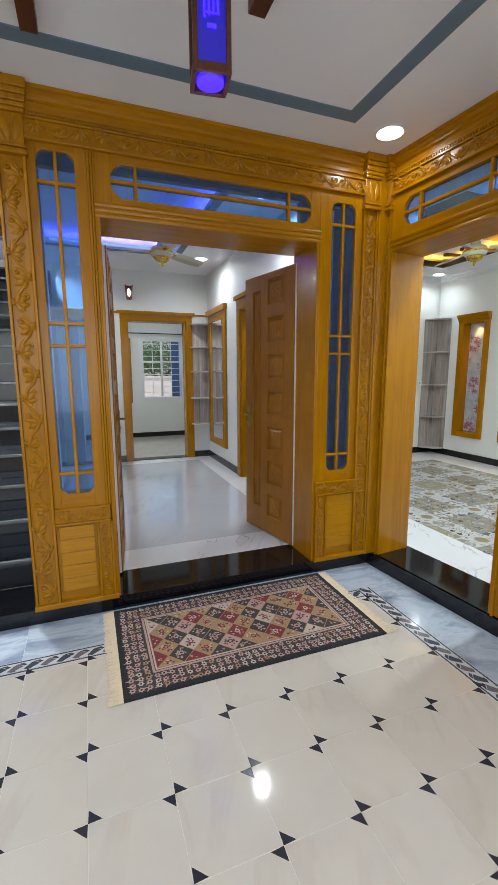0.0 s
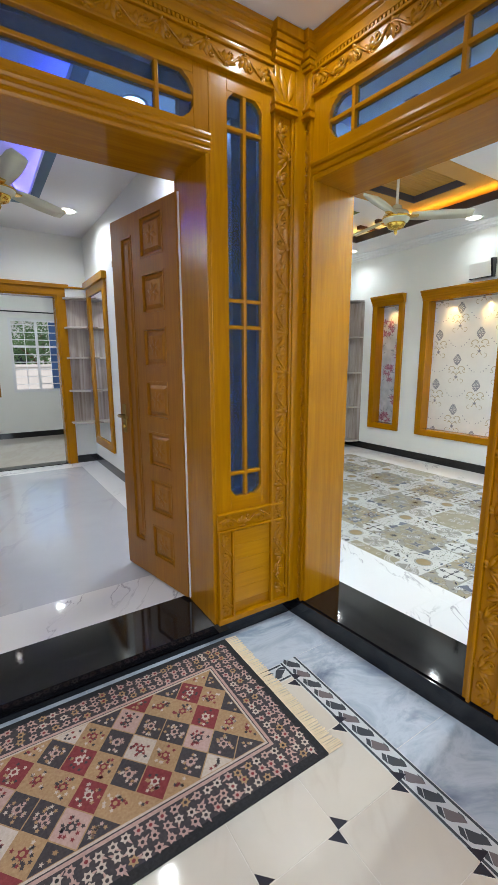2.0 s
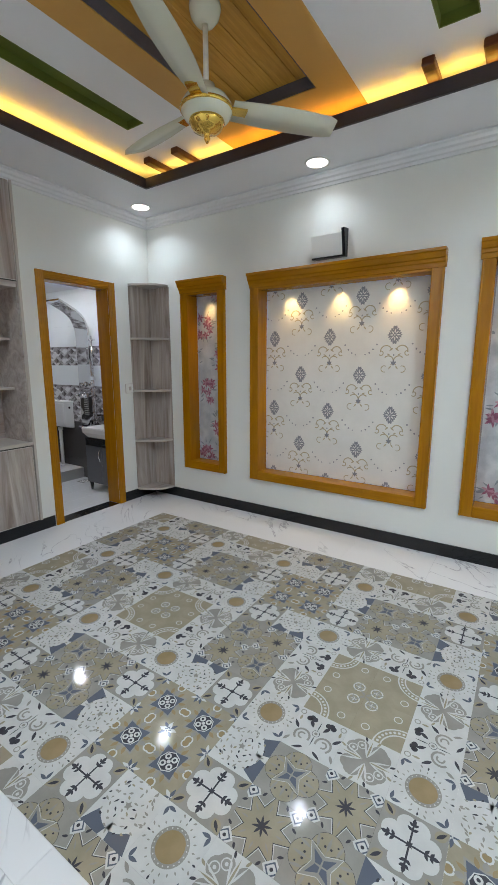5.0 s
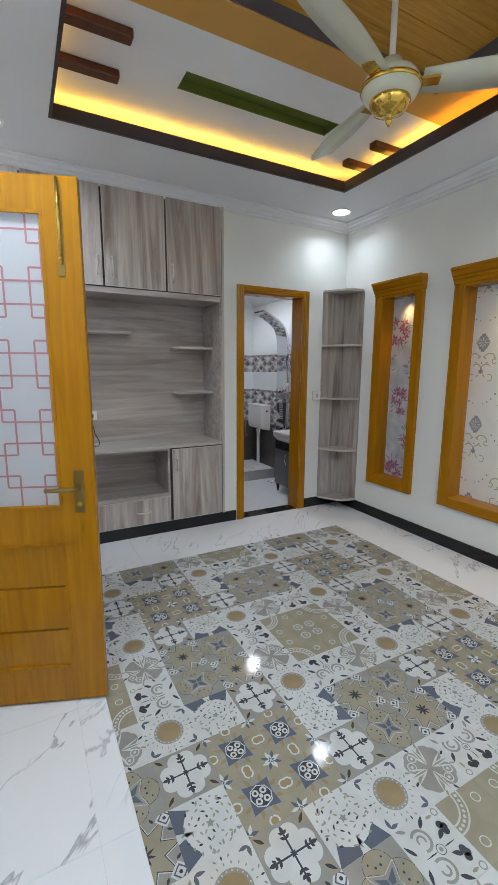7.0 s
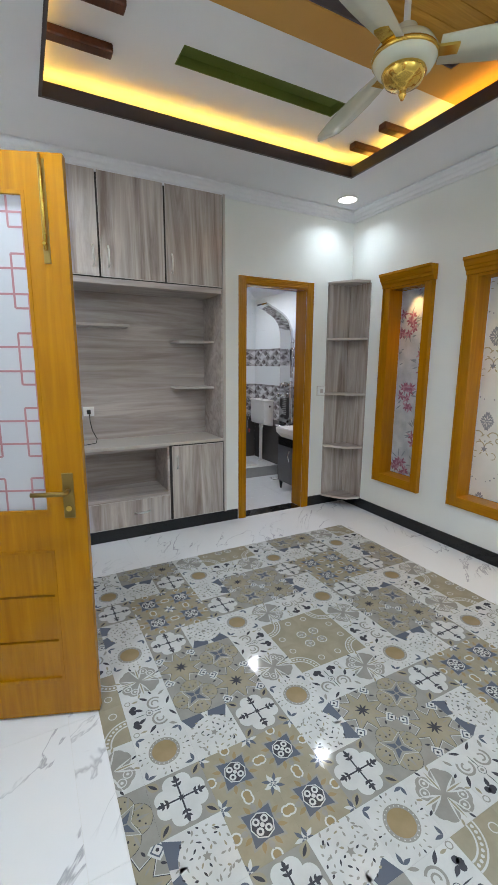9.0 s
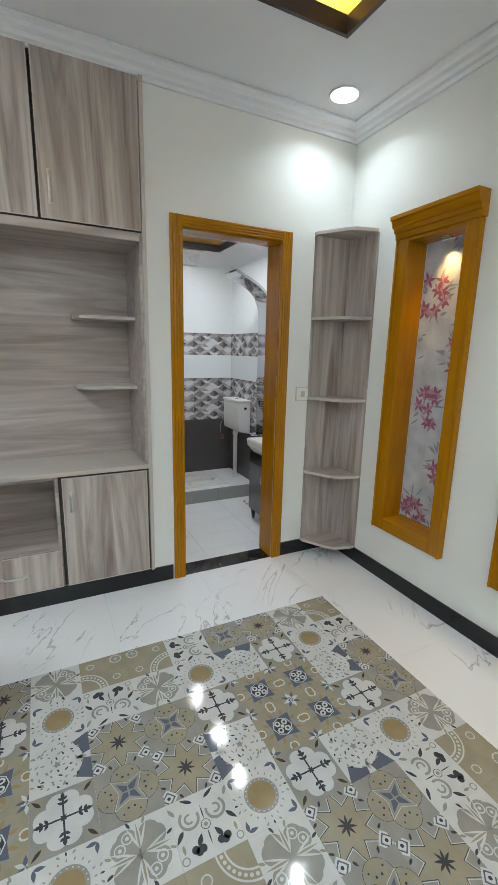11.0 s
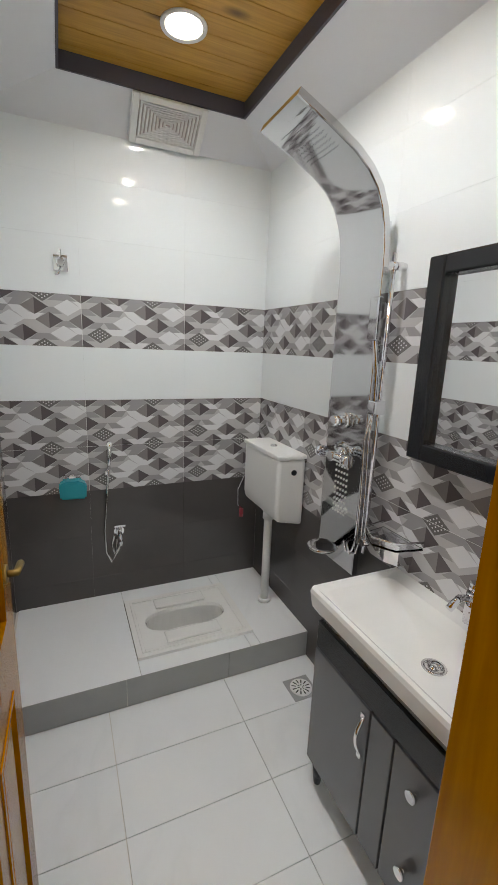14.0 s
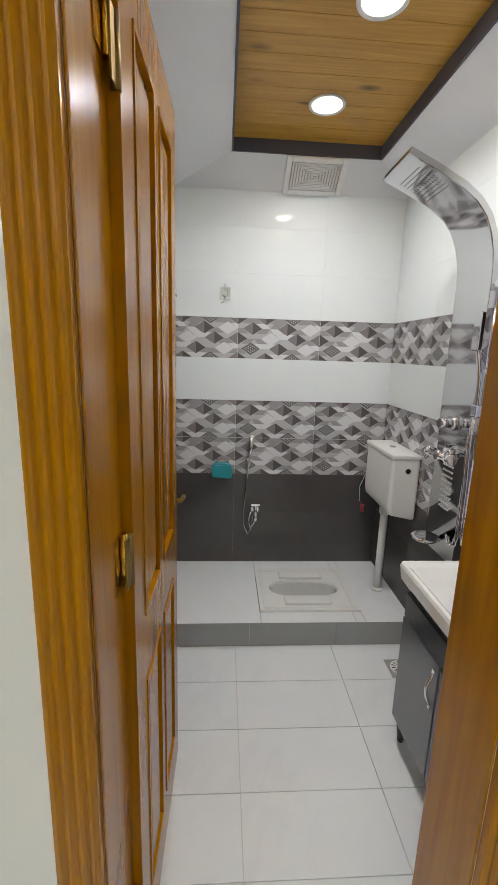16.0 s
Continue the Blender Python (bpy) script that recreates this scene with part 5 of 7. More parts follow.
# ---- lounge ----
def casing_set(x0, x1, z1):
    for a, b in ((x0 - .10, x0), (x1, x1 + .10)):
        simple("casing", TEAK_V, [(a, 6.235, 0, b, 6.26, z1)], label="golden teak door casing")
    simple("casing_head", TEAK_X, [(x0 - .10, 6.235, z1, x1 + .10, 6.26, z1 + .085), (x0 - .14, 6.205, z1 + .085, x1 + .14, 6.26, z1 + .13)], label="golden teak door head with cornice")
    simple("door_jamb", TEAK_V, [(x0, 6.26, 0, x0 + .02, 6.44, z1), (x1 - .02, 6.26, 0, x1, 6.44, z1), (x0 + .02, 6.26, z1 - .02, x1 - .02, 6.44, z1)])


casing_set(.80, 1.70, 2.18)
casing_set(-.42, .28, 2.17)
simple("wall_band", TEAK_X, [(.42, 6.245, 2.27, .66, 6.259, 2.295), (1.84, 6.245, 2.27, 2.045, 6.259, 2.295), (2.045, 6.16, 2.27, 2.059, 6.259, 2.295)], label="thin teak picture rail")
sc = thing("wall_sconce", "small dark tapered wall sconce, lit, on the white lounge wall", "wall light", (.85, 6.255, 2.57))
bm = bmesh.new()
prism(bm, [(-.055, .10), (.055, .10), (.035, -.10), (-.035, -.10)], 1, -.012, -.001)
part("back_plate", bm, DARKBAR, sc)
for s in (-1, 1):
    bm = bmesh.new()
    prism(bm, [(s * .055, .10), (s * .045, .10), (s * .026, -.10), (s * .035, -.10)], 1, -.09, -.012)
    part("side_plate", bm, DARKBAR, sc)
bm = bmesh.new()
lathe(bm, (0, -.045, -.05), [(.012, 0), (.024, .03), (.022, .06), (.006, .10)], 14)
part("bulb", bm, LAMP_W, sc)
mir = thing("framed_wall_mirror", "tall narrow mirror in a golden teak frame on the lounge wall", "mirror", (2.06, 5.68, 0))
for b in ((-.03, -.44, .28, -.001, -.33, 2.25), (-.03, .33, .28, -.001, .44, 2.25), (-.03, -.33, .28, -.001, .33, .38), (-.03, -.33, 2.15, -.001, .33, 2.25), (-.06, -.47, 2.25, -.001, .47, 2.33)):
    wboard(mir, "frame", *b)
wboard(mir, "mirror_glass", -.012, -.33, .38, -.002, .33, 2.15, MIRROR, 0)
ls = thing("corner_shelf", "tall greige laminate corner shelf in the lounge corner", "shelf", (2.06, 6.26, .55))
wboard(ls, "back_panel", -.30, -.012, 0, -.001, -.001, 1.6, LAMV)
wboard(ls, "back_panel", -.012, -.10, 0, -.001, -.012, 1.6, LAMV)
for z in (0, .42, .84, 1.22, 1.58):
    bm = bmesh.new()
    prism(bm, [(-.013, -.013), (-.30, -.013), (-.29, -.08), (-.2, -.2), (-.08, -.28), (-.013, -.09)], 2, z, z + .02)
    part("shelf_board", bm, LAM_EDGE, ls)
fan("ceiling_fan", (1.03, 4.30), 38, CZ + .17, .42)
# far room: window, curtain rod, framed niche
win = thing("window_1", "white framed window with white grille bars", "window", (1.74, 8.9, 0), kind="structure")
for b in ((-.44, .82, -.39, 2.12), (.39, .82, .44, 2.12), (-.39, .82, .39, .87), (-.39, 2.07, .39, 2.12), (-.02, .87, .02, 2.07), (-.39, 1.62, .39, 1.65)):
    wboard(win, "window_frame", b[0], .02, b[1], b[2], .08, b[3], ALLU, .002)
for k in range(9):
    wboard(win, "grille_bar", -.39, -.012, .96 + .13 * k, .39, -.002, .974 + .13 * k, ALLU, 0)
for x in (-.2, .0, .2):
    wboard(win, "grille_bar", x - .006, -.004, .87, x + .006, .004, 2.07, ALLU, 0)
wboard(win, "blind", .22, .085, .87, .40, .09, 2.07, material("blue_blind_cloth", (.06, .14, .35), .7), 0, "blue blind")
rod = thing("curtain_rod", "thin dark curtain rod above the window, bare", "curtain rod", (1.66, 8.84, 2.22))
bm = bmesh.new()
tube(bm, [(-.62, 0, 0), (.58, 0, 0)], .011)
tube(bm, [(-.5, 0, 0), (-.5, .055, 0)], .007)
tube(bm, [(.5, 0, 0), (.5, .055, 0)], .007)
part("rod", bm, DARKP, rod)
nf = thing("framed_wall_niche", "golden teak framed wall niche in the far room, pale inside", "wall niche", (.94, 8.9, 0))
for b in ((-.15, .75, -.08, 2.12), (.08, .75, .15, 2.12), (-.08, .75, .08, .84), (-.08, 2.04, .08, 2.12)):
    wboard(nf, "frame", b[0], -.03, b[1], b[2], -.001, b[3])
wboard(nf, "wallpaper", -.08, -.01, .84, .08, -.002, 2.04, WP_CREAM, 0)
# outside the window: a tree over the boundary wall
LEAFM = speckled("garden_leaf", (.035, .085, .02), (.06, .13, .03), .6, 8)
tree = thing("garden_tree", "small leafy green tree behind the boundary wall", "tree", (2.4, 13.2, -.3))
bm = bmesh.new()
cyl(bm, (0, 0, 0), .11, 1.6, 2, 10, .06)
tube(bm, [(0, 0, 1.4), (.5, .2, 2.0)], .04)
tube(bm, [(0, 0, 1.4), (-.6, -.1, 2.1)], .04)
tube(bm, [(0, 0, 1.5), (0, .3, 2.4)], .035)
part("trunk", bm, DARKBAR, tree)
bm = bmesh.new()
rng = random.Random(21)
for k in range(2600):
    c = rng.choice(((.5, .2, 2.0), (-.6, -.1, 2.1), (0, .3, 2.3), (0, 0, 1.9), (-.2, .2, 2.2)))
    p = Vector((c[0] + rng.gauss(0, .33), c[1] + rng.gauss(0, .33), c[2] + rng.gauss(0, .28)))
    u = Vector((rng.gauss(0, 1), rng.gauss(0, 1), rng.gauss(0, 1))).normalized() * .055
    w = u.orthogonal().normalized() * .022
    bm.faces.new([bm.verts.new(q) for q in (p - u, p + w, p + u, p - w)])
part("crown", bm, LEAFM, tree)
hs = thing("neighbour_house", "pale neighbouring house with dark windows", "house", (3, 20, -.3))
wboard(hs, "wall", -6, 0, 0, 6, 4, 3.4, speckled("house_render", (.55, .52, .5), (.62, .6, .58), .8), 0)
for x in (-4, -1.5, 1, 3.5):
    for z in (1.0,):
        wboard(hs, "window", x, -.03, z, x + 1.2, -.001, z + 1.3, DARKP, 0)
wboard(hs, "roof", -6.3, -.5, 3.4, 6.3, 4.2, 3.55, ALLU, 0)


# ---- bathroom: things ----
pan = thing("squat_pan", "white ceramic squat toilet pan set flush in the tiled platform", "squat toilet", (5.29, 6.92, .078))
bm = bmesh.new()
n = 32
outer, rim, lip, deep = [], [], [], []


def slot_pt(t, rx, ry):
    c, s = math.cos(t), math.sin(t)
    return rx * math.copysign(abs(c) ** .7, c), ry * math.copysign(abs(s) ** .8, s)


for k in range(n):
    t = 2 * math.pi * k / n
    c, s = math.cos(t), math.sin(t)
    q = 1 / max(abs(c), abs(s))
    outer.append(bm.verts.new((.279 * c * q, .229 * s * q, .020)))
    a, b = slot_pt(t, .205, .088)
    rim.append(bm.verts.new((a + .0, b, .018)))
    a, b = slot_pt(t, .200, .083)
    lip.append(bm.verts.new((a, b, .004)))
    a, b = slot_pt(t, .222, .100)
    deep.append(bm.verts.new((a, b, -.118)))
low_ = [bm.verts.new((v.co.x, v.co.y, -.002)) for v in outer]
for A, B in ((low_, outer), (outer, rim), (rim, lip), (lip, deep)):
    for k in range(n):
        f = bm.faces.new((A[k], A[(k + 1) % n], B[(k + 1) % n], B[k]))
        f.smooth = False
bm.faces.new(deep)
part("bowl", bm, CERAMIC, pan)
for y in (-.14, .135):
    bm = bmesh.new()
    box(bm, -.135, y - .04, .018, .135, y + .04, .034)
    ob = part("foot_rest", bm, CERAMIC, pan, bevel=.008)
bm = bmesh.new()
for b in ((-.255, -.205, -.24, .205), (.24, -.205, .255, .205), (-.24, -.205, .24, -.19), (-.24, .19, .24, .205)):
    box(bm, b[0], b[1], .019, b[2], b[3], .024)
part("raised_rim", bm, CERAMIC, pan, bevel=.002)

cis = thing("cistern", "white plastic flush cistern with downpipe, fixed to the tiled wall", "cistern", (5.80, 6.92, .085), 0)
bm = bmesh.new()
prism(bm, [(.028, .52), (-.115, .55), (-.125, .60), (-.125, .865), (.028, .865)], 1, -.20, .20)
bmesh.ops.bevel(bm, geom=bm.edges[:], offset=.018, segments=3, affect="EDGES", profile=.5)
part("tank", bm, PLASTIC, cis)
bm = bmesh.new()
box(bm, -.13, -.205, .862, .028, .205, .885)
part("lid", bm, PLASTIC, cis, bevel=.006)
bm = bmesh.new()
cyl(bm, (-.05, .0, .885), .018, .006, 2, 18)
part("flush_button", bm, CHROME, cis)
bm = bmesh.new()
cyl(bm, (-.04, -.206, .80), .014, .004, 1, 16)
part("side_cap", bm, DARKP, cis)
bm = bmesh.new()
tube(bm, [(-.06, 0, .53), (-.06, 0, .0)], .022, 14)
part("downpipe", bm, PLASTIC, cis)
bm = bmesh.new()
cyl(bm, (-.06, 0, .0), .036, .018, 2, 18)
part("foot_collar", bm, PLASTIC, cis)
bm = bmesh.new()
cyl(bm, (-.06, 0, .49), .030, .04, 2, 18)
part("pipe_collar", bm, PLASTIC, cis)
bm = bmesh.new()
tube(bm, [(-.08, .19, .70), (-.10, .25, .66), (-.115, .30, .56), (-.10, .33, .45), (-.07, .34, .42)], .006)
part("supply_hose", bm, CHROME, cis, "thin white supply hose")
bm = bmesh.new()
cyl(bm, (-.075, .335, .37), .013, .05, 2, 12)
cyl(bm, (-.075, .32, .395), .008, .03, 1, 10)
part("stop_valve", bm, material("red_valve_knob", (.35, .04, .05), .4), cis, "small red stop valve")

# shower panel: a steel sheet that curves out overhead
sp = thing("shower_panel", "tall polished steel shower panel curving out from the tiled wall", "shower panel", (5.83, 6.37, 0))
prof = [(-.055, .60), (-.055, 1.20), (-.055, 1.74), (-.057, 1.80), (-.064, 1.86), (-.080, 1.92), (-.106, 1.975), (-.145, 2.02), (-.20, 2.06), (-.30, 2.11), (-.415, 2.16)]
prof = [(x + .0, z) for x, z in prof]
bm = bmesh.new()
W2 = .125
fr, bk = [], []
for k, (x, z) in enumerate(prof):
    a, b = prof[max(k - 1, 0)], prof[min(k + 1, len(prof) - 1)]
    tx, tz = b[0] - a[0], b[1] - a[1]
    l = math.hypot(tx, tz)
    nx_, nz_ = -tz / l, tx / l
    for lst, o in ((fr, 0), (bk, -.022)):
        lst.append([bm.verts.new((x + nx_ * o, y, z + nz_ * o)) for y in (-W2, -W2 * .92, W2 * .92, W2)])
for lst in (fr, bk):
    for p, q in zip(lst, lst[1:]):
        for j in range(3):
            bm.faces.new((p[j], p[j + 1], q[j + 1], q[j])).smooth = True
for p, q, r, s in zip(fr, fr[1:], bk, bk[1:]):
    bm.faces.new((p[0], q[0], s[0], r[0]))
    bm.faces.new((p[3], q[3], s[3], r[3]))
bm.faces.new((*fr[0], *bk[0][::-1]))
bm.faces.new((*fr[-1], *bk[-1][::-1]))
part("panel_sheet", bm, STEEL, sp)
wboard(sp, "wall_box", -.038, -.085, .62, -.004, .085, 1.90, CHROME)
bm = bmesh.new()
for i in range(9):
    for j in range(9):
        t = (i + .5) / 9
        x, z = -.235 - .13 * t, 2.077 + .061 * t
        cyl(bm, (x, -.075 + .01875 * j, z - .004), .0014, .003, 2, 6)
part("nozzles", bm, DARKP, sp, "dark rubber nozzles")
bm = bmesh.new()
for i in range(5):
    for j in range(9):
        cyl(bm, (-.0565, -.036 + .018 * i, .82 + .024 * j), .005, .002, 0, 8)
part("body_jets", bm, PLASTIC, sp, "small pale body jets")
for z in (1.20, 1.06):
    bm = bmesh.new()
    cyl(bm, (-.055, 0, z), .032, -.02, 0, 20)
    cyl(bm, (-.075, 0, z), .020, -.045, 0, 16)
    if z < 1.1:
        cyl(bm, (-.10, -.09, z), .016, .18, 1, 14)
        cyl(bm, (-.10, -.10, z), .024, .03, 1, 14)
        cyl(bm, (-.10, .07, z), .024, .03, 1, 14)
    part("valve_knob", bm, CHROME, sp)
bm = bmesh.new()
lathe(bm, (-.118, 0, .675), [(.02, -.010), (.055, -.006), (.064, .004), (.058, .010), (.04, .006), (.01, .004)], 26)
tube(bm, [(-.055, 0, .668), (-.11, 0, .668)], .011)
part("soap_dish", bm, CHROME, sp)
hr = thing("hand_shower_rail", "chrome shower rail with hand shower beside the steel panel", "shower rail", (5.83, 6.20, 0))
bm = bmesh.new()
tube(bm, [(-.05, 0, .72), (-.05, 0, 1.78)], .008, 12)
part("rail", bm, CHROME, hr)
for z in (.76, 1.74):
    bm = bmesh.new()
    cyl(bm, (-.062, 0, z), .014, .058, 0, 12)
    part("bracket", bm, CHROME, hr)
bm = bmesh.new()
box(bm, -.085, -.02, 1.25, -.035, .02, 1.30)
part("slider", bm, CHROME, hr, bevel=.006)
bm = bmesh.new()
box(bm, -.115, -.022, 1.50, -.095, .022, 1.64)
tube(bm, [(-.10, 0, 1.52), (-.075, 0, 1.40), (-.07, 0, 1.28)], .011)
part("hand_shower", bm, STEEL, hr, bevel=.004)
for off in (.018, .040):
    bm = bmesh.new()
    tube(bm, [(-.07, 0, 1.28), (-.065, off, 1.15), (-.055, off, .95), (-.052, off, .78), (-.055, .02 + off, .70), (-.06, .05 + off, .68), (-.06, .07 + off, .72)], .005, 8)
    part("hose", bm, CHROME, hr)
shf = thing("glass_soap_shelf", "clear corner soap shelf with a chrome rim beside the shower rail", "shelf", (5.83, 6.06, .83))
bm = bmesh.new()
prism(bm, [(-.002, -.09), (-.10, -.07), (-.14, 0), (-.10, .08), (-.002, .10)], 2, 0, .008)
part("glass_plate", bm, CLEAR, shf)
bm = bmesh.new()
tube(bm, [(-.002, -.09, .03), (-.10, -.07, .03), (-.14, 0, .03), (-.10, .08, .03), (-.002, .10, .03)], .004)
prism(bm, [(-.002, -.05), (-.06, -.045), (-.08, 0), (-.06, .05), (-.002, .06)], 2, -.07, -.002)
part("rim_rail", bm, CHROME, shf)

# mirror with a dark frame
mr = thing("bathroom_mirror", "mirror in a deep black frame on the tiled wall", "mirror", (5.83, 5.655, 1.44))
for b in ((-.045, -.40, -.305, -.001, -.34, .305), (-.045, .34, -.305, -.001, .40, .305), (-.045, -.34, -.305, -.001, .34, -.25), (-.045, -.34, .25, -.001, .34, .305)):
    wboard(mr, "frame", b[0], b[1], b[2], b[3], b[4], b[5], DARKP, .006)
wboard(mr, "mirror_glass", -.014, -.34, -.25, -.004, .34, .25, MIRROR, 0)

# vanity: grey lacquered cabinet, white basin
van = thing("vanity_cabinet", "grey gloss vanity cabinet on short black legs under the basin", "cabinet", (5.66, 5.76, FZ))
VX, VY = .165, .295
wboard(van, "carcass", -VX + .016, -VY, .10, VX, VY, .55, VANITY, .002)
wboard(van, "top_band", -VX + .004, -VY, .552, VX, VY, .648, DARKP, .002, "near-black glossy band")
for k, (y0, y1) in enumerate(((.014, .295), (-.078, .012), (-.295, -.080))):
    b = wboard(van, "door" if k != 1 else "filler_panel", -VX, y0 + .002, .105, -VX + .015, y1 - .002, .548, VANITY, .003)
bm = bmesh.new()
pts = [(-VX - .002 - .020 * math.sin(math.pi * k / 8), .036, .39 + .015 * k) for k in range(9)]
tube(bm, pts, .006)
box(bm, -VX - .006, .028, .375, -VX + .001, .044, .393)
box(bm, -VX - .006, .028, .507, -VX + .001, .044, .525)
part("handle", bm, CHROME, van, "curved chrome handle")
for z in (.245, .486):
    bm = bmesh.new()
    cyl(bm, (-VX - .026, -.168, z), .015, .010, 0, 16)
    cyl(bm, (-VX - .018, -.168, z), .007, .020, 0, 12)
    part("knob", bm, CHROME, van, "round chrome knob")
for x, y in ((-VX + .035, VY - .03), (-VX + .035, -VY + .03), (VX - .04, VY - .03), (VX - .04, -VY + .03)):
    bm = bmesh.new()
    cyl(bm, (x, y, 0), .012, .10, 2, 14, .024)
    part("leg", bm, DARKP, van)
bas = thing("basin", "white ceramic rectangular basin with a chrome drain, on the grey vanity", "basin", (5.66, 5.76, FZ + .65))
bm = bmesh.new()
ox, oy, zt = .195, .32, .115


def rrect(rx, ry, r, z, dx=0.0, dy=0.0, m=6):
    out = []
    for cx, cy, a0 in ((rx - r, ry - r, 0), (-rx + r, ry - r, 90), (-rx + r, -ry + r, 180), (rx - r, -ry + r, 270)):
        for k in range(m):
            t = radians(a0 + 90 * k / (m - 1))
            out.append(bm.verts.new((cx + r * math.cos(t) + dx, cy + r * math.sin(t) + dy, z)))
    return out


loops = [rrect(ox - .045, oy - .05, .02, 0), rrect(ox - .006, oy - .006, .02, zt - .06), rrect(ox, oy, .02, zt - .012), rrect(ox - .004, oy - .004, .02, zt), rrect(ox - .018, oy - .018, .02, zt),
         rrect(ox - .055, oy - .038, .03, zt - .008, -.025), rrect(ox - .075, oy - .08, .03, zt - .055, -.02), rrect(ox - .10, oy - .16, .04, zt - .085, -.01), rrect(.03, .03, .02, zt - .09, 0)]
for A, B in zip(loops, loops[1:]):
    for k in range(len(A)):
        bm.faces.new((A[k], A[(k + 1) % len(A)], B[(k + 1) % len(A)], B[k])).smooth = A in loops[5:]
bm.faces.new(loops[0][::-1])
bm.faces.new(loops[-1])
part("bowl", bm, CERAMIC, bas)
bm = bmesh.new()
lathe(bm, (0, -.03, zt - .091), [(.030, 0), (.034, .005), (.024, .008), (.020, .003), (.010, .003), (.008, .008), (.002, .008)], 22)
part("drain", bm, CHROME, bas)
bm = bmesh.new()
cyl(bm, (.155, 0, zt - .01), .020, .10, 2, 16)
tube(bm, [(.155, 0, zt + .07), (.10, 0, zt + .085), (.06, 0, zt + .06)], .011)
cyl(bm, (.155, 0, zt + .09), .016, .03, 2, 14)
part("tap", bm, CHROME, bas)
# floor drain
fd = thing("floor_drain", "round white slotted floor drain in the tiled floor", "drain", (5.695, 6.42, FZ))
bm = bmesh.new()
box(bm, -.062, -.062, -.004, .062, .062, .002)
part("plate", bm, GREY_T, fd)
bm = bmesh.new()
cyl(bm, (0, 0, .002), .05, .004, 2, 28)
part("grate", bm, PLASTIC, fd)
bm = bmesh.new()
for k in range(12):
    a = radians(30 * k)
    v = [bm.verts.new((r * math.cos(a + s), r * math.sin(a + s), .0066)) for r, s in ((.022, -.09), (.043, -.07), (.043, .07), (.022, .09))]
    bm.faces.new(v)
    b = radians(60 * k)
    if k < 6:
        v = [bm.verts.new((r * math.cos(b + s), r * math.sin(b + s), .0066)) for r, s in ((.007, -.2), (.017, -.16), (.017, .16), (.007, .2))]
        bm.faces.new(v)
part("slots", bm, DARKP, fd)
# exhaust grille in the ceiling
ex = thing("exhaust_vent", "white louvred exhaust fan in the sloping bathroom ceiling edge", "vent", (5.265, 7.185, 2.424))
ex.rotation_euler = (radians(-39), 0, 0)
VH = .165
for s, b in enumerate(((-VH, -.10, -VH + .03, .10), (VH - .03, -.10, VH, .10), (-VH + .03, -.10, VH - .03, -.075), (-VH + .03, .075, VH - .03, .10))):
    wboard(ex, "frame", b[0], b[1], -.022, b[2], b[3], -.001, PLASTIC, .004)
wboard(ex, "backing", -VH + .03, -.075, -.006, VH - .03, .075, -.001, LAM_EDGE, 0, "grey recess")
for k in range(8):
    t = .128 - .0155 * k
    q = .070 - .0085 * k
    for b in ((-t, -q, -t + .008, q), (t - .008, -q, t, q), (-t + .008, -q, t - .008, -q + .005), (-t + .008, q - .005, t - .008, q)):
        wboard(ex, "louvre", b[0], b[1], -.018, b[2], b[3], -.008, PLASTIC, 0)
# taps and hooks on the back wall
fa = thing("muslim_shower", "chrome hand spray with hanging hose on the tiled wall", "hand spray", (4.97, 7.27, .30))
bm = bmesh.new()
tube(bm, [(0, -.05, .66), (0, -.045, .58), (-.005, -.03, .52)], .010)
cyl(bm, (0, -.058, .655), .014, .03, 1, 12)
part("spray_head", bm, CHROME, fa)
bm = bmesh.new()
tube(bm, [(-.005, -.03, .52), (-.02, -.03, .35), (-.035, -.03, .18), (-.03, -.035, .06), (-.005, -.04, .0), (.015, -.04, .04), (.025, -.04, .13)], .006)
part("hose", bm, STEEL, fa)
bm = bmesh.new()
cyl(bm, (-.012, -.03, .50), .012, .03, 1, 10)
part("hook", bm, CHROME, fa)
bt = thing("bib_tap", "chrome bib tap with short hose on the charcoal tiles", "tap", (5.01, 7.27, .46))
bm = bmesh.new()
cyl(bm, (0, -.008, 0), .026, .008, 1, 18)
tube(bm, [(0, 0, 0), (0, -.06, 0), (0, -.08, -.02), (0, -.082, -.05)], .012)
cyl(bm, (0, -.05, .01), .008, .035, 2, 10)
box(bm, -.028, -.056, .042, .028, -.044, .052)
part("body", bm, CHROME, bt)
bm = bmesh.new()
tube(bm, [(0, -.082, -.05), (-.03, -.08, -.10), (-.045, -.07, -.05), (-.03, -.06, .0)], .007)
part("hose_loop", bm, CHROME, bt)
so = thing("soap_dispenser", "turquoise plastic soap holder under a chrome bracket on the tiled wall", "soap dispenser", (4.79, 7.27, .73))
bm = bmesh.new()
prism(bm, [(-.06, -.04), (.06, -.045), (.066, .03), (.035, .05), (-.035, .05), (-.064, .035)], 1, -.075, -.012)
bmesh.ops.bevel(bm, geom=bm.edges[:], offset=.008, segments=2, affect="EDGES")
part("holder", bm, TEAL, so)
bm = bmesh.new()
tube(bm, [(-.035, -.03, .06), (.035, -.03, .06)], .007)
cyl(bm, (-.03, -.03, .055), .014, .03, 1, 12)
cyl(bm, (.0, -.04, .06), .016, .04, 1, 12)
cyl(bm, (.03, -.03, .055), .014, .03, 1, 12)
part("bracket", bm, CHROME, so)
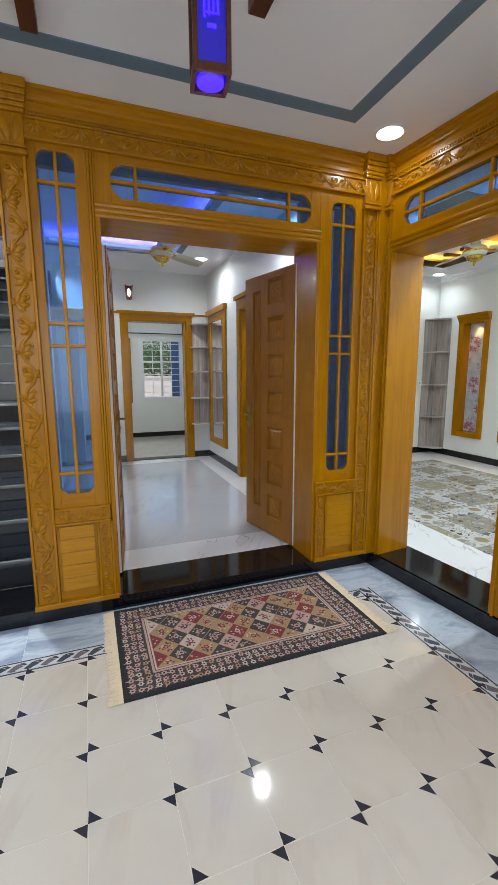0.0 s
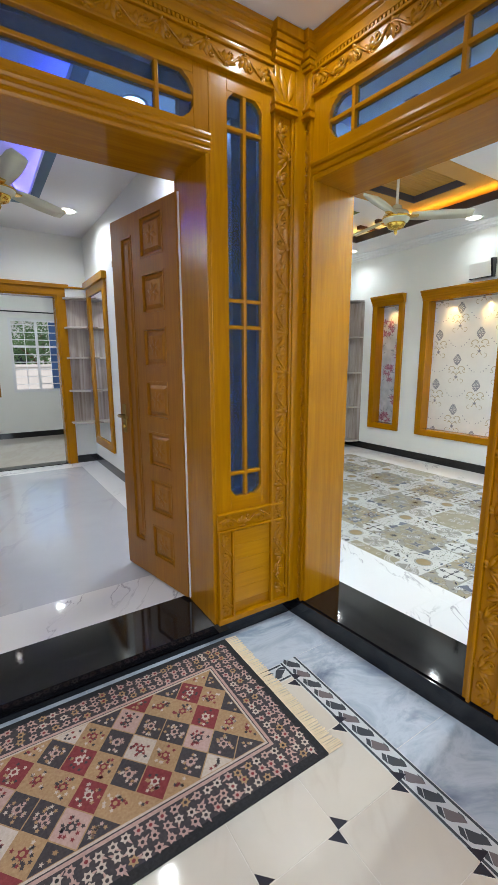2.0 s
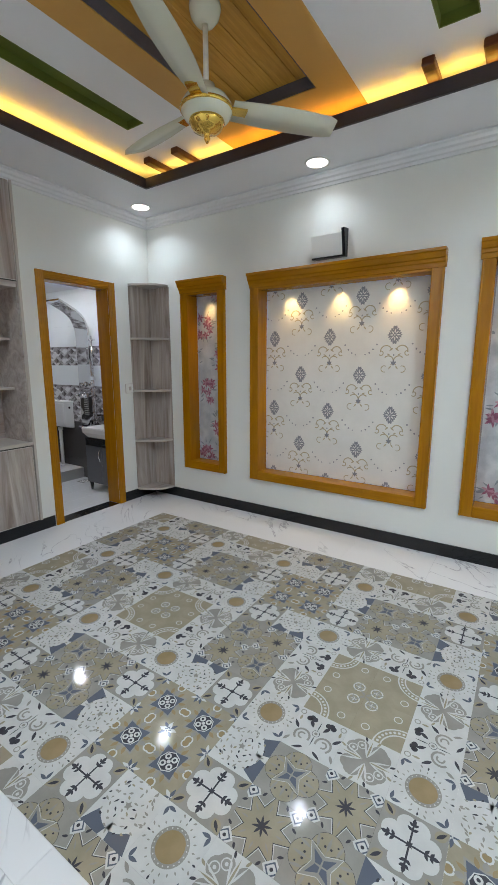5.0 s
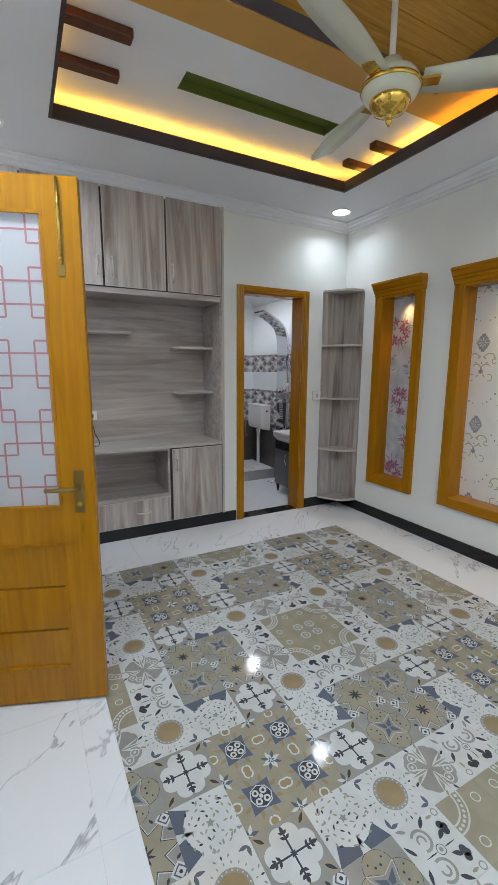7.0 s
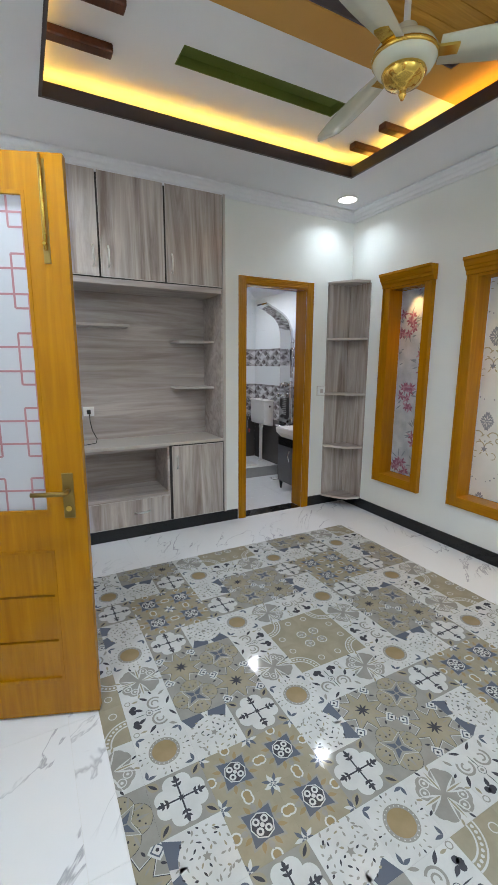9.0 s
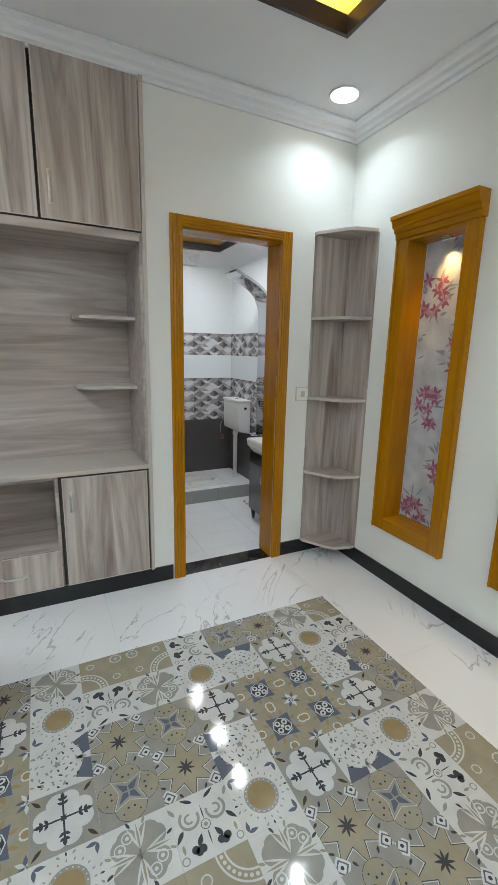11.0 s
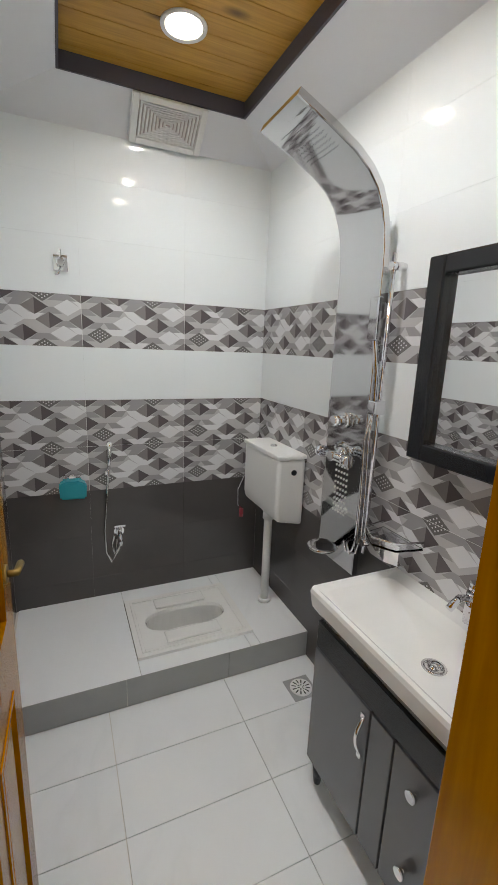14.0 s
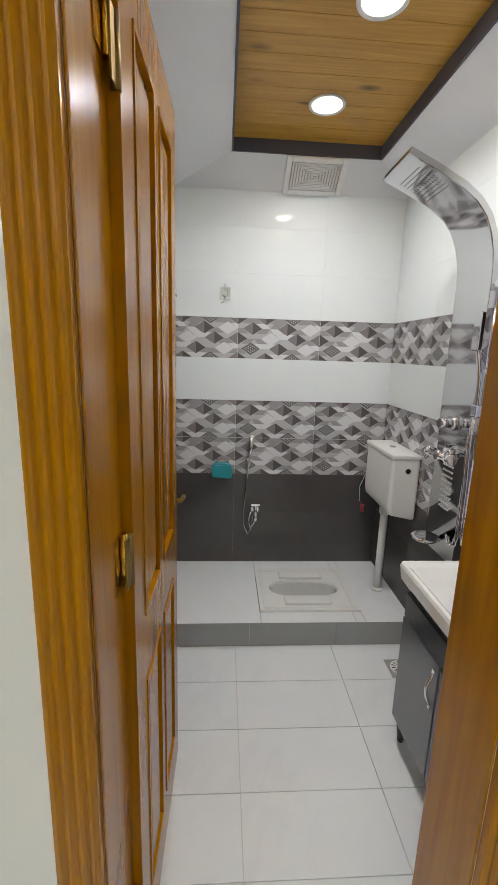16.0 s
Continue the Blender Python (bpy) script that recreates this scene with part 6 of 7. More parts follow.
hk = thing("wall_tap_hook", "small square chrome valve plate with a hook on the white tiles", "hook", (4.79, 7.27, 1.80))
bm = bmesh.new()
box(bm, -.030, -.012, -.035, .030, -.001, .035)
cyl(bm, (0, -.04, 0), .018, .03, 1, 16)
cyl(bm, (0, -.03, .02), .006, .035, 2, 8)
part("plate", bm, CHROME, hk, bevel=.003)
bm = bmesh.new()
tube(bm, [(0, -.03, -.02), (-.01, -.045, -.05), (-.025, -.05, -.055)], .005)
part("hook", bm, CHROME, hk)
tr = thing("towel_ring", "folding chrome towel bracket on the tiled wall beside the door", "towel rail", (BX0, 6.6, 1.78))
bm = bmesh.new()
cyl(bm, (.001, 0, 0), .022, .012, 0, 16)
tube(bm, [(.01, 0, 0), (.06, 0, .0), (.07, .05, -.05), (.07, .16, -.06)], .006)
tube(bm, [(.06, 0, 0), (.06, -.14, .10)], .006)
part("arms", bm, CHROME, tr)


# ---- pieces: tiles of floors and walls, last ----
def piece_mesh(name, mats, build):
    bm = bmesh.new()
    build(bm)
    me = bpy.data.meshes.new(name)
    bm.to_mesh(me)
    bm.free()
    for m in mats:
        me.materials.append(m)
    return me


def lay(me, name, parent, m):
    ob = new(name, me)
    ob.parent = parent
    ob.matrix_basis = m
    return ob


def slab(bm, x0, y0, x1, y1, t=.006, c=.0005, mi=0):
    """A tile with its top at 0 and a small worn chamfer."""
    v = [[bm.verts.new(p) for p in ((x0 + q, y0 + q, z), (x1 - q, y0 + q, z), (x1 - q, y1 - q, z), (x0 + q, y1 - q, z))] for q, z in ((0, -t), (0, -c), (c, 0))]
    for a, b in zip(v, v[1:]):
        for k in range(4):
            bm.faces.new((a[k], a[(k + 1) % 4], b[(k + 1) % 4], b[k])).material_index = mi
    bm.faces.new(v[-1]).material_index = mi


# patterned bedroom floor: eight-inch printed tiles round a lattice of sun discs
P_WHITE, P_TAUPE, P_GREY = speckled("white_glaze", (.45, .45, .44), (.54, .54, .53), .06, 9), speckled("olive_taupe_glaze", (.245, .218, .155), (.31, .278, .205), .06, 9), speckled("warm_grey_glaze", (.22, .212, .19), (.29, .28, .255), .06, 9)
P_BLUE, P_INK, P_OCHRE = material("slate_blue_glaze", (.10, .115, .148), .06), material("ink_glaze", (.055, .055, .065), .06), speckled("ochre_glaze", (.24, .175, .09), (.30, .225, .125), .06, 9)
PM = [P_WHITE, P_TAUPE, P_GREY, P_BLUE, P_INK, P_OCHRE]
T = .2042
H = T / 2


def print_on(kind):
    def build(bm):
        base = {"sun": 0, "cross": 2, "lace": 0, "club": 0, "leaf": 0, "bloom": 1, "rings": 1, "rose": 2, "star": 2}[kind]
        slab(bm, -H + .0002, -H + .0002, H - .0002, H - .0002, c=.0002, mi=base)
        d = Draw(bm, lambda a, b, h: (a, b, h), .00014)
        if kind == "sun":
            for k in range(20):
                t = 18 * k
                d.petal(.070 * math.cos(radians(t)), .070 * math.sin(radians(t)), .011, .005, t, 2, 1, 4)
            d.disc(0, 0, .060, 2, 2, 28)
            for k in range(20):
                t = 2 * math.pi * k / 20
                d.disc(.0535 * math.cos(t), .0535 * math.sin(t), .0026, 0, 3, 6)
            d.disc(0, 0, .047, 5, 3, 28)
            for s in (45, 135, 225, 315):
                x, y = .125 * math.cos(radians(s)), .125 * math.sin(radians(s))
                for a in (-40, 40):
                    d.petal(x, y, .034, .013, s + 180 + a, 3, 1)
            for s in (0, 90, 180, 270):
                for a in (-16, 0, 16):
                    d.petal(.100 * math.cos(radians(s + a)), .100 * math.sin(radians(s + a)), .014, .006, s + 180 + 3 * a, 4 if a == 0 else 2, 1)
        elif kind == "cross":
            for k, s in enumerate((0, 90, 180, 270)):
                for a in (-18, 18):
                    d.disc(.060 * math.cos(radians(s + a)), .060 * math.sin(radians(s + a)), .033, 0, 3 * k + 1 + (a > 0), 20)
                d.disc(.036 * math.cos(radians(s)), .036 * math.sin(radians(s)), .034, 0, 3 * k + 3, 18)
                d.petal(.088 * math.cos(radians(s + 45)), .088 * math.sin(radians(s + 45)), .055, .034, s + 45, 1, 1)
                d.petal(.094 * math.cos(radians(s + 45)), .094 * math.sin(radians(s + 45)), .04, .012, s + 45, 4, 2)
            d.disc(0, 0, .02, 0, 13)
            for s in (0, 90, 180, 270):
                c, q = math.cos(radians(s)), math.sin(radians(s))
                d.rect(.036 * c, .036 * q, .072, .006, 4, 14, s)
                for r, w in ((.046, .034), (.062, .030)):
                    d.petal(r * c, r * q, w * .6, .010, s + 58, 4, 15)
                    d.petal(r * c, r * q, w * .6, .010, s - 58, 4, 16)
                d.petal(.066 * c, .066 * q, .022, .013, s, 4, 17)
            d.star(0, 0, .014, .006, 4, 45, 4, 18)
        elif kind == "lace":
            d.poly([(-H, -H), (H, -H), (.075, -.045), (0, -.075), (-.075, -.045)], 3, 1)
            d.poly([(-.016, -H), (0, -.045), (.016, -H)], 0, 2)
            d.disc(0, .012, .088, 0, 2, 26)
            rng = random.Random(3)
            for k, r in ((6, .020), (10, .042), (16, .066), (20, .086)):
                for q in range(k):
                    t = 360 * q / k + rng.uniform(-6, 6)
                    x, y = r * math.cos(radians(t)), .012 + r * math.sin(radians(t))
                    d.petal(x, y, rng.uniform(.012, .020), rng.uniform(.005, .008), t + rng.choice((60, -60, 100, 20)), rng.choice((4, 2, 2, 1)), 3)
            d.star(0, .012, .016, .008, 5, 18, 2, 4)
            for q in (-1, 1):
                for k in range(4):
                    d.petal(q * (.06 + .01 * k), .085 - .03 * k, .02, .007, 90 + q * (20 + 30 * k), 2, 3)
        elif kind == "club":
            for q in (-1, 1):
                x, y = q * .040, .058
                for a in (-50, 10, 70):
                    t = 90 - q * a
                    d.disc(x + .013 * math.cos(radians(t)), y + .013 * math.sin(radians(t)), .0125, 4, 1 + (a > 0), 10)
                d.petal(x, y, .038, .016, -90 - q * 30, 4, 3)
                d.ring(q * .045, -.030, .026, .035, 2, 1, 14, 90 - q * 140, 90 + q * 110)
                d.ring(q * .045, -.030, .010, .017, 2, 1, 10, 90 - q * 200, 90 + q * 40)
                d.petal(q * .072, -.005, .045, .014, 90 - q * 40, 4, 1)
                d.petal(q * .085, -.055, .040, .012, -90 + q * 30, 2, 1)
                d.petal(q * .02, -.075, .045, .012, -90 + q * 60, 4, 1)
                d.petal(q * .085, .035, .03, .010, 90, 1, 1)
                d.ring(q * .088, .080, .009, .013, 2, 1, 10)
            d.ring(0, .005, .014, .016, 4, 1, 12)
            d.petal(0, .02, .05, .004, 90, 4, 1)
            d.petal(0, -.01, .05, .004, -90, 4, 1)
            d.disc(0, .005, .007, 2, 1, 8)
        elif kind == "leaf":
            for k, s in enumerate((45, 135, 225, 315)):
                c, q = math.cos(radians(s)), math.sin(radians(s))
                d.disc(.062 * c + .013 * q, .062 * q - .013 * c, .032, 2, 1, 16)
                d.disc(.062 * c - .013 * q, .062 * q + .013 * c, .032, 2, 2, 16)
                d.petal(0, 0, .075, .055, s, 2, 3)
                if k % 2:
                    for a in (-16, 16):
                        t = radians(s + a)
                        d.ring(.066 * math.cos(t), .066 * math.sin(t), .014, .018, 0, 4, 14)
                        d.disc(.066 * math.cos(t), .066 * math.sin(t), .006, 0, 4, 8)
            for s in (0, 90, 180, 270):
                for a, l, w, mi in ((-22, .085, .007, 0), (22, .085, .007, 0), (0, .10, .016, 0), (0, .08, .007, 1)):
                    d.petal(.012 * math.cos(radians(s)), .012 * math.sin(radians(s)), l, w, s + a, mi, 5 + (mi == 1))
                for a in (-13, 13):
                    d.petal(.085 * math.cos(radians(s + a)), .085 * math.sin(radians(s + a)), .026, .009, s + 2 * a, 4 if a > 0 else 1, 1)
        elif kind == "bloom":
            d.star(0, 0, .086, .050, 4, 45, 2, 1)
            d.star(0, 0, .074, .044, 4, 45, 3, 2)
            for s in (22, 67, 112, 157, 202, 247, 292, 337):
                d.petal(.05 * math.cos(radians(s)), .05 * math.sin(radians(s)), .034, .015, s, 5, 3)
            d.disc(0, 0, .042, 0, 4, 8)
            d.disc(0, 0, .038, 4, 5, 8)
            for s in (45, 135, 225, 315):
                d.disc(.022 * math.cos(radians(s)), .022 * math.sin(radians(s)), .013, 0, 6, 10)
                d.disc(.022 * math.cos(radians(s)), .022 * math.sin(radians(s)), .006, 4, 7, 8)
            d.disc(0, 0, .008, 0, 7, 8)
            for s in (0, 90, 180, 270):
                c, q = math.cos(radians(s)), math.sin(radians(s))
                d.ring(.094 * c, .094 * q, .014, .020, 0, 2, 12)
                d.disc(.094 * c, .094 * q, .013, 5, 2, 10)
                d.petal(.05 * c, .05 * q, .03, .02, s, 2, 3)
            for a, b in ((1, 1), (1, -1), (-1, 1), (-1, -1)):
                for t in (0, 60, 120, 180, 240, 300):
                    d.petal(a * .096, b * .096, .034, .013, t, 0 if t % 120 else 3, 2)
        elif kind == "rings":
            d.ring(H, H, .075, .081, 0, 1, 16, 180, 270)
            d.ring(H, H, .104, .110, 0, 1, 18, 180, 270)
            for k in range(8):
                t = radians(186 + 11 * k)
                d.disc(H + .0925 * math.cos(t), H + .0925 * math.sin(t), .006, 0, 1, 7)
            d.ring(-.062, -.062, .022, .028, 0, 1, 16)
            d.star(-.062, -.062, .018, .006, 4, 0, 0, 1)
            d.ring(-.05, .055, .014, .018, 0, 1, 12)
            d.ring(.055, -.05, .014, .018, 0, 1, 12)
            d.petal(-.10, -.10, .03, .012, 45, 2, 1)
            for q in range(5):
                d.petal(-.062, -.062, .032, .010, 72 * q, 2, 1)
        elif kind == "rose":
            for k, s in enumerate((0, 90, 180, 270)):
                c, q = math.cos(radians(s)), math.sin(radians(s))
                d.disc(.050 * c, .050 * q, .0535, 4, 2 * k + 1, 22)
                d.disc(.050 * c, .050 * q, .052, 1, 2 * k + 2, 22)
                for a in (-.030, 0, .030):
                    d.petal(.045 * c - a * q, .045 * q + a * c, .048, .010, s + a * 500, 2, 9)
                for a in (-10, 10):
                    d.disc(.058 * math.cos(radians(s + a)), .058 * math.sin(radians(s + a)), .0042, 4, 14, 6)
                    d.disc(.078 * math.cos(radians(s + 2 * a)), .078 * math.sin(radians(s + 2 * a)), .0034, 4, 14, 6)
            d.star(0, 0, .076, .032, 4, 45, 0, 10)
            d.star(0, 0, .072, .030, 4, 45, 2, 11)
            d.star(0, 0, .052, .018, 4, 45, 3, 12)
            d.star(0, 0, .050, .004, 4, 0, 2, 13)
            for a, b in ((1, 1), (1, -1), (-1, 1), (-1, -1)):
                d.star(a * .092, b * .092, .018, .012, 4, 0, 2, 1)
        else:
            d.star(0, 0, .128, .066, 8, 0, 0, 1)
            d.star(0, 0, .122, .062, 8, 0, 4, 2)
            d.star(0, 0, .115, .058, 8, 0, 1, 3)
            for k in range(8):
                d.petal(0, 0, .034, .009, 45 * k + 22, 4, 4)
                d.petal(.05 * math.cos(radians(45 * k)), .05 * math.sin(radians(45 * k)), .03, .006, 45 * k, 2, 4)
            for a, b in ((1, 1), (1, -1), (-1, 1), (-1, -1)):
                d.star(a * .086, b * .086, .032, .024, 4, 0, 0, 5)
                d.star(a * .086, b * .086, .024, .017, 4, 0, 3, 6)
                d.star(a * .086, b * .086, .017, .013, 4, 0, 0, 7)
                d.disc(a * .086, b * .086, .006, 4, 8, 8)
            for s in (0, 90, 180, 270):
                for a in (-30, 30):
                    d.petal(.098 * math.cos(radians(s + a)), .098 * math.sin(radians(s + a)), .022, .009, s - a, 4, 4)
        bmesh.ops.bisect_plane(bm, geom=bm.verts[:] + bm.edges[:] + bm.faces[:], plane_co=(H, 0, 0), plane_no=(1, 0, 0), clear_outer=True)
        bmesh.ops.bisect_plane(bm, geom=bm.verts[:] + bm.edges[:] + bm.faces[:], plane_co=(-H, 0, 0), plane_no=(-1, 0, 0), clear_outer=True)
        bmesh.ops.bisect_plane(bm, geom=bm.verts[:] + bm.edges[:] + bm.faces[:], plane_co=(0, H, 0), plane_no=(0, 1, 0), clear_outer=True)
        bmesh.ops.bisect_plane(bm, geom=bm.verts[:] + bm.edges[:] + bm.faces[:], plane_co=(0, -H, 0), plane_no=(0, -1, 0), clear_outer=True)
        for f in bm.faces:
            if f.normal.z < 0 and len(f.verts) > 2 and abs(f.normal.z) > .9:
                f.normal_flip()
    return build


PRINTS = {k: piece_mesh("print_" + k, PM, print_on(k)) for k in ("sun", "cross", "lace", "club", "leaf", "bloom", "rings", "rose", "star")}
floor = thing("floor", "bedroom floor of printed patchwork tiles in a white veined marble border", "floor", (0, 0, 0), kind="structure")
CXW, CXE, CYS, CYN = 2.975, 5.305, 1.45, 4.615


def cut_mesh(me, x0, y0, x1, y1):
    bm = bmesh.new()
    bm.from_mesh(me)
    for axis, v, sgn in ((0, x0, -1), (0, x1, 1), (1, y0, -1), (1, y1, 1)):
        co, no = [0, 0, 0], [0, 0, 0]
        co[axis], no[axis] = v, sgn
        bmesh.ops.bisect_plane(bm, geom=bm.verts[:] + bm.edges[:] + bm.faces[:], plane_co=co, plane_no=no, clear_outer=True)
    out = bpy.data.meshes.new(me.name + "_cut")
    bm.to_mesh(out)
    bm.free()
    for m in me.materials:
        out.materials.append(m)
    return out


SX, SY = 5.01, 4.315
for gi in range(-1, 12):
    for gj in range(-1, 16):
        cx, cy = SX - T * gi, SY - T * gj
        if cx + H < CXW + .01 or cx - H > CXE - .01 or cy + H < CYS + .01 or cy - H > CYN - .01:
            continue
        ri, rj = gi % 3, gj % 3
        if ri == 0 and rj == 0:
            kind, turn = "sun", 0
        elif ri and rj:
            ci, cj = (gi - ri) // 3, (gj - rj) // 3
            turn = {(1, 1): 180, (2, 1): 270, (1, 2): 90, (2, 2): 0}[(ri, rj)]
            if (ci + cj) % 2:
                kind = "rose" if ri == rj else "star"
                turn = 0
            else:
                kind = "bloom" if ci % 2 == 0 else "rings"
                if kind == "rings":
                    turn = {(1, 1): 0, (2, 1): 90, (1, 2): 270, (2, 2): 180}[(ri, rj)]
        else:
            if rj == 0:
                ci, cj, along, turn = (gi - ri) // 3, gj // 3, ri, 0
                own_even = (ci + cj) % 2 == 0
                cell = (ci, cj) if own_even else (ci, cj - 1)
                flip = own_even
            else:
                ci, cj, along, turn = gi // 3, (gj - rj) // 3, rj, 90
                own_even = (ci + cj) % 2 == 0
                cell = (ci, cj) if own_even else (ci - 1, cj)
                flip = not own_even
            pair = ("cross", "lace") if cell[0] % 2 == 0 else ("club", "leaf")
            kind = pair[(along + flip) % 2]
            turn += 180 * flip
        me = PRINTS[kind]
        m = pose(cx, cy, 0, 0, 0, turn)
        if cx - H < CXW or cx + H > CXE or cy - H < CYS or cy + H > CYN:
            inv = m.inverted()
            a, b = inv @ Vector((max(cx - H, CXW), max(cy - H, CYS), 0)), inv @ Vector((min(cx + H, CXE), min(cy + H, CYN), 0))
            me = cut_mesh(me, min(a.x, b.x), min(a.y, b.y), max(a.x, b.x), max(a.y, b.y))
        lay(me, "tile", floor, m)


def field(parent, mat, x0, y0, x1, y1, px, py, ox, oy, z=0.0, holes=(), gap=.0008, shift=None):
    """Plain tiles on a grid, cut to a rectangle."""
    cache = {}
    i0, i1 = math.floor((x0 - ox) / px), math.ceil((x1 - ox) / px)
    j0, j1 = math.floor((y0 - oy) / py), math.ceil((y1 - oy) / py)
    for i in range(i0, i1):
        for j in range(j0, j1):
            a, b, c, e = max(x0, ox + i * px) + gap, max(y0, oy + j * py) + gap, min(x1, ox + (i + 1) * px) - gap, min(y1, oy + (j + 1) * py) - gap
            if c - a < .015 or e - b < .015:
                continue
            key = (round(c - a, 4), round(e - b, 4))
            if key not in cache:
                cache[key] = piece_mesh("tile", [mat], lambda bm: slab(bm, -key[0] / 2, -key[1] / 2, key[0] / 2, key[1] / 2))
            lay(cache[key], "tile", parent, pose((a + c) / 2, (b + e) / 2, z))


field(floor, WHITE_M, W - .02, CYN, E, N, .6125, .6125, CXE, CYN, gap=.0003)
field(floor, WHITE_M, 2.545, S, E, CYS, .6125, .6125, CXE, CYN, gap=.0003)
field(floor, WHITE_M, CXE, CYS, E, CYN, .6125, .6125, CXE, CYN, gap=.0003)
field(floor, WHITE_M, 2.50, CYS, CXW, 2.08, .6125, .6125, CXE, CYN, gap=.0003)
field(floor, WHITE_M, W - .02, 2.08, CXW, CYN, .6125, .6125, CXE, CYN, gap=.0003)
simple("floor_bed", GROUT, [(W - .02, 2.08, -.06, E, N, -.006), (2.545, S, -.06, E, 2.08, -.006)])

# porch floor: cream tiles with black bow inlays, a twisted border and grey marble
porch = thing("porch_floor", "cream tiled porch floor with black bow inlays and marble border", "floor", (0, 0, 0), kind="structure")
GP, GX, GY = .288, 1.547, 1.003
field(porch, CREAM_T, -2.3, -2.6, 1.835, 1.60, GP, GP, GX, GY, PZ, gap=.0014)


def bow(bm):
    for s in (-1, 1):
        pts = [(0, 0), (s * .046, s * .003), (s * .003, s * .046)]
        lo = [bm.verts.new((x, y, 0)) for x, y in pts]
        hi = [bm.verts.new((x * .97, y * .97, .0006)) for x, y in pts]
        bm.faces.new(hi if (hi[1].co - hi[0].co).cross(hi[2].co - hi[0].co).z > 0 else hi[::-1])
        for k in range(3):
            bm.faces.new((lo[k], lo[(k + 1) % 3], hi[(k + 1) % 3], hi[k]))


bow_me = piece_mesh("bow", [INK], bow)
for i in range(-13, 2):
    for j in range(-11, 3):
        x, y = GX + i * GP, GY + j * GP
        if x < 1.845 and y < 1.60 and x > -2.2:
            lay(bow_me, "bow_inlay", porch, pose(x, y, PZ))
BORD_L, BORD_M, BORD_D = material("border_pale", (.52, .55, .58), .1), material("border_mauve_grey", (.16, .14, .15), .1), material("border_charcoal", (.06, .07, .085), .1)


def border(x0, y0, x1, y1, along_x):
    """One strip: dark edge lines and a row of leaning blocks."""
    def build(bm):
        length = (x1 - x0) if along_x else (y1 - y0)
        w = .10
        d = Draw(bm, (lambda a, b, h: (x0 + a, y0 + b, PZ + h)) if along_x else (lambda a, b, h: (x0 + w - b, y0 + a, PZ + h)), .0003)
        d.poly([(0, 0), (length, 0), (length, w), (0, w)], 0, 0)
        d.poly([(0, .004), (length, .004), (length, .014), (0, .014)], 2, 1)
        d.poly([(0, w - .014), (length, w - .014), (length, w - .004), (0, w - .004)], 2, 1)
        n = int(length / .075)
        for k in range(n):
            a = k * length / n
            d.poly([(a, .030), (a + .028, .022), (a + .074, .052), (a + .046, .076), (a + .032, .070)], 1 if k % 2 else 2, 2)
            d.poly([(a + .046, .078), (a + .075, .055), (a + .09, .062), (a + .07, .080)], 2, 1)
            d.poly([(a + .0, .03), (a + .02, .020), (a + .04, .022), (a + .03, .03)], 2, 1)
    me = piece_mesh("border_strip", [BORD_L, BORD_M, BORD_D], build)
    lay(me, "border_strip", porch, pose(0, 0, 0))


border(-2.3, 1.60, 1.835, 1.70, True)
border(1.835, -2.6, 1.935, 1.70, False)
field(porch, GREY_M, -2.5, 1.70, 2.20, 2.06, .61, .40, 1.62, 1.69, PZ - .0002)
field(porch, GREY_M, 1.935, -3.0, 2.6, 1.70, .70, .61, 1.93, 1.09, PZ - .0002)

# bathroom tiles
bfloor = thing("bath_floor", "glossy white tiled bathroom floor", "floor", (0, 0, 0), kind="structure")
field(bfloor, BATH_T, BX0, BY0, BX1, 6.60, .51, .2575, 4.875, 5.58, FZ, gap=.0014)
pf = thing("bath_platform", "raised tiled platform with white top tiles and grey risers", "platform", (0, 0, 0), kind="structure")
bm = bmesh.new()
for b in ((BX0, 6.607, 5.02, BY1), (5.56, 6.607, BX1, BY1), (5.02, 6.607, 5.56, 6.70), (5.02, 7.14, 5.56, BY1)):
    box(bm, b[0], b[1], FZ - .02, b[2], b[3], .078)
part("core", bm, GROUT, pf)
bm = bmesh.new()
for k in range(3):
    box(bm, BX0 + .46 * k + .001, 6.60, FZ, min(BX0 + .46 * (k + 1), BX1) - .001, 6.606, .0845)
part("riser_tile", bm, GREY_T, pf, "grey riser tiles")
for x0, y0, x1, y1 in ((BX0, 6.60, 5.01, 7.27), (5.01, 7.15, 5.57, 7.27), (5.01, 6.60, 5.57, 6.69), (5.57, 6.60, BX1, 7.27)):
    field(pf, BATH_T, x0, y0, x1, y1, .51, .68, 5.01 if x0 < 5.5 else 5.57, 6.60, .0855, gap=.0012)

# patterned wall tiles: leaning blocks and diamonds
D_PALE, D_MID, D_LIGHT, D_DARK, D_HATCH = material("pale_grey_print", (.50, .49, .495), .08), material("mid_grey_print", (.34, .33, .335), .08), material("white_grey_print", (.70, .70, .71), .08), material("dark_plum_print", (.12, .105, .108), .1), material("hatched_print", (.17, .16, .16), .1)

D_PLUM = material("plum_grey_print", (.24, .22, .22), .08)


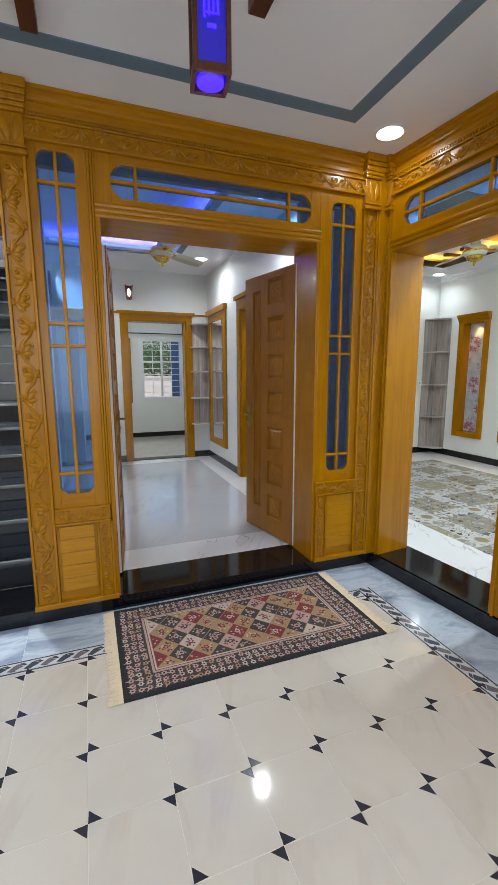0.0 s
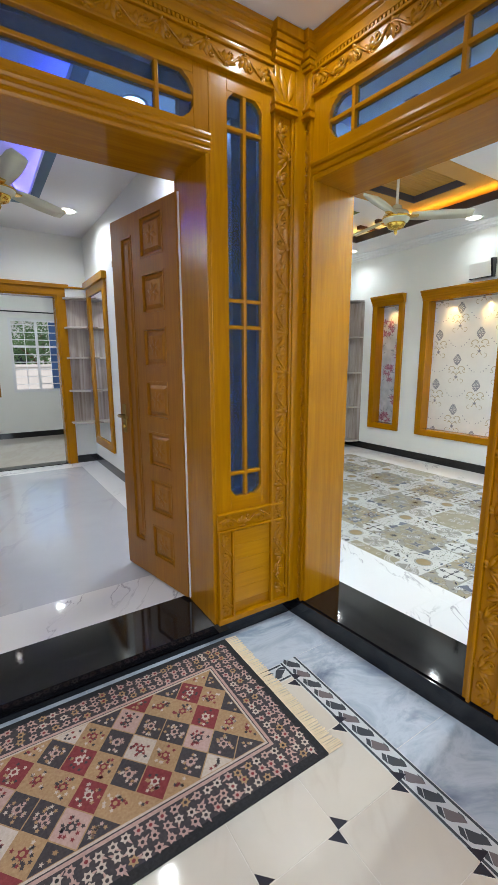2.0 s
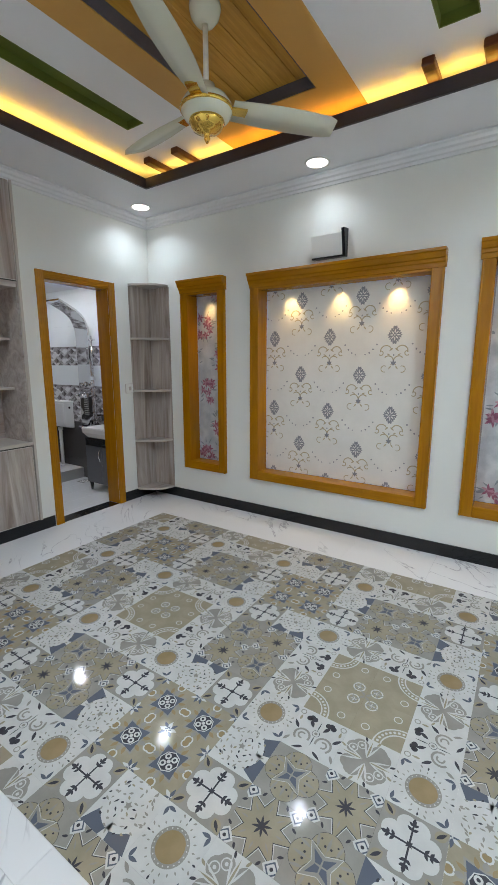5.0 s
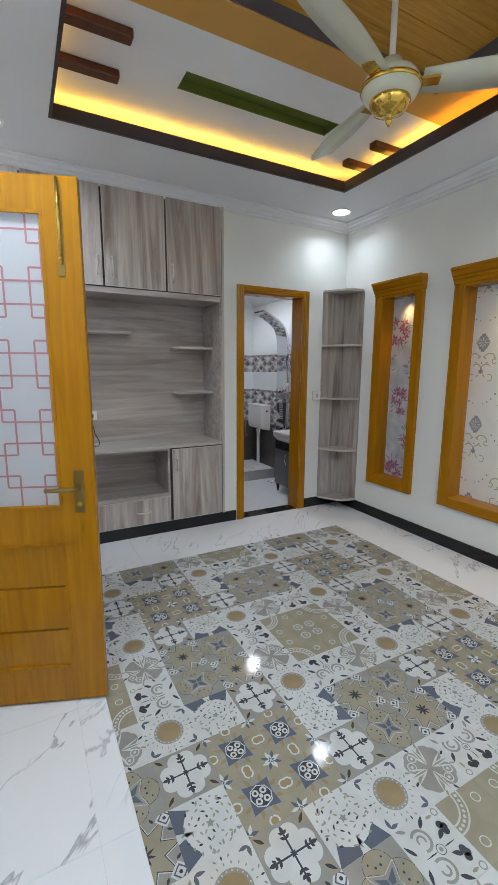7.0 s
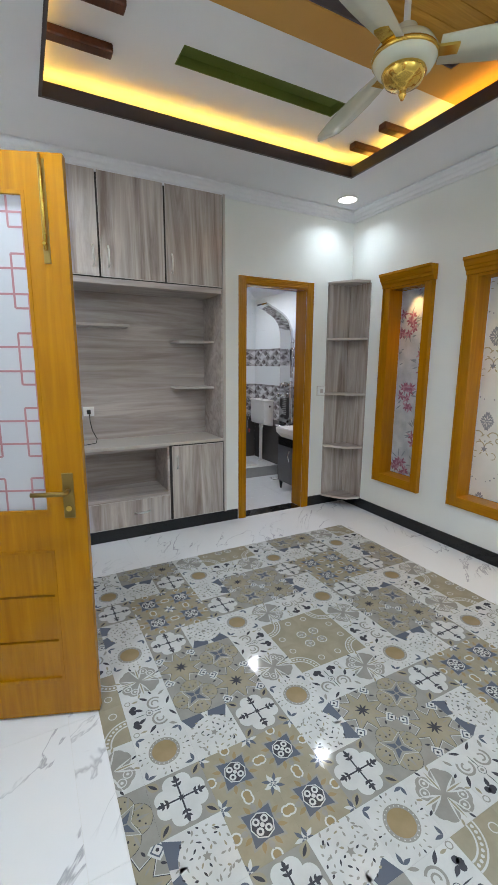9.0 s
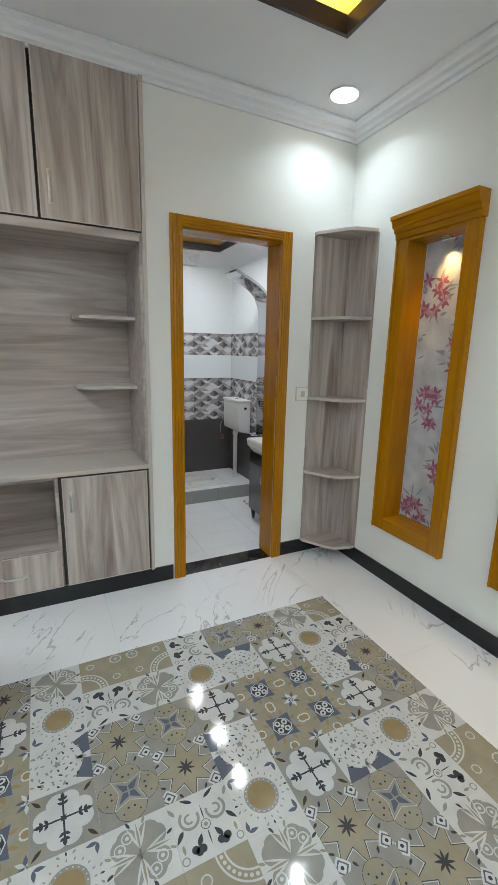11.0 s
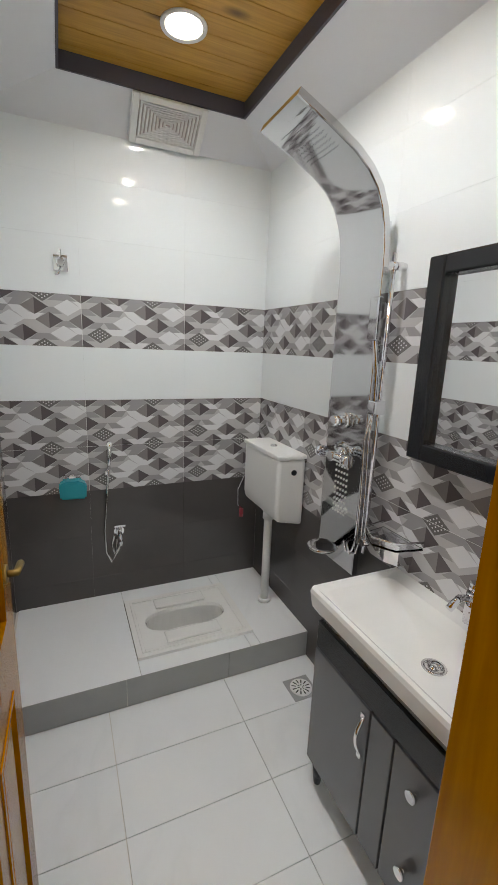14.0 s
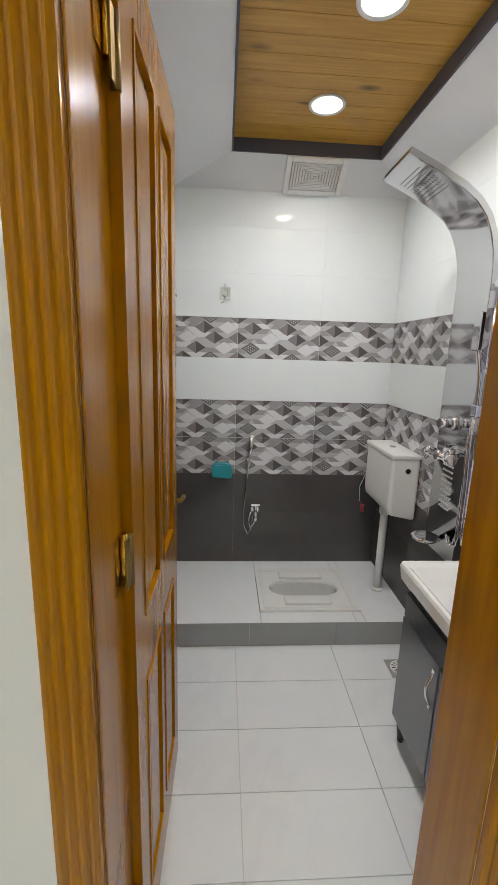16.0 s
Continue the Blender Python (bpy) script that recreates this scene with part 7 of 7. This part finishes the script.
def block_tile(width, height=.2375):
    def build(bm):
        slab(bm, 0, 0, .5, height, .008, .001)
        d = Draw(bm, lambda a, b, h: (a, b, h), .0003)
        pz, w, h = height / 4, .058, .037
        table = [[(0, 3), (.17, 3), (.335, 4)], [(.09, 3), (.30, 3), (.44, 2)], [(.0, 3), (.20, 2), (.36, 3)], [(.08, 4), (.25, 3), (.42, 2)]]
        for r in range(5):
            z, spec = height - pz * r - .0005, table[r % 4]
            xs = sorted((x + .5 * q, k) for x, k in spec for q in (-1, 0, 1, 2))
            for n, ((xa, ka), (xb, kb)) in enumerate(zip(xs, xs[1:])):
                gap = xb - xa
                m = .5 * (xa + xb)
                up, dn = ((2, 1), (0, 1), (2, 0), (0, 1))[(n + r) % 4]
                cuts = [(xa, xb)] if gap < .2 else [(xa, m), (m, xb)]
                for c0, c1 in cuts:
                    l0 = w if c0 == xa else 0
                    l1 = w if c1 == xb else 0
                    d.poly([(c0 + l0, z), (c1 - l1, z), (c1 - .022, z + pz * .5), (c0 + .022, z + pz * .5)], up, 1)
                    d.poly([(c0 + l0, z), (c1 - l1, z), (c1 - .022, z - pz * .5), (c0 + .022, z - pz * .5)], dn, 2)
                    up, dn = (dn, up) if gap > .2 else (up, dn)
            for x, kind in xs:
                d.poly([(x - w, z), (x, z - h), (x + w, z), (x, z + h)], kind, 3)
                if kind == 4:
                    for q in (-.6, -.2, .2, .6):
                        for e in (-.6, -.2, .2, .6):
                            d.star(x + (q + e) * w * .5, z + (q - e) * h * .5, .0034, .0028, 4, 0, 2, 4)
                elif kind == 3:
                    d.poly([(x - w, z), (x, z - h), (x, z + h)], 5, 4)
        for axis, v, sgn in ((0, .0008, -1), (0, width - .0008, 1), (1, .0008, -1), (1, height - .0008, 1)):
            co, no = [0, 0, 0], [0, 0, 0]
            co[axis], no[axis] = v, sgn
            bmesh.ops.bisect_plane(bm, geom=bm.verts[:] + bm.edges[:] + bm.faces[:], plane_co=co, plane_no=no, clear_outer=True)
    return piece_mesh("block_tile", [D_PALE, D_MID, D_LIGHT, D_DARK, D_HATCH, D_PLUM], build)


ROWS_W = [(FZ, .20, 1), (.20, .45, 1), (.45, .70, 1), (.70, .9375, 2), (.9375, 1.175, 2), (1.175, 1.43, 0), (1.43, 1.6675, 2), (1.6675, 1.92, 0), (1.92, 2.17, 0), (2.17, 2.365, 0)]


def tiled_wall(name, at, turn, length, start=0.0):
    th = thing(name, "glossy white bathroom wall tiles with grey block bands over charcoal", "wall", at, turn, kind="structure")
    cache = {}
    for z0, z1, kind in ROWS_W:
        a = -start
        while a < length:
            x0, x1 = max(a, 0), min(a + .5, length)
            if x1 - x0 > .01:
                key = (kind, round(x1 - x0, 3), round(z1 - z0, 3), round(x0 - a, 3))
                if key not in cache:
                    if kind == 2:
                        me = block_tile(.5)
                        if x0 > a or x1 < a + .5:
                            me = cut_mesh(me, x0 - a, -.1, x1 - a, 1)
                    else:
                        me = piece_mesh("wall_tile", [BATH_W if kind == 0 else BATH_D], lambda bm: slab(bm, x0 - a + .0002, .0002, x1 - a - .0002, z1 - z0 - .0002, .008, .00015))
                    cache[key] = me
                lay(cache[key], "wall_tile", th, Matrix.Translation((a, -.0045 + (0 if kind != 2 else 0), z0 - FZ)) @ pose(0, 0, 0, 90))
            a += .5


tiled_wall("bath_wall_north", (BX0, BY1 + .0045, FZ), 0, BX1 - BX0, .12)
tiled_wall("bath_wall_east", (BX1 + .0045, BY1, FZ), -90, BY1 - BY0 - .02, 0.0)
tiled_wall("bath_wall_west", (BX0 - .0045, BY0 + .02, FZ), 90, BY1 - BY0 - .02, .2)
